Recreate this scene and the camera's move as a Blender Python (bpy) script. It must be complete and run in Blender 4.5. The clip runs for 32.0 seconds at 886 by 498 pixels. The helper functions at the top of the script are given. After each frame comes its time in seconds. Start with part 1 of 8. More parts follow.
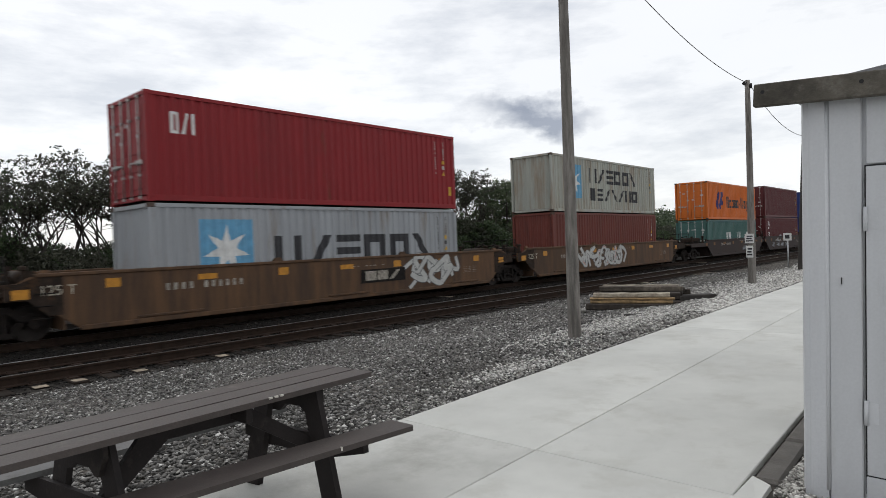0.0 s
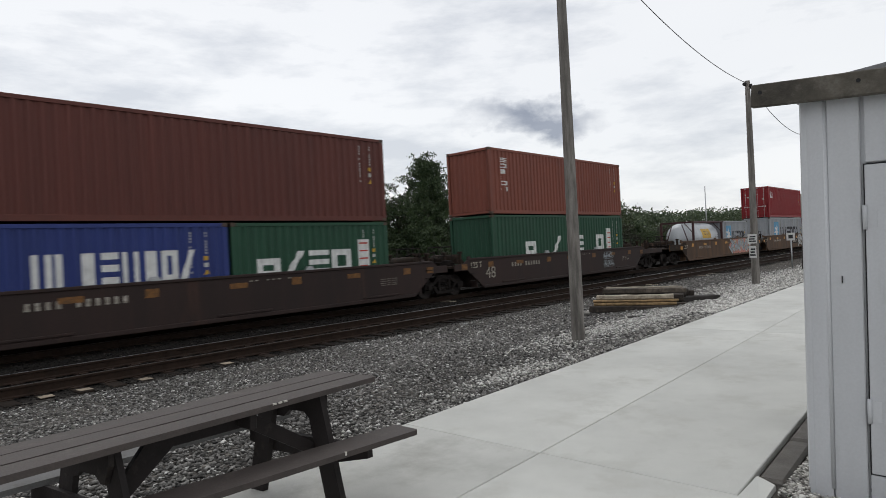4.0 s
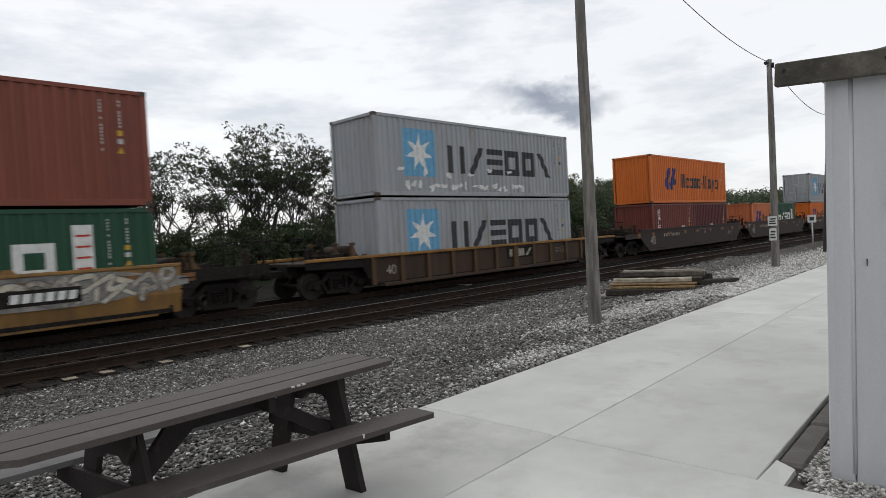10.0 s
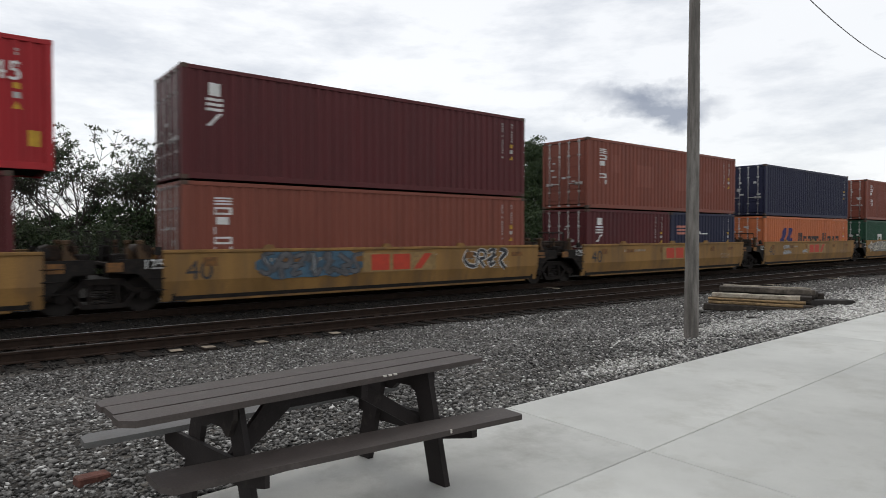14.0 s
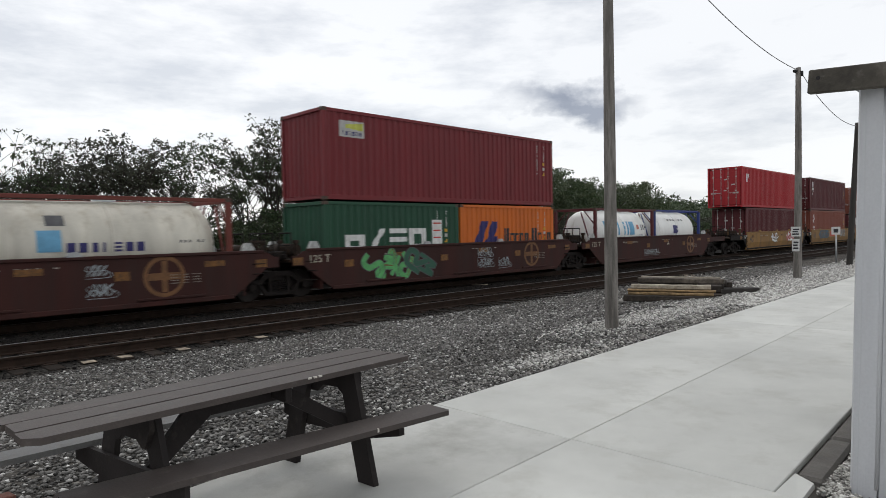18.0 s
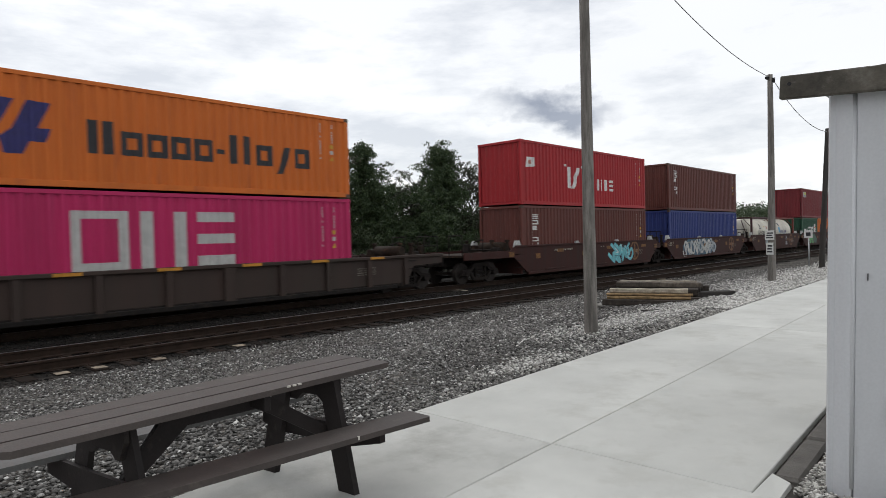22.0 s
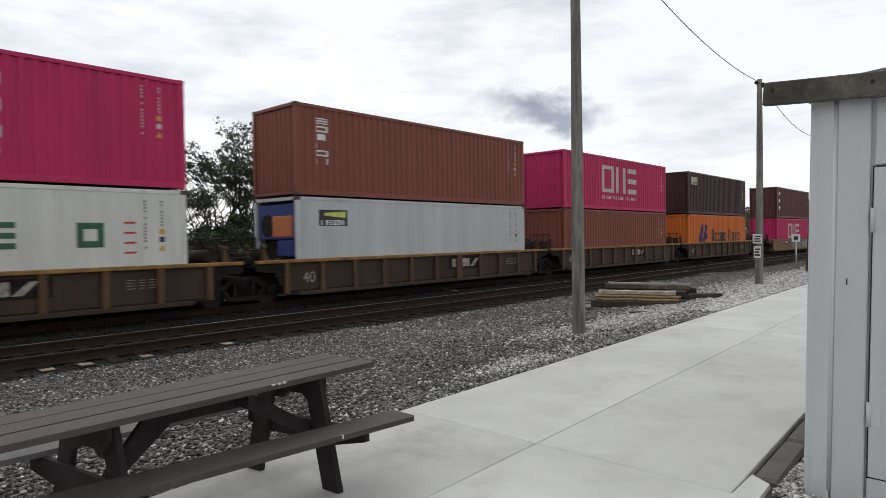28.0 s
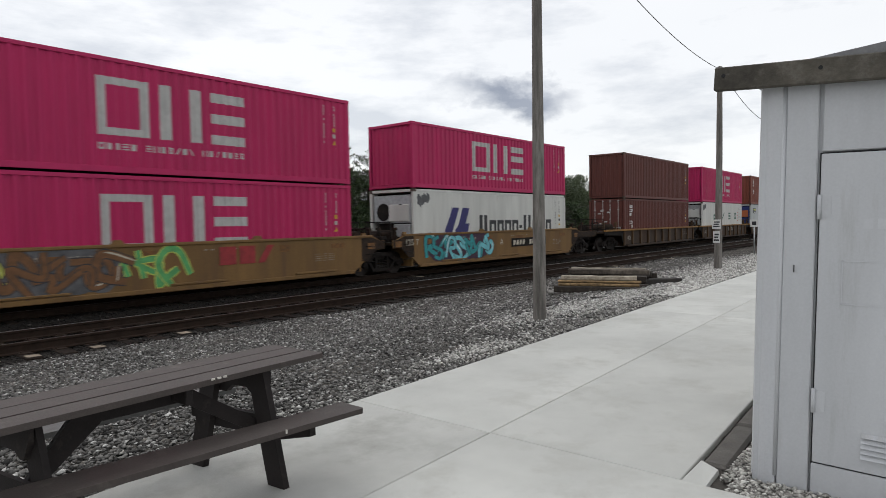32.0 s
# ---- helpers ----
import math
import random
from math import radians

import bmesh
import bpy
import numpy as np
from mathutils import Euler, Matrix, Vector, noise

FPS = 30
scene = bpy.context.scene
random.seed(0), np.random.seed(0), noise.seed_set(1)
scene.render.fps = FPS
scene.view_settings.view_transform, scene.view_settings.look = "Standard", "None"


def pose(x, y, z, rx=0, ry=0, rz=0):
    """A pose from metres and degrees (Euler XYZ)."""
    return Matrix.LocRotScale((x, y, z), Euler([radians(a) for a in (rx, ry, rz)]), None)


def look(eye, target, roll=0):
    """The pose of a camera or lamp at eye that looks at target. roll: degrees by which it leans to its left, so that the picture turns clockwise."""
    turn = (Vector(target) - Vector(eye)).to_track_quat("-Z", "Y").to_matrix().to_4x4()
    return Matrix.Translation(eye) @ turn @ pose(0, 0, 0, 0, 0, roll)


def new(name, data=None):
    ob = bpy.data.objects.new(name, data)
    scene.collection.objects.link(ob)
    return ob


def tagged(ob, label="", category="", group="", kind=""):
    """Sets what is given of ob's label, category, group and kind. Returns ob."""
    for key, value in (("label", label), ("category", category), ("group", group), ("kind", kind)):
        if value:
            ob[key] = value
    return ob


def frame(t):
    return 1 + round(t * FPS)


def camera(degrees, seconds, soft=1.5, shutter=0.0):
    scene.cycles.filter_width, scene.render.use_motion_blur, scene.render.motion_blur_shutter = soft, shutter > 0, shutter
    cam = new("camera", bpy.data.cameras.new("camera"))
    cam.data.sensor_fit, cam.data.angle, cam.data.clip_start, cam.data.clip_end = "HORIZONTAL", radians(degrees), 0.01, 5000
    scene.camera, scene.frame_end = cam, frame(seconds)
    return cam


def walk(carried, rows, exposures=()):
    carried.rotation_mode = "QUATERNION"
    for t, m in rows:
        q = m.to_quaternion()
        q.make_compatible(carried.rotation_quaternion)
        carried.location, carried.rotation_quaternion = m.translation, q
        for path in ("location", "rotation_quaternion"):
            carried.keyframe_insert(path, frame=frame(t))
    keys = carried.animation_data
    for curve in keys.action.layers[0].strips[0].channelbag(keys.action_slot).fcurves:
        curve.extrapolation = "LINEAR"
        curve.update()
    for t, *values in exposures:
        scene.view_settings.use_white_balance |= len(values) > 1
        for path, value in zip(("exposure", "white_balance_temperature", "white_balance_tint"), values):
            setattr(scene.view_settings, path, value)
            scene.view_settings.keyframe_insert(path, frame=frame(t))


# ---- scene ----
cam = camera(70.66, 32.0, soft=0.82, shutter=0.2)
# seconds, place (x along the track, y towards it, z up), yaw, pitch, roll
PATH = [
    (0.0, 0.001, -0.007, 1.610, -48.19, -0.50, -2.12), (0.5, -0.001, -0.016, 1.605, -48.06, -0.36, -2.38),
    (1.0, 0.001, -0.020, 1.606, -47.92, -0.30, -2.55), (1.5, 0.000, -0.023, 1.606, -47.80, -0.31, -2.50),
    (2.0, -0.002, -0.025, 1.605, -47.74, -0.25, -2.47), (2.5, -0.003, -0.029, 1.609, -47.71, -0.19, -2.74),
    (3.0, -0.005, -0.029, 1.610, -47.77, -0.11, -2.76), (3.5, -0.005, -0.029, 1.608, -47.82, -0.03, -2.81),
    (5.5, -0.005, -0.023, 1.604, -48.16, -0.31, -3.48), (6.0, -0.004, -0.020, 1.607, -48.09, -0.44, -3.54),
    (6.5, -0.005, -0.020, 1.605, -47.77, -0.55, -3.06), (7.0, -0.005, -0.022, 1.606, -47.55, -0.72, -2.99),
    (7.5, 0.001, -0.022, 1.605, -47.47, -1.03, -3.37), (8.0, 0.003, -0.027, 1.607, -47.32, -1.37, -3.68),
    (8.5, 0.004, -0.027, 1.608, -47.06, -1.53, -3.75), (9.0, -0.000, -0.022, 1.606, -46.70, -1.52, -3.48),
    (9.5, 0.002, -0.016, 1.603, -46.46, -1.53, -3.06), (10.0, 0.003, -0.013, 1.607, -46.43, -1.48, -3.13),
    (10.5, 0.001, -0.007, 1.606, -46.79, -1.46, -3.02), (11.0, 0.003, -0.005, 1.606, -47.02, -1.41, -2.87),
    (11.5, 0.007, 0.003, 1.609, -47.27, -1.44, -2.70), (12.0, 0.008, 0.026, 1.604, -48.25, -1.41, -2.05),
    (12.5, -0.004, 0.034, 1.603, -47.84, -1.38, -1.50), (13.0, -0.015, 0.028, 1.605, -46.43, -1.32, -1.11),
    (13.5, -0.028, 0.035, 1.596, -42.91, -1.25, -0.37), (14.0, -0.026, 0.054, 1.596, -38.46, -1.34, 0.06),
    (14.5, -0.026, 0.061, 1.589, -36.78, -1.31, 0.12), (16.5, -0.033, 0.026, 1.586, -36.43, -1.96, 0.84),
    (17.0, -0.028, 0.014, 1.594, -41.17, -2.06, -0.06), (17.5, -0.012, 0.015, 1.595, -44.25, -1.70, -0.53),
    (18.0, -0.010, 0.014, 1.597, -44.92, -1.53, -1.09), (18.5, -0.009, 0.013, 1.597, -45.49, -1.47, -1.41),
    (19.0, -0.005, 0.012, 1.601, -46.12, -1.45, -1.80), (19.5, -0.002, 0.012, 1.603, -46.48, -1.41, -2.03),
    (20.0, 0.000, 0.017, 1.604, -46.51, -1.23, -1.90), (20.5, -0.002, 0.022, 1.602, -46.44, -1.02, -1.49),
    (21.0, 0.000, 0.020, 1.598, -46.62, -0.91, -1.25), (21.5, -0.002, 0.015, 1.598, -46.70, -0.97, -1.13),
    (22.0, -0.004, 0.017, 1.593, -46.77, -1.01, -1.49), (22.5, -0.002, 0.022, 1.593, -47.05, -1.05, -1.61),
    (23.0, -0.009, 0.026, 1.589, -47.04, -1.01, -0.73), (23.5, -0.011, 0.024, 1.591, -47.18, -0.97, -0.82),
    (24.0, -0.011, 0.023, 1.592, -47.30, -0.96, -0.44), (24.5, -0.008, 0.021, 1.591, -47.32, -0.94, -0.43),
    (25.0, -0.006, 0.011, 1.595, -47.29, -1.04, -0.35), (25.5, 0.001, 0.004, 1.598, -47.20, -1.12, -0.57),
    (27.5, -0.003, -0.029, 1.598, -47.32, -1.04, -1.23), (28.0, -0.000, -0.023, 1.598, -47.57, -1.05, -0.85),
    (28.5, -0.002, -0.017, 1.597, -47.84, -1.11, -0.48), (29.0, -0.006, -0.008, 1.594, -48.07, -1.21, -0.27),
    (29.5, -0.006, -0.003, 1.594, -48.25, -1.31, -0.13), (30.0, 0.003, -0.003, 1.596, -48.31, -1.23, -0.74),
    (30.5, 0.018, 0.008, 1.596, -49.12, -1.91, 0.04), (31.0, 0.050, 0.000, 1.604, -50.52, -2.15, 0.16),
    (31.5, 0.123, -0.025, 1.608, -50.77, -2.30, -0.29), (32.0, 0.162, -0.042, 1.608, -50.46, -2.42, -0.95),
]


def aim(x, y, z, yaw, pitch, roll):
    return pose(x, y, z, 0, 0, yaw) @ pose(0, 0, 0, 90 + pitch) @ pose(0, 0, 0, 0, 0, roll)


walk(cam, [(r[0], aim(*r[1:])) for r in PATH], exposures=[(0.0, 0.02), (1.0, -0.08), (2.0, -0.12), (3.0, -0.09), (6.0, -0.08), (7.0, -0.16), (8.0, -0.08), (10.0, -0.04), (13.0, 0.0), (18.0, 0.0), (19.0, -0.09), (20.0, -0.01), (22.0, 0.05), (24.0, -0.05), (25.0, -0.02), (28.0, 0.04), (30.0, 0.03), (32.0, 0.0)])

# ---- world and light: an overcast sky with broken cloud ----
world = bpy.data.worlds.new("overcast_sky")
scene.world = world
world.use_nodes = True
wn = world.node_tree.nodes
wl = world.node_tree.links
wn.clear()


def wnode(kind, **values):
    n = wn.new(kind)
    for key, value in values.items():
        n.inputs[key.replace("_", " ")].default_value = value
    return n


w_out = wn.new("ShaderNodeOutputWorld")
w_bg = wn.new("ShaderNodeBackground")
sky = wn.new("ShaderNodeTexSky")
sky.sky_type = "NISHITA"
sky.sun_disc = False
sky.sun_elevation = radians(52)
sky.sun_rotation = radians(16)
w_tc = wn.new("ShaderNodeTexCoord")
w_map = wn.new("ShaderNodeMapping")
w_map.inputs["Scale"].default_value = (1.0, 1.0, 3.6)
w_n1 = wnode("ShaderNodeTexNoise", Scale=3.8, Detail=10.0, Roughness=0.60)
w_n2 = wnode("ShaderNodeTexNoise", Scale=0.9, Detail=4.0, Roughness=0.5)
w_r1 = wn.new("ShaderNodeValToRGB")
w_r1.color_ramp.elements[0].position = 0.35
w_r1.color_ramp.elements[0].color = (0.69, 0.712, 0.75, 1)
w_r1.color_ramp.elements[1].position = 0.545
w_r1.color_ramp.elements[1].color = (0.965, 0.97, 0.975, 1)
w_r2 = wn.new("ShaderNodeValToRGB")
w_r2.color_ramp.elements[0].position = 0.33
w_r2.color_ramp.elements[0].color = (0.925, 0.93, 0.94, 1)
w_r2.color_ramp.elements[1].position = 0.62
w_r2.color_ramp.elements[1].color = (1.0, 1.0, 1.0, 1)
w_mul = wn.new("ShaderNodeMixRGB")
w_mul.blend_type = "MULTIPLY"
w_mul.inputs[0].default_value = 1.0
# one darker bank of cloud low over the track
w_dist = wn.new("ShaderNodeMapping")
w_dist.vector_type = "TEXTURE"
CLOUD = Vector((0.8278, 0.5281, 0.1893)).normalized()
w_dist.inputs["Location"].default_value = CLOUD
w_dist.inputs["Rotation"].default_value = (0, radians(-6), math.atan2(CLOUD.y, CLOUD.x) + math.pi / 2)
w_dist.inputs["Scale"].default_value = (0.125, 1.0, 0.036)
w_len = wn.new("ShaderNodeVectorMath")
w_len.operation = "LENGTH"
w_r3 = wn.new("ShaderNodeValToRGB")
w_r3.color_ramp.elements[0].position = 0.25
w_r3.color_ramp.elements[0].color = (0.37, 0.39, 0.45, 1)
w_r3.color_ramp.elements[1].position = 1.0
w_r3.color_ramp.elements[1].color = (1, 1, 1, 1)
w_mul2 = wn.new("ShaderNodeMixRGB")
w_mul2.blend_type = "MULTIPLY"
w_mul2.inputs[0].default_value = 1.0
w_sky = wn.new("ShaderNodeMixRGB")
w_sky.blend_type = "MIX"
w_sky.inputs[0].default_value = 0.015
wl.new(w_tc.outputs["Generated"], w_map.inputs["Vector"])
wl.new(w_map.outputs["Vector"], w_n1.inputs["Vector"])
wl.new(w_map.outputs["Vector"], w_n2.inputs["Vector"])
wl.new(w_n1.outputs["Fac"], w_r1.inputs["Fac"])
wl.new(w_n2.outputs["Fac"], w_r2.inputs["Fac"])
wl.new(w_r1.outputs["Color"], w_mul.inputs[1])
wl.new(w_r2.outputs["Color"], w_mul.inputs[2])
w_off = wn.new("ShaderNodeVectorMath")
w_off.operation = "ADD"
w_sub = wn.new("ShaderNodeVectorMath")
w_sub.operation = "SUBTRACT"
w_sub.inputs[1].default_value = (0.5, 0.5, 0.5)
w_sca = wn.new("ShaderNodeVectorMath")
w_sca.operation = "SCALE"
w_sca.inputs["Scale"].default_value = 0.13
w_n3 = wnode("ShaderNodeTexNoise", Scale=11.0, Detail=5.0, Roughness=0.55)
w_map3 = wn.new("ShaderNodeMapping")
w_map3.inputs["Scale"].default_value = (1.0, 1.0, 1.7)
wl.new(w_tc.outputs["Generated"], w_map3.inputs["Vector"])
wl.new(w_map3.outputs["Vector"], w_n3.inputs["Vector"])
wl.new(w_n3.outputs["Color"], w_sub.inputs[0])
wl.new(w_sub.outputs[0], w_sca.inputs[0])
wl.new(w_tc.outputs["Generated"], w_off.inputs[0])
wl.new(w_sca.outputs[0], w_off.inputs[1])
wl.new(w_off.outputs[0], w_dist.inputs["Vector"])
wl.new(w_dist.outputs["Vector"], w_len.inputs[0])
wl.new(w_len.outputs["Value"], w_r3.inputs["Fac"])
wl.new(w_mul.outputs["Color"], w_mul2.inputs[1])
wl.new(w_r3.outputs["Color"], w_mul2.inputs[2])
wl.new(sky.outputs["Color"], w_sky.inputs[2])
wl.new(w_mul2.outputs["Color"], w_sky.inputs[1])
wl.new(w_sky.outputs["Color"], w_bg.inputs["Color"])
w_bg.inputs["Strength"].default_value = 0.98
wl.new(w_bg.outputs["Background"], w_out.inputs["Surface"])

sun = new("sun", bpy.data.lights.new("sun", "SUN"))
sun.data.energy = 0.5
sun.data.angle = radians(25)
sun.data.color = (1.0, 0.97, 0.92)
sun.matrix_world = look((10, 34, 50), (0, 0, 0))

# ---- materials ----
MATS = {}


def mat(name, colour, rough=0.6, metal=0.0, vary=0.12, dirt=None, dirt_amount=0.3, scale=3.0, grain=60.0, bump=0.15, streak=False, spread=0.0, spec=0.4, grit=0.5):
    """A painted or raw surface with broad stains, fine grain and relief; streak: stains run down; spread: tone from object to object."""
    if name in MATS:
        return MATS[name]
    m = bpy.data.materials.new(name)
    m.use_nodes = True
    nodes, links = m.node_tree.nodes, m.node_tree.links
    b = nodes["Principled BSDF"]
    tc = nodes.new("ShaderNodeTexCoord")
    mp = nodes.new("ShaderNodeMapping")
    mp.inputs["Scale"].default_value = (1, 1, 0.12) if streak else (1, 1, 1)
    info = nodes.new("ShaderNodeObjectInfo")
    shift = nodes.new("ShaderNodeVectorMath")
    shift.operation = "MULTIPLY_ADD"
    shift.inputs[1].default_value = (37.0, 11.0, 23.0)
    links.new(info.outputs["Random"], shift.inputs[0])
    links.new(tc.outputs["Object"], shift.inputs[2])
    links.new(shift.outputs[0], mp.inputs["Vector"])
    n1 = nodes.new("ShaderNodeTexNoise")
    n1.inputs["Scale"].default_value = scale
    n1.inputs["Detail"].default_value = 5.0
    n1.inputs["Roughness"].default_value = 0.62
    links.new(mp.outputs["Vector"], n1.inputs["Vector"])
    n2 = nodes.new("ShaderNodeTexNoise")
    n2.inputs["Scale"].default_value = grain
    n2.inputs["Detail"].default_value = 3.0
    links.new(shift.outputs[0], n2.inputs["Vector"])
    tone = nodes.new("ShaderNodeValToRGB")
    lo = [max(0.0, c * (1 - vary * 1.6)) for c in colour]
    hi = [min(1.0, c * (1 + vary)) for c in colour]
    tone.color_ramp.elements[0].position = 0.3
    tone.color_ramp.elements[0].color = (*lo, 1)
    tone.color_ramp.elements[1].position = 0.7
    tone.color_ramp.elements[1].color = (*hi, 1)
    links.new(n1.outputs["Fac"], tone.inputs["Fac"])
    fine = nodes.new("ShaderNodeMixRGB")
    fine.blend_type = "OVERLAY"
    fine.inputs[0].default_value = grit * 0.5
    links.new(tone.outputs["Color"], fine.inputs[1])
    links.new(n2.outputs["Fac"], fine.inputs[2])
    last = fine.outputs["Color"]
    if dirt:
        n3 = nodes.new("ShaderNodeTexNoise")
        n3.inputs["Scale"].default_value = scale * 1.7
        n3.inputs["Detail"].default_value = 8.0
        n3.inputs["Roughness"].default_value = 0.7
        links.new(mp.outputs["Vector"], n3.inputs["Vector"])
        cut = nodes.new("ShaderNodeValToRGB")
        cut.color_ramp.elements[0].position = 0.62 - dirt_amount * 0.35
        cut.color_ramp.elements[0].color = (0, 0, 0, 1)
        cut.color_ramp.elements[1].position = 0.80 - dirt_amount * 0.2
        cut.color_ramp.elements[1].color = (1, 1, 1, 1)
        links.new(n3.outputs["Fac"], cut.inputs["Fac"])
        mix = nodes.new("ShaderNodeMixRGB")
        mix.inputs[2].default_value = (*dirt, 1)
        links.new(cut.outputs["Color"], mix.inputs[0])
        links.new(last, mix.inputs[1])
        last = mix.outputs["Color"]
    if spread:
        rng = nodes.new("ShaderNodeMapRange")
        rng.inputs["To Min"].default_value = 1 - spread
        rng.inputs["To Max"].default_value = 1 + spread
        links.new(info.outputs["Random"], rng.inputs["Value"])
        sp = nodes.new("ShaderNodeVectorMath")
        sp.operation = "SCALE"
        links.new(last, sp.inputs[0])
        links.new(rng.outputs["Result"], sp.inputs["Scale"])
        last = sp.outputs[0]
    links.new(last, b.inputs["Base Color"])
    b.inputs["Metallic"].default_value = metal
    b.inputs["Specular IOR Level"].default_value = spec
    rr = nodes.new("ShaderNodeMapRange")
    rr.inputs["To Min"].default_value = max(0.05, rough - 0.12)
    rr.inputs["To Max"].default_value = min(1.0, rough + 0.12)
    links.new(n1.outputs["Fac"], rr.inputs["Value"])
    links.new(rr.outputs["Result"], b.inputs["Roughness"])
    if bump:
        bp = nodes.new("ShaderNodeBump")
        bp.inputs["Strength"].default_value = bump
        bp.inputs["Distance"].default_value = 0.01
        links.new(n2.outputs["Fac"], bp.inputs["Height"])
        links.new(bp.outputs["Normal"], b.inputs["Normal"])
    MATS[name] = m
    return m


RUST = (0.10, 0.045, 0.022)


def paint(name, colour, wear=0.22, dirt=RUST):
    return mat("paint_" + name, colour, rough=0.55, vary=0.10, dirt=dirt, dirt_amount=wear, scale=1.6, grain=45, bump=0.05, streak=True, grit=0.25, spec=0.3)


PAINT = {
    "red": paint("red", (0.232, 0.015, 0.019), 0.02),
    "kred": paint("kred", (0.344, 0.019, 0.024), 0.05),
    "oxide": paint("oxide", (0.142, 0.036, 0.026), 0.10, (0.09, 0.03, 0.025)),
    "triton": paint("triton", (0.202, 0.060, 0.039), 0.05, (0.12, 0.04, 0.03)),
    "darkred": paint("darkred", (0.090, 0.017, 0.019), 0.05, (0.06, 0.02, 0.02)),
    "brown": paint("brown", (0.112, 0.034, 0.026), 0.05, (0.08, 0.03, 0.025)),
    "plum": paint("plum", (0.052, 0.019, 0.019), 0.05, (0.04, 0.02, 0.02)),
    "grey": paint("grey", (0.318, 0.332, 0.347), 0.22, (0.205, 0.16, 0.12)),
    "oldgrey": paint("oldgrey", (0.361, 0.370, 0.327), 0.42, (0.22, 0.14, 0.08)),
    "orange": paint("orange", (0.568, 0.138, 0.019), 0.12, (0.36, 0.085, 0.025)),
    "faded": paint("faded", (0.482, 0.146, 0.056), 0.16, (0.33, 0.09, 0.04)),
    "green": paint("green", (0.019, 0.069, 0.039), 0.06, (0.02, 0.04, 0.03)),
    "teal": paint("teal", (0.060, 0.133, 0.120), 0.10),
    "navy": paint("navy", (0.015, 0.017, 0.045), 0.02, (0.03, 0.03, 0.05)),
    "blue": paint("blue", (0.026, 0.043, 0.172), 0.05, (0.03, 0.04, 0.10)),
    "skyblue": paint("skyblue", (0.047, 0.112, 0.232), 0.08, (0.06, 0.09, 0.14)),
    "pink": paint("pink", (0.447, 0.019, 0.103), 0.03, (0.30, 0.03, 0.09)),
    "reefer": paint("reefer", (0.568, 0.568, 0.533), 0.12, (0.36, 0.34, 0.30)),
    "silver": paint("silver", (0.447, 0.464, 0.464), 0.08, (0.34, 0.34, 0.33)),
}
CAR = {
    "tan": mat("car_tan", (0.112, 0.058, 0.027), 0.75, vary=0.25, dirt=(0.045, 0.026, 0.017), dirt_amount=0.58, scale=1.6, grain=30, bump=0.12, streak=True),
    "dark": mat("car_dark", (0.027, 0.0145, 0.012), 0.75, vary=0.25, dirt=(0.060, 0.026, 0.017), dirt_amount=0.12, scale=1.2, grain=30, bump=0.12, streak=True),
    "yellow": mat("car_yellow", (0.262, 0.142, 0.042), 0.75, vary=0.22, dirt=(0.135, 0.082, 0.042), dirt_amount=0.42, scale=1.2, grain=30, bump=0.10, streak=True),
    "ochre": mat("car_ochre", (0.184, 0.102, 0.034), 0.75, vary=0.2, dirt=(0.12, 0.065, 0.03), dirt_amount=0.4, scale=1.2, grain=30, bump=0.10, streak=True),
    "rib": mat("car_rib", (0.050, 0.027, 0.0155), 0.8, vary=0.30, dirt=(0.032, 0.024, 0.018), dirt_amount=0.5, scale=1.0, grain=25, bump=0.12, streak=True),
    "maroon": mat("car_maroon", (0.045, 0.0150, 0.0122), 0.75, spec=0.25, vary=0.22, dirt=(0.034, 0.019, 0.016), dirt_amount=0.4, scale=1.2, grain=30, bump=0.10, streak=True),
    "fifty": mat("car_fifty", (0.039, 0.024, 0.019), 0.75, vary=0.2, dirt=(0.035, 0.026, 0.02), dirt_amount=0.4, scale=1.2, grain=30, bump=0.10, streak=True),
}
M_chord = mat("chord_yellow", (0.27, 0.135, 0.032), 0.75, vary=0.25, dirt=(0.12, 0.066, 0.03), dirt_amount=0.4, scale=2, streak=False)
M_post = mat("post_ochre", (0.088, 0.047, 0.020), 0.8, vary=0.25, dirt=(0.05, 0.032, 0.02), dirt_amount=0.45, scale=3, streak=True)
M_under = mat("underframe_black", (0.014, 0.012, 0.011), 0.85, spec=0.2, vary=0.3, dirt=(0.034, 0.025, 0.019), dirt_amount=0.35, scale=4, grain=40)
M_platform = mat("platform_steel", (0.030, 0.021, 0.016), 0.85, vary=0.35, dirt=(0.09, 0.045, 0.02), dirt_amount=0.25, scale=5, grain=40, spec=0.2)
M_truck = mat("truck_steel", (0.015, 0.012, 0.011), 0.85, 0.0, spec=0.2, vary=0.3, dirt=(0.035, 0.025, 0.018), dirt_amount=0.35, scale=6, grain=50)
M_wheel = mat("wheel_steel", (0.028, 0.022, 0.019), 0.7, 0.2, vary=0.3, scale=6, grain=50)
M_sign_pale = mat("guide_pale", (0.42, 0.43, 0.42), 0.6, vary=0.2, dirt=(0.20, 0.17, 0.14), dirt_amount=0.3, scale=6)
M_steel = mat("galvanised_steel", (0.42, 0.43, 0.44), 0.45, 0.6, vary=0.15, scale=6)
M_reflectold = mat("reflector_faded", (0.20, 0.090, 0.022), 0.7, vary=0.3, dirt=(0.07, 0.035, 0.02), dirt_amount=0.5, scale=7)
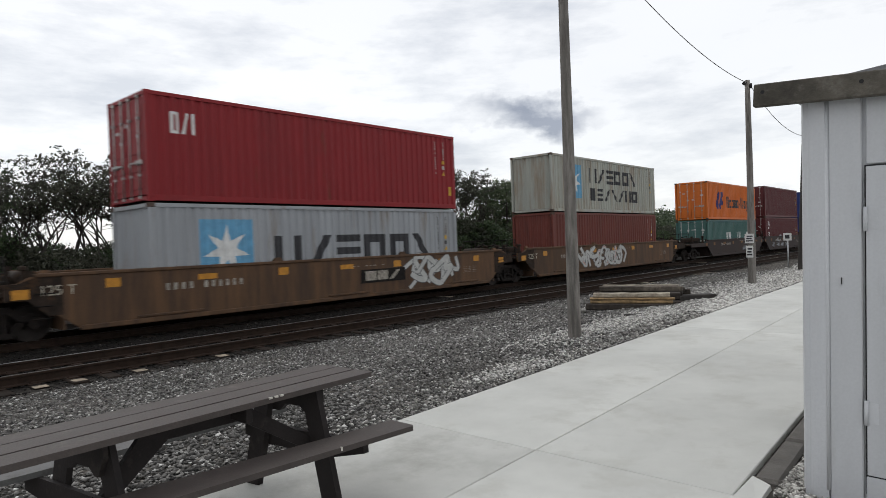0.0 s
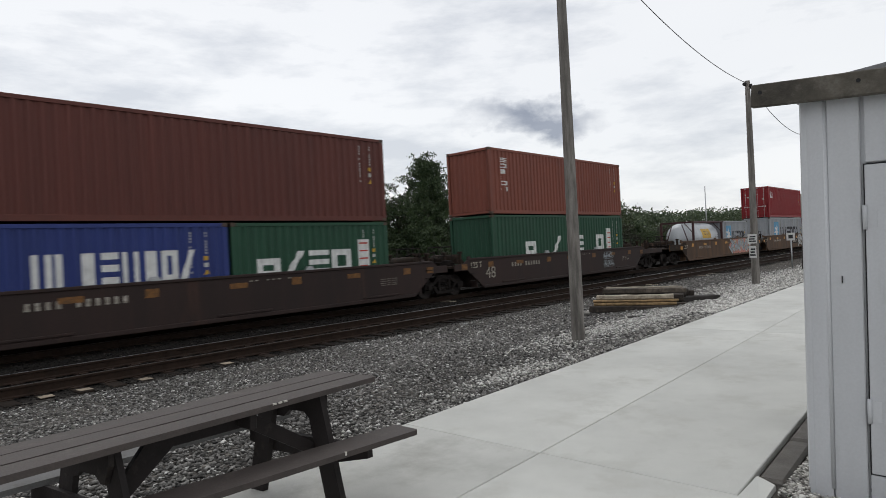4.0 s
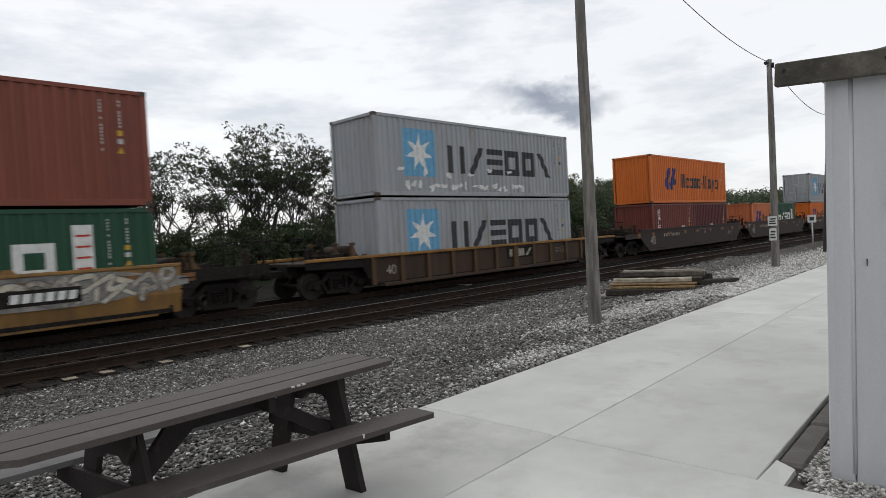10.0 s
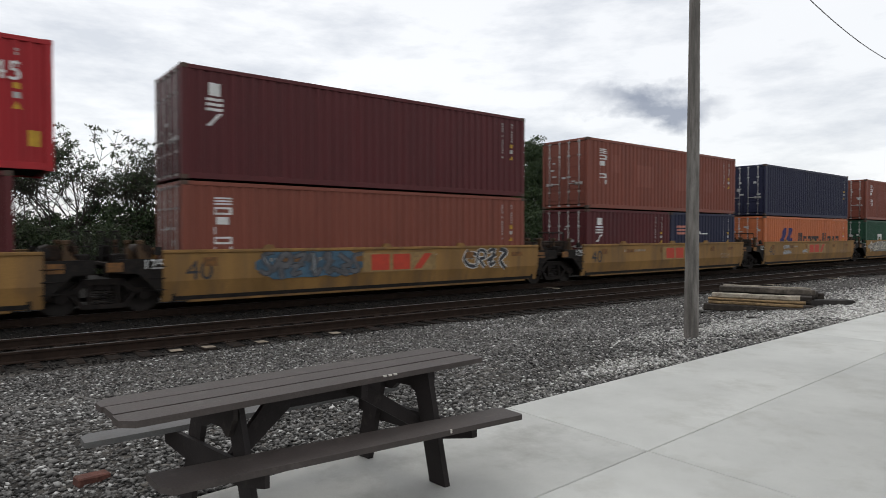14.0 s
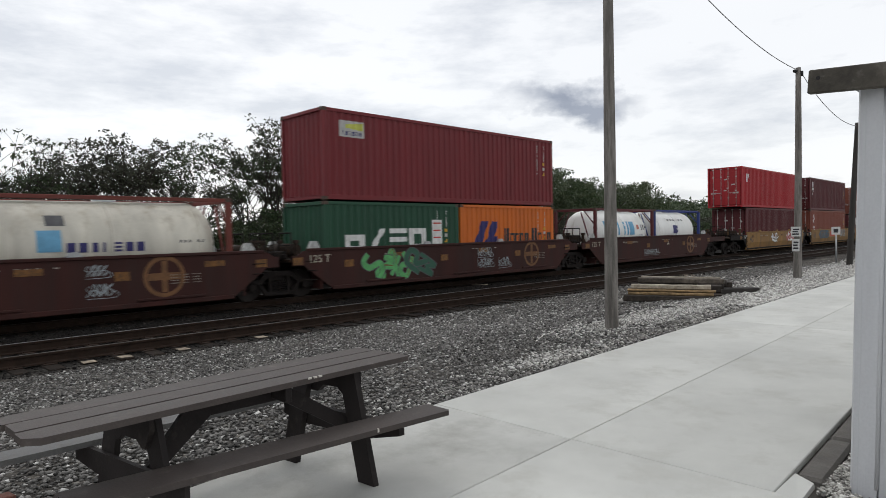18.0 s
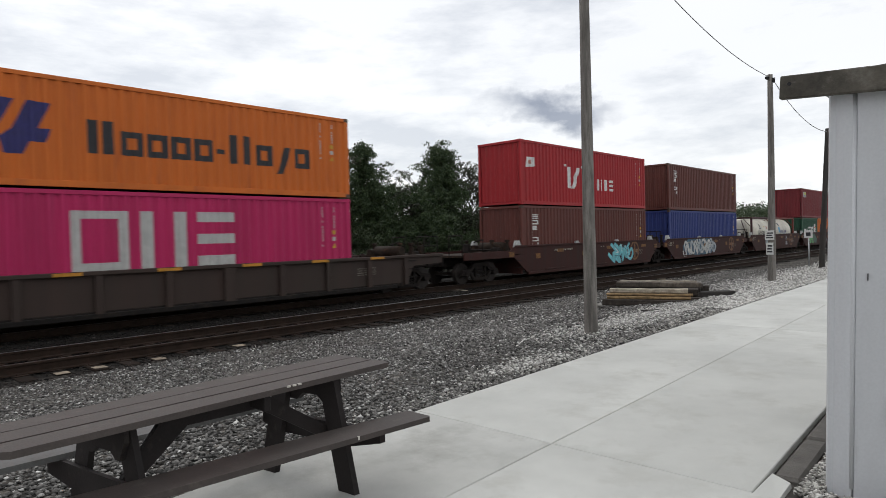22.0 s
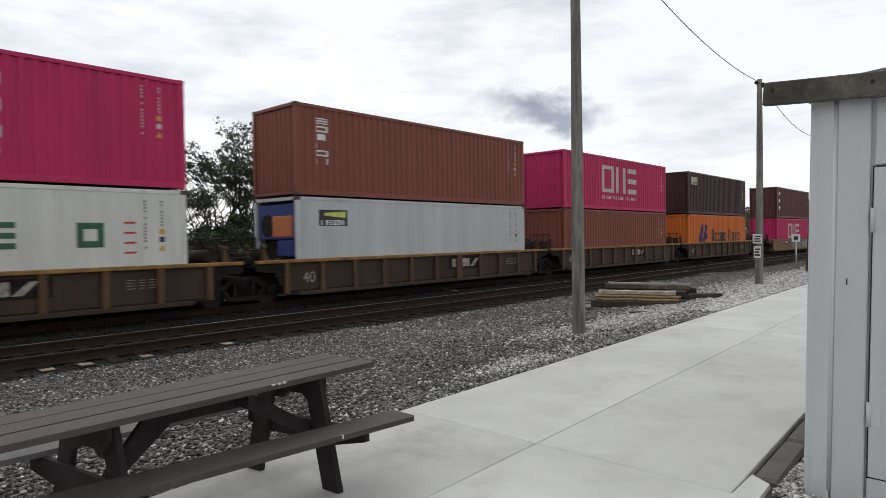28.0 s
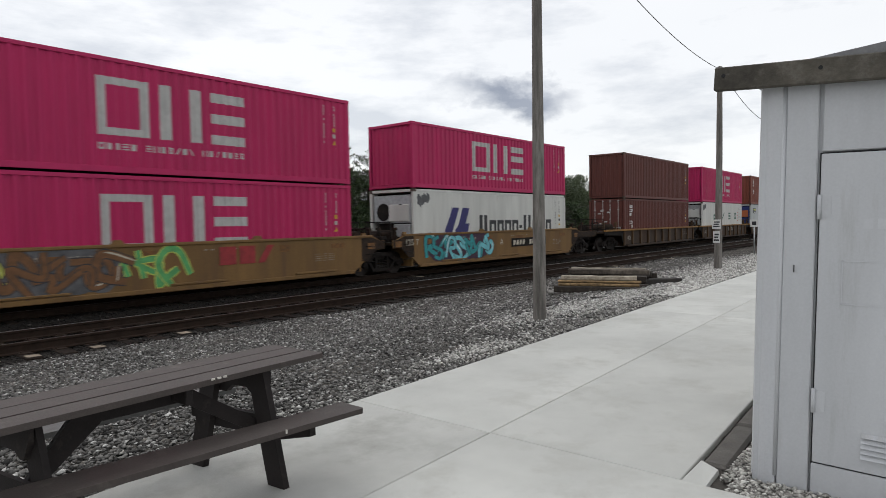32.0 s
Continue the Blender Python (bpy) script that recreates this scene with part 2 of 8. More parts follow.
M_reflect = mat("reflector_yellow", (0.50, 0.22, 0.02), 0.5, vary=0.15, dirt=(0.30, 0.15, 0.03), dirt_amount=0.2, scale=8)
INK = {
    "white": mat("ink_white", (0.68, 0.68, 0.66), 0.6, vary=0.12, scale=5, bump=0.0),
    "cream": mat("ink_cream", (0.50, 0.46, 0.37), 0.7, vary=0.2, dirt=(0.2, 0.14, 0.09), dirt_amount=0.25, scale=6, bump=0.0),
    "worn": mat("ink_worn", (0.36, 0.33, 0.28), 0.7, vary=0.3, dirt=(0.08, 0.055, 0.04), dirt_amount=0.45, scale=7, bump=0.0),
    "sand": mat("ink_sand", (0.30, 0.195, 0.075), 0.7, vary=0.2, dirt=(0.16, 0.09, 0.04), dirt_amount=0.4, scale=3, bump=0.0),
    "steel": mat("ink_steel", (0.055, 0.11, 0.16), 0.7, vary=0.25, scale=4, bump=0.0),
    "black": mat("ink_black", (0.030, 0.030, 0.034), 0.6, vary=0.2, scale=5, bump=0.0),
    "navy": mat("ink_navy", (0.028, 0.026, 0.125), 0.6, vary=0.15, scale=5, bump=0.0),
    "sky": mat("ink_sky", (0.13, 0.34, 0.52), 0.6, vary=0.1, scale=5, bump=0.0),
    "silver": mat("ink_silver", (0.46, 0.46, 0.44), 0.6, vary=0.1, scale=5, bump=0.0),
    "yellow": mat("ink_yellow", (0.52, 0.31, 0.03), 0.6, vary=0.1, scale=5, bump=0.0),
    "red": mat("ink_red", (0.46, 0.045, 0.02), 0.6, vary=0.1, scale=5, bump=0.0),
    "green": mat("ink_green", (0.03, 0.10, 0.065), 0.6, vary=0.1, scale=5, bump=0.0),
    "cyan": mat("ink_cyan", (0.16, 0.50, 0.55), 0.6, vary=0.2, scale=4, bump=0.0),
    "pale": mat("ink_pale", (0.34, 0.38, 0.40), 0.6, vary=0.3, scale=3, bump=0.0),
    "gold": mat("ink_gold", (0.165, 0.078, 0.032), 0.7, vary=0.2, scale=6, bump=0.0),
    "lime": mat("ink_lime", (0.50, 0.52, 0.10), 0.6, vary=0.2, scale=4, bump=0.0),
    "leaf": mat("ink_leaf", (0.10, 0.36, 0.12), 0.6, vary=0.2, scale=4, bump=0.0),
    "rose": mat("ink_rose", (0.50, 0.20, 0.15), 0.6, vary=0.2, scale=4, bump=0.0),
    "crimson": mat("ink_crimson", (0.29, 0.030, 0.034), 0.65, vary=0.2, scale=4, bump=0.0),
    "pool": mat("ink_pool", (0.03, 0.27, 0.28), 0.65, vary=0.2, scale=4, bump=0.0),
    "plumink": mat("ink_plum", (0.060, 0.028, 0.050), 0.7, vary=0.3, scale=4, bump=0.0),
    "pewter": mat("ink_pewter", (0.235, 0.225, 0.20), 0.7, vary=0.35, dirt=(0.10, 0.10, 0.11), dirt_amount=0.4, scale=1.6, bump=0.0),
    "smoke": mat("ink_smoke", (0.10, 0.10, 0.105), 0.7, vary=0.3, scale=4, bump=0.0),
}
M_tank = mat("tank_white", (0.78, 0.78, 0.75), 0.45, vary=0.06, dirt=(0.46, 0.43, 0.36), dirt_amount=0.12, scale=1.6, streak=True, bump=0.03)
M_tankdirty = mat("tank_dirty", (0.60, 0.57, 0.49), 0.55, vary=0.15, dirt=(0.34, 0.29, 0.21), dirt_amount=0.30, scale=1.6, streak=True, bump=0.03)
M_tanksteel = mat("tank_steel", (0.46, 0.48, 0.50), 0.42, 0.35, vary=0.12, dirt=(0.30, 0.31, 0.32), dirt_amount=0.2, scale=1.6, streak=True, bump=0.03)

# ---- mesh helpers ----


class Geo:
    """Collects points and faces of one mesh."""

    def __init__(self):
        self.v, self.f, self.s, self.weld = [], [], [], False

    def add(self, verts, faces, smooth=False):
        n = len(self.v)
        self.v.extend(verts)
        for f in faces:
            self.f.append([i + n for i in f])
            self.s.append(smooth)
        return self

    def box(self, x0, x1, y0, y1, z0, z1, b=0.0):
        """A box; b: width of the bevel along its edges."""
        if b <= 0:
            v = [(x, y, z) for x in (x0, x1) for y in (y0, y1) for z in (z0, z1)]
            return self.add(v, [(0, 1, 3, 2), (4, 6, 7, 5), (0, 4, 5, 1), (2, 3, 7, 6), (0, 2, 6, 4), (1, 5, 7, 3)])
        b = min(b, (x1 - x0) * 0.45, (y1 - y0) * 0.45, (z1 - z0) * 0.45)
        c = ((x0 + x1) / 2, (y0 + y1) / 2, (z0 + z1) / 2)
        h = ((x1 - x0) / 2, (y1 - y0) / 2, (z1 - z0) / 2)
        v, idx = [], {}
        for sx in (-1, 1):
            for sy in (-1, 1):
                for sz in (-1, 1):
                    s = (sx, sy, sz)
                    for k in range(3):
                        p = [c[i] + s[i] * (h[i] if i == k else h[i] - b) for i in range(3)]
                        idx[(s, k)] = len(v)
                        v.append(tuple(p))
        faces = []
        for k in range(3):
            i, j = (k + 1) % 3, (k + 2) % 3
            for sk in (-1, 1):
                ring = []
                for a, d in ((-1, -1), (1, -1), (1, 1), (-1, 1)):
                    s = [0, 0, 0]
                    s[k], s[i], s[j] = sk, a, d
                    ring.append(idx[(tuple(s), k)])
                faces.append(ring if sk > 0 else ring[::-1])
        for k in range(3):
            i, j = (k + 1) % 3, (k + 2) % 3
            for a in (-1, 1):
                for d in (-1, 1):
                    lo, hi = [0, 0, 0], [0, 0, 0]
                    lo[k], lo[i], lo[j] = -1, a, d
                    hi[k], hi[i], hi[j] = 1, a, d
                    q = [idx[(tuple(lo), i)], idx[(tuple(hi), i)], idx[(tuple(hi), j)], idx[(tuple(lo), j)]]
                    faces.append(q if a * d > 0 else q[::-1])
        for sx in (-1, 1):
            for sy in (-1, 1):
                for sz in (-1, 1):
                    s = (sx, sy, sz)
                    q = [idx[(s, 0)], idx[(s, 1)], idx[(s, 2)]]
                    faces.append(q if sx * sy * sz > 0 else q[::-1])
        return self.add(v, faces)

    def tube(self, p0, p1, r0, r1=None, n=8, cap=True, smooth=True):
        """A round bar from p0 to p1, tapering from r0 to r1."""
        r1 = r0 if r1 is None else r1
        p0, p1 = Vector(p0), Vector(p1)
        d = (p1 - p0).normalized()
        u = d.orthogonal().normalized()
        w = d.cross(u)
        v = []
        for p, r in ((p0, r0), (p1, r1)):
            for i in range(n):
                a = 2 * math.pi * i / n
                v.append(tuple(p + (u * math.cos(a) + w * math.sin(a)) * r))
        self.add(v, [(i, (i + 1) % n, n + (i + 1) % n, n + i) for i in range(n)], smooth)
        if cap:
            m = len(self.v) - 2 * n
            self.f.append([m + i for i in range(n)][::-1])
            self.f.append([m + n + i for i in range(n)])
            self.s += [False, False]
        return self

    def prism(self, points, y0, y1):
        """A polygon in x and z, run from y0 to y1."""
        n = len(points)
        v = [(x, y0, z) for x, z in points] + [(x, y1, z) for x, z in points]
        f = [tuple(range(n)), tuple(range(2 * n - 1, n - 1, -1))]
        f += [(i, n + i, n + (i + 1) % n, (i + 1) % n) for i in range(n)]
        return self.add(v, f)

    def prism_x(self, points, x0, x1):
        """A polygon in y and z, run from x0 to x1."""
        n = len(points)
        v = [(x0, y, z) for y, z in points] + [(x1, y, z) for y, z in points]
        f = [tuple(range(n)), tuple(range(2 * n - 1, n - 1, -1))]
        f += [(i, n + i, n + (i + 1) % n, (i + 1) % n) for i in range(n)]
        return self.add(v, f)

    def mesh(self, name, material):
        me = bpy.data.meshes.new(name)
        me.from_pydata(self.v, [], self.f)
        me.polygons.foreach_set("use_smooth", self.s)
        me.materials.append(material)
        bm = bmesh.new()
        bm.from_mesh(me)
        if self.weld:
            bmesh.ops.remove_doubles(bm, verts=bm.verts, dist=0.0015)
        bmesh.ops.recalc_face_normals(bm, faces=bm.faces)
        bm.to_mesh(me)
        bm.free()
        return me


CACHE = {}


def part(name, geo, material, parent, label="", m=None):
    """Links a mesh as one object under a thing or a part."""
    data = geo if isinstance(geo, bpy.types.Mesh) else geo.mesh(name, material)
    ob = new(name, data)
    if parent is not None:
        ob.parent = parent
    if m is not None:
        ob.matrix_basis = m
    if label:
        ob["label"] = label
    return ob


def cached(key, material, build, name):
    """The mesh of a repeated piece, built once for each size and material."""
    k = (key, material.name)
    if k not in CACHE:
        g = Geo()
        build(g)
        CACHE[k] = g.mesh(name, material)
    return CACHE[k]


def thing(name, label, category, m, group="", kind=""):
    ob = tagged(new(name), label, category, group, kind)
    ob.matrix_basis = m
    return ob


def solid(name, geo, material, label, category, m=None, group="", kind=""):
    ob = part(name, geo, material, None, "", m)
    return tagged(ob, label, category, group, kind)


RAIL_Z = -0.30
NEAR_Y = 12.92
TRAIN_Y = 17.56


# ---- ground ----
def ground_height(x, y):
    """The lie of the land: level beside the pavement, falling to the tracks, rising a little behind them."""
    if y < 3.6:
        return -0.10
    if y < 5.0:
        return -0.018
    if y < 10.6:
        k = (y - 5.0) / 5.6
        return -0.018 - 0.472 * k * k * (3 - 2 * k)
    if y < 11.4:
        return -0.49 - 0.018 * (y - 10.6) / 0.8
    if y < 21.0:
        return -0.508
    if y < 24.0:
        return -0.508 - 0.292 * (y - 21.0) / 3.0
    if y < 45.0:
        return -0.8 + 0.02 * (y - 24.0)
    return -0.38


def gravel_material():
    m = bpy.data.materials.new("gravel_bed")
    m.use_nodes = True
    nodes, links = m.node_tree.nodes, m.node_tree.links
    b = nodes["Principled BSDF"]
    geo = nodes.new("ShaderNodeNewGeometry")
    vor = nodes.new("ShaderNodeTexVoronoi")
    vor.inputs["Scale"].default_value = 26.0
    links.new(geo.outputs["Position"], vor.inputs["Vector"])
    ramp = nodes.new("ShaderNodeValToRGB")
    cr = ramp.color_ramp
    cr.elements[0].position, cr.elements[0].color = 0.0, (0.050, 0.048, 0.046, 1)
    cr.elements[1].position, cr.elements[1].color = 1.0, (0.34, 0.33, 0.31, 1)
    e = cr.elements.new(0.55)
    e.color = (0.090, 0.086, 0.082, 1)
    e = cr.elements.new(0.86)
    e.color = (0.155, 0.145, 0.132, 1)
    bw = nodes.new("ShaderNodeSeparateColor")
    links.new(vor.outputs["Color"], bw.inputs[0])
    links.new(bw.outputs[0], ramp.inputs["Fac"])
    big = nodes.new("ShaderNodeTexNoise")
    big.inputs["Scale"].default_value = 0.7
    big.inputs["Detail"].default_value = 4.0
    links.new(geo.outputs["Position"], big.inputs["Vector"])
    patch = nodes.new("ShaderNodeValToRGB")
    patch.color_ramp.elements[0].position, patch.color_ramp.elements[0].color = 0.35, (0.62, 0.60, 0.58, 1)
    patch.color_ramp.elements[1].position, patch.color_ramp.elements[1].color = 0.68, (1.15, 1.12, 1.08, 1)
    links.new(big.outputs["Fac"], patch.inputs["Fac"])
    mul = nodes.new("ShaderNodeMixRGB")
    mul.blend_type = "MULTIPLY"
    mul.inputs[0].default_value = 1.0
    links.new(ramp.outputs["Color"], mul.inputs[1])
    links.new(patch.outputs["Color"], mul.inputs[2])
    sep = nodes.new("ShaderNodeSeparateXYZ")
    links.new(geo.outputs["Position"], sep.inputs[0])
    # oily dark ballast under the tracks, with the train's shade darkened into its colour
    oil_shade = nodes.new("ShaderNodeMapRange")
    oil_shade.inputs["From Min"].default_value = 10.8
    oil_shade.inputs["From Max"].default_value = 12.0
    links.new(sep.outputs["Y"], oil_shade.inputs["Value"])
    oily_shaded = nodes.new("ShaderNodeMixRGB")
    oily_shaded.inputs[2].default_value = (0.012, 0.011, 0.010, 1)
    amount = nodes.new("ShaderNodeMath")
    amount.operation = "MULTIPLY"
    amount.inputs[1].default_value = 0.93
    links.new(oil_shade.outputs["Result"], amount.inputs[0])
    links.new(amount.outputs[0], oily_shaded.inputs[0])
    links.new(mul.outputs["Color"], oily_shaded.inputs[1])
    # grass and leaf litter take over behind the tracks
    edge = nodes.new("ShaderNodeMapRange")
    edge.inputs["From Min"].default_value = 29.0
    edge.inputs["From Max"].default_value = 33.0
    links.new(sep.outputs["Y"], edge.inputs["Value"])
    gn = nodes.new("ShaderNodeTexNoise")
    gn.inputs["Scale"].default_value = 3.0
    gn.inputs["Detail"].default_value = 8.0
    links.new(geo.outputs["Position"], gn.inputs["Vector"])
    gr = nodes.new("ShaderNodeValToRGB")
    gr.color_ramp.elements[0].position, gr.color_ramp.elements[0].color = 0.35, (0.016, 0.022, 0.010, 1)
    gr.color_ramp.elements[1].position, gr.color_ramp.elements[1].color = 0.7, (0.022, 0.030, 0.012, 1)
    links.new(gn.outputs["Fac"], gr.inputs["Fac"])
    mix = nodes.new("ShaderNodeMixRGB")
    links.new(edge.outputs["Result"], mix.inputs[0])
    links.new(oily_shaded.outputs["Color"], mix.inputs[1])
    links.new(gr.outputs["Color"], mix.inputs[2])
    links.new(mix.outputs["Color"], b.inputs["Base Color"])
    b.inputs["Roughness"].default_value = 0.95
    b.inputs["Specular IOR Level"].default_value = 0.08
    bp = nodes.new("ShaderNodeBump")
    bp.inputs["Strength"].default_value = 1.0
    bp.inputs["Distance"].default_value = 0.03
    links.new(vor.outputs["Distance"], bp.inputs["Height"])
    bp.invert = True
    links.new(bp.outputs["Normal"], b.inputs["Normal"])
    return m


def build_ground():
    xs = [-1500, -400, -120, -50] + [-20 + i * 0.8 for i in range(100)] + [62, 66, 72, 80, 95, 120, 170, 260, 450, 900, 2600]
    ys = [-900, -200, -60, -20, -8, -3, 0, 2.0, 3.4, 3.8, 4.0] + [4.0 + i * 0.4 for i in range(1, 44)] + [22.4, 23.2, 24, 27, 31, 36, 41, 45, 60, 100, 200, 500, 1200, 3000]
    v, f = [], []
    for y in ys:
        for x in xs:
            n = 0.025 * noise.noise(Vector((x * 0.9, y * 0.9, 0))) if 4.2 < y < 10.5 and -20 < x < 60 else 0.0
            v.append((x, y, ground_height(x, y) + n))
    w = len(xs)
    for j in range(len(ys) - 1):
        for i in range(w - 1):
            f.append((j * w + i, j * w + i + 1, (j + 1) * w + i + 1, (j + 1) * w + i))
    g = Geo()
    g.add(v, f, True)
    solid("ground", g, gravel_material(), "dark grey crushed-stone railway ground running out to grass", "ground", kind="structure")


build_ground()

# ---- pavement: broad concrete slabs beside the gravel ----
M_concrete = mat("concrete", (0.528, 0.530, 0.500), 0.82, vary=0.10, dirt=(0.405, 0.40, 0.365), dirt_amount=0.30, scale=0.8, grain=140, bump=0.08, grit=0.25, spread=0.03)
# slightly darker concrete for the slabs on the table's side
M_concretedark = mat("concrete_dark", (0.495, 0.496, 0.468), 0.84, vary=0.12, dirt=(0.33, 0.325, 0.30), dirt_amount=0.34, scale=0.9, grain=140, bump=0.08, grit=0.25, spread=0.03)


def edge_y(x):
    """The free edge of the pavement, which runs slightly away from the track."""
    return 4.175 + np.where(np.asarray(x) > 4.0, 0.029, 0.085) * (np.clip(x, -4, 40) - 4.0)


def joint_y(x):
    return 2.697 + 0.039 * (min(x, 40.0) - 4.0)


def shed_edge_y(x):
    return 1.262 + 0.038 * (min(x, 40.0) - 4.0)


def build_pavement():
    base = Geo()
    base.box(-14, 90, -14, 3.55, -0.14, -0.05)
    pave = solid("pavement", base, mat("joint_soil", (0.060, 0.054, 0.047), 0.95, vary=0.3, scale=9, grain=60, bump=0.4), "pale grey broom-finished concrete pavement with sawn joints", "pavement", kind="structure")
    joint = 0.0028
    xs = [-13.9, -9.1, -2.65, 4.005, 10.9, 17.6, 24.3, 31, 38, 45, 52, 60, 70, 89.9]

    def slab(pts, material):
        """A slab with a small arris round its top, from four corners."""
        c = Vector((sum(p[0] for p in pts) / 4, sum(p[1] for p in pts) / 4))
        inner = []
        for p in pts:
            d = c - Vector(p)
            inner.append((p[0] + math.copysign(0.006, d.x), p[1] + math.copysign(0.006, d.y)))
        g = Geo()
        g.add([(*p, -0.13) for p in pts] + [(*p, -0.006) for p in pts] + [(*p, 0.0) for p in inner],
              [(3, 2, 1, 0), (8, 9, 10, 11)] + [(i, (i + 1) % 4, 4 + (i + 1) % 4, 4 + i) for i in range(4)] + [(4 + i, 4 + (i + 1) % 4, 8 + (i + 1) % 4, 8 + i) for i in range(4)])
        part("slab", g, material, pave)

    for i in range(len(xs) - 1):
        x0, x1 = xs[i] + joint, xs[i + 1] - joint
        slab([(x0, joint_y(x0) + joint), (x1, joint_y(x1) + joint), (x1, float(edge_y(x1))), (x0, float(edge_y(x0)))], M_concretedark if x1 < 4.1 else M_concrete)
        low = (shed_edge_y(x0), shed_edge_y(x1)) if x0 > 3 else (-6.0, -6.0)
        slab([(x0, low[0]), (x1, low[1]), (x1, joint_y(x1) - joint), (x0, joint_y(x0) - joint)], M_concrete)


build_pavement()

# ---- loose stones ----


def scatter(name, label, count, place, sizes, material, seed, squash=0.6):
    """Many small angular stones in one mesh. place(rng) gives x, y, z of each."""
    rng = np.random.default_rng(seed)
    base = np.array([(1, 0, 0), (-0.9, 0.1, 0), (0.1, 1, 0), (0, -1, 0.1), (0.1, 0, 1), (0, 0.1, -1)], float)
    tri = np.array([(0, 2, 4), (2, 1, 4), (1, 3, 4), (3, 0, 4), (2, 0, 5), (1, 2, 5), (3, 1, 5), (0, 3, 5)])
    p = place(rng, count)
    n = len(p)
    r = rng.uniform(sizes[0], sizes[1], n) * (0.7 + 0.6 * rng.random(n) ** 3)
    a = rng.uniform(0, 2 * math.pi, n)
    t = rng.uniform(-0.5, 0.5, n)
    v = base[None] * rng.uniform(0.6, 1.25, (n, 6, 3))
    v[:, :, 0] *= 1.25
    v[:, :, 2] *= squash
    v *= r[:, None, None]
    c, s = np.cos(t)[:, None], np.sin(t)[:, None]
    x, z = v[:, :, 0] * c - v[:, :, 2] * s, v[:, :, 0] * s + v[:, :, 2] * c
    v[:, :, 0], v[:, :, 2] = x, z
    c, s = np.cos(a)[:, None], np.sin(a)[:, None]
    x, y = v[:, :, 0] * c - v[:, :, 1] * s, v[:, :, 0] * s + v[:, :, 1] * c
    v[:, :, 0], v[:, :, 1] = x, y
    v += p[:, None, :]
    faces = (tri[None] + 6 * np.arange(n)[:, None, None]).reshape(-1, 3)
    me = bpy.data.meshes.new(name)
    me.vertices.add(n * 6)
    me.vertices.foreach_set("co", v.reshape(-1))
    me.loops.add(len(faces) * 3)
    me.loops.foreach_set("vertex_index", faces.reshape(-1).astype(np.int32))
    me.polygons.add(len(faces))
    me.polygons.foreach_set("loop_start", np.arange(0, len(faces) * 3, 3, dtype=np.int32))
    me.update(calc_edges=True)
    me.validate()
    me.materials.append(material)
    return tagged(new(name, me), label, "gravel", kind="stuff")


def stone_material(name, dark, light, pale, share=0.9):
    m = bpy.data.materials.new(name)
    m.use_nodes = True
    nodes, links = m.node_tree.nodes, m.node_tree.links
    b = nodes["Principled BSDF"]
    geo = nodes.new("ShaderNodeNewGeometry")
    ramp = nodes.new("ShaderNodeValToRGB")
    cr = ramp.color_ramp
    cr.elements[0].position, cr.elements[0].color = 0.0, (*dark, 1)
    cr.elements[1].position, cr.elements[1].color = 1.0, (*pale, 1)
    e = cr.elements.new(share - 0.25)
    e.color = (*light, 1)
    e = cr.elements.new(share)
    e.color = tuple([l * 1.3 for l in light]) + (1,)
    links.new(geo.outputs["Random Per Island"], ramp.inputs["Fac"])
    n = nodes.new("ShaderNodeTexNoise")
    n.inputs["Scale"].default_value = 70
    n.inputs["Detail"].default_value = 3
    links.new(geo.outputs["Position"], n.inputs["Vector"])
    mix = nodes.new("ShaderNodeMixRGB")
    mix.blend_type = "OVERLAY"
    mix.inputs[0].default_value = 0.4
    links.new(ramp.outputs["Color"], mix.inputs[1])
    links.new(n.outputs["Fac"], mix.inputs[2])
    links.new(mix.outputs["Color"], b.inputs["Base Color"])
    b.inputs["Roughness"].default_value = 0.9
    b.inputs["Specular IOR Level"].default_value = 0.2
    return m


M_stone = stone_material("crushed_stone", (0.028, 0.027, 0.026), (0.185, 0.178, 0.168), (0.66, 0.65, 0.62), 0.885)
# near-black stones: oil grime plus the shade under the train
M_oilshade = stone_material("oily_shaded_ballast", (0.006, 0.005, 0.005), (0.021, 0.019, 0.017), (0.08, 0.07, 0.065), 0.95)
M_white = stone_material("white_limestone", (0.20, 0.19, 0.175), (0.50, 0.49, 0.46), (0.78, 0.77, 0.74), 0.75)
M_pale = stone_material("limestone", (0.16, 0.15, 0.14), (0.38, 0.37, 0.34), (0.66, 0.65, 0.61), 0.8)


def lay(rng, x, y, lift=0.0):
    z = np.array([ground_height(a, b) for a, b in zip(x, y)])
    return np.stack([x, y, z + lift + rng.uniform(-0.006, 0.016, len(x))], 1)


def near_stones(rng, n):
    x = rng.uniform(-1.5, 9.5, n)
    y = edge_y(x) + 0.03 + (7.2 - 0.03) * rng.random(n) ** 1.25
    return lay(rng, x, y)


def far_stones(rng, n):
    x = 9.0 + 26 * rng.random(n) ** 1.4
    y = edge_y(x) + 0.03 + 6.9 * rng.random(n)
    return lay(rng, x, y)


def track_stones(rng, n):
    x = -3 + 48 * rng.random(n) ** 1.3
    y = rng.uniform(11.3, 21.5, n)
    return lay(rng, x, y, 0.0)


def strip_stones(rng, n):
    x = 13.2 + 34 * rng.random(n) ** 1.15
    w = np.clip((x - 12.0) * 0.24, 0.25, 2.1)
    y = edge_y(x) + 0.03 + w * np.abs(rng.normal(0, 0.62, n))
    return lay(rng, x, y, 0.014)


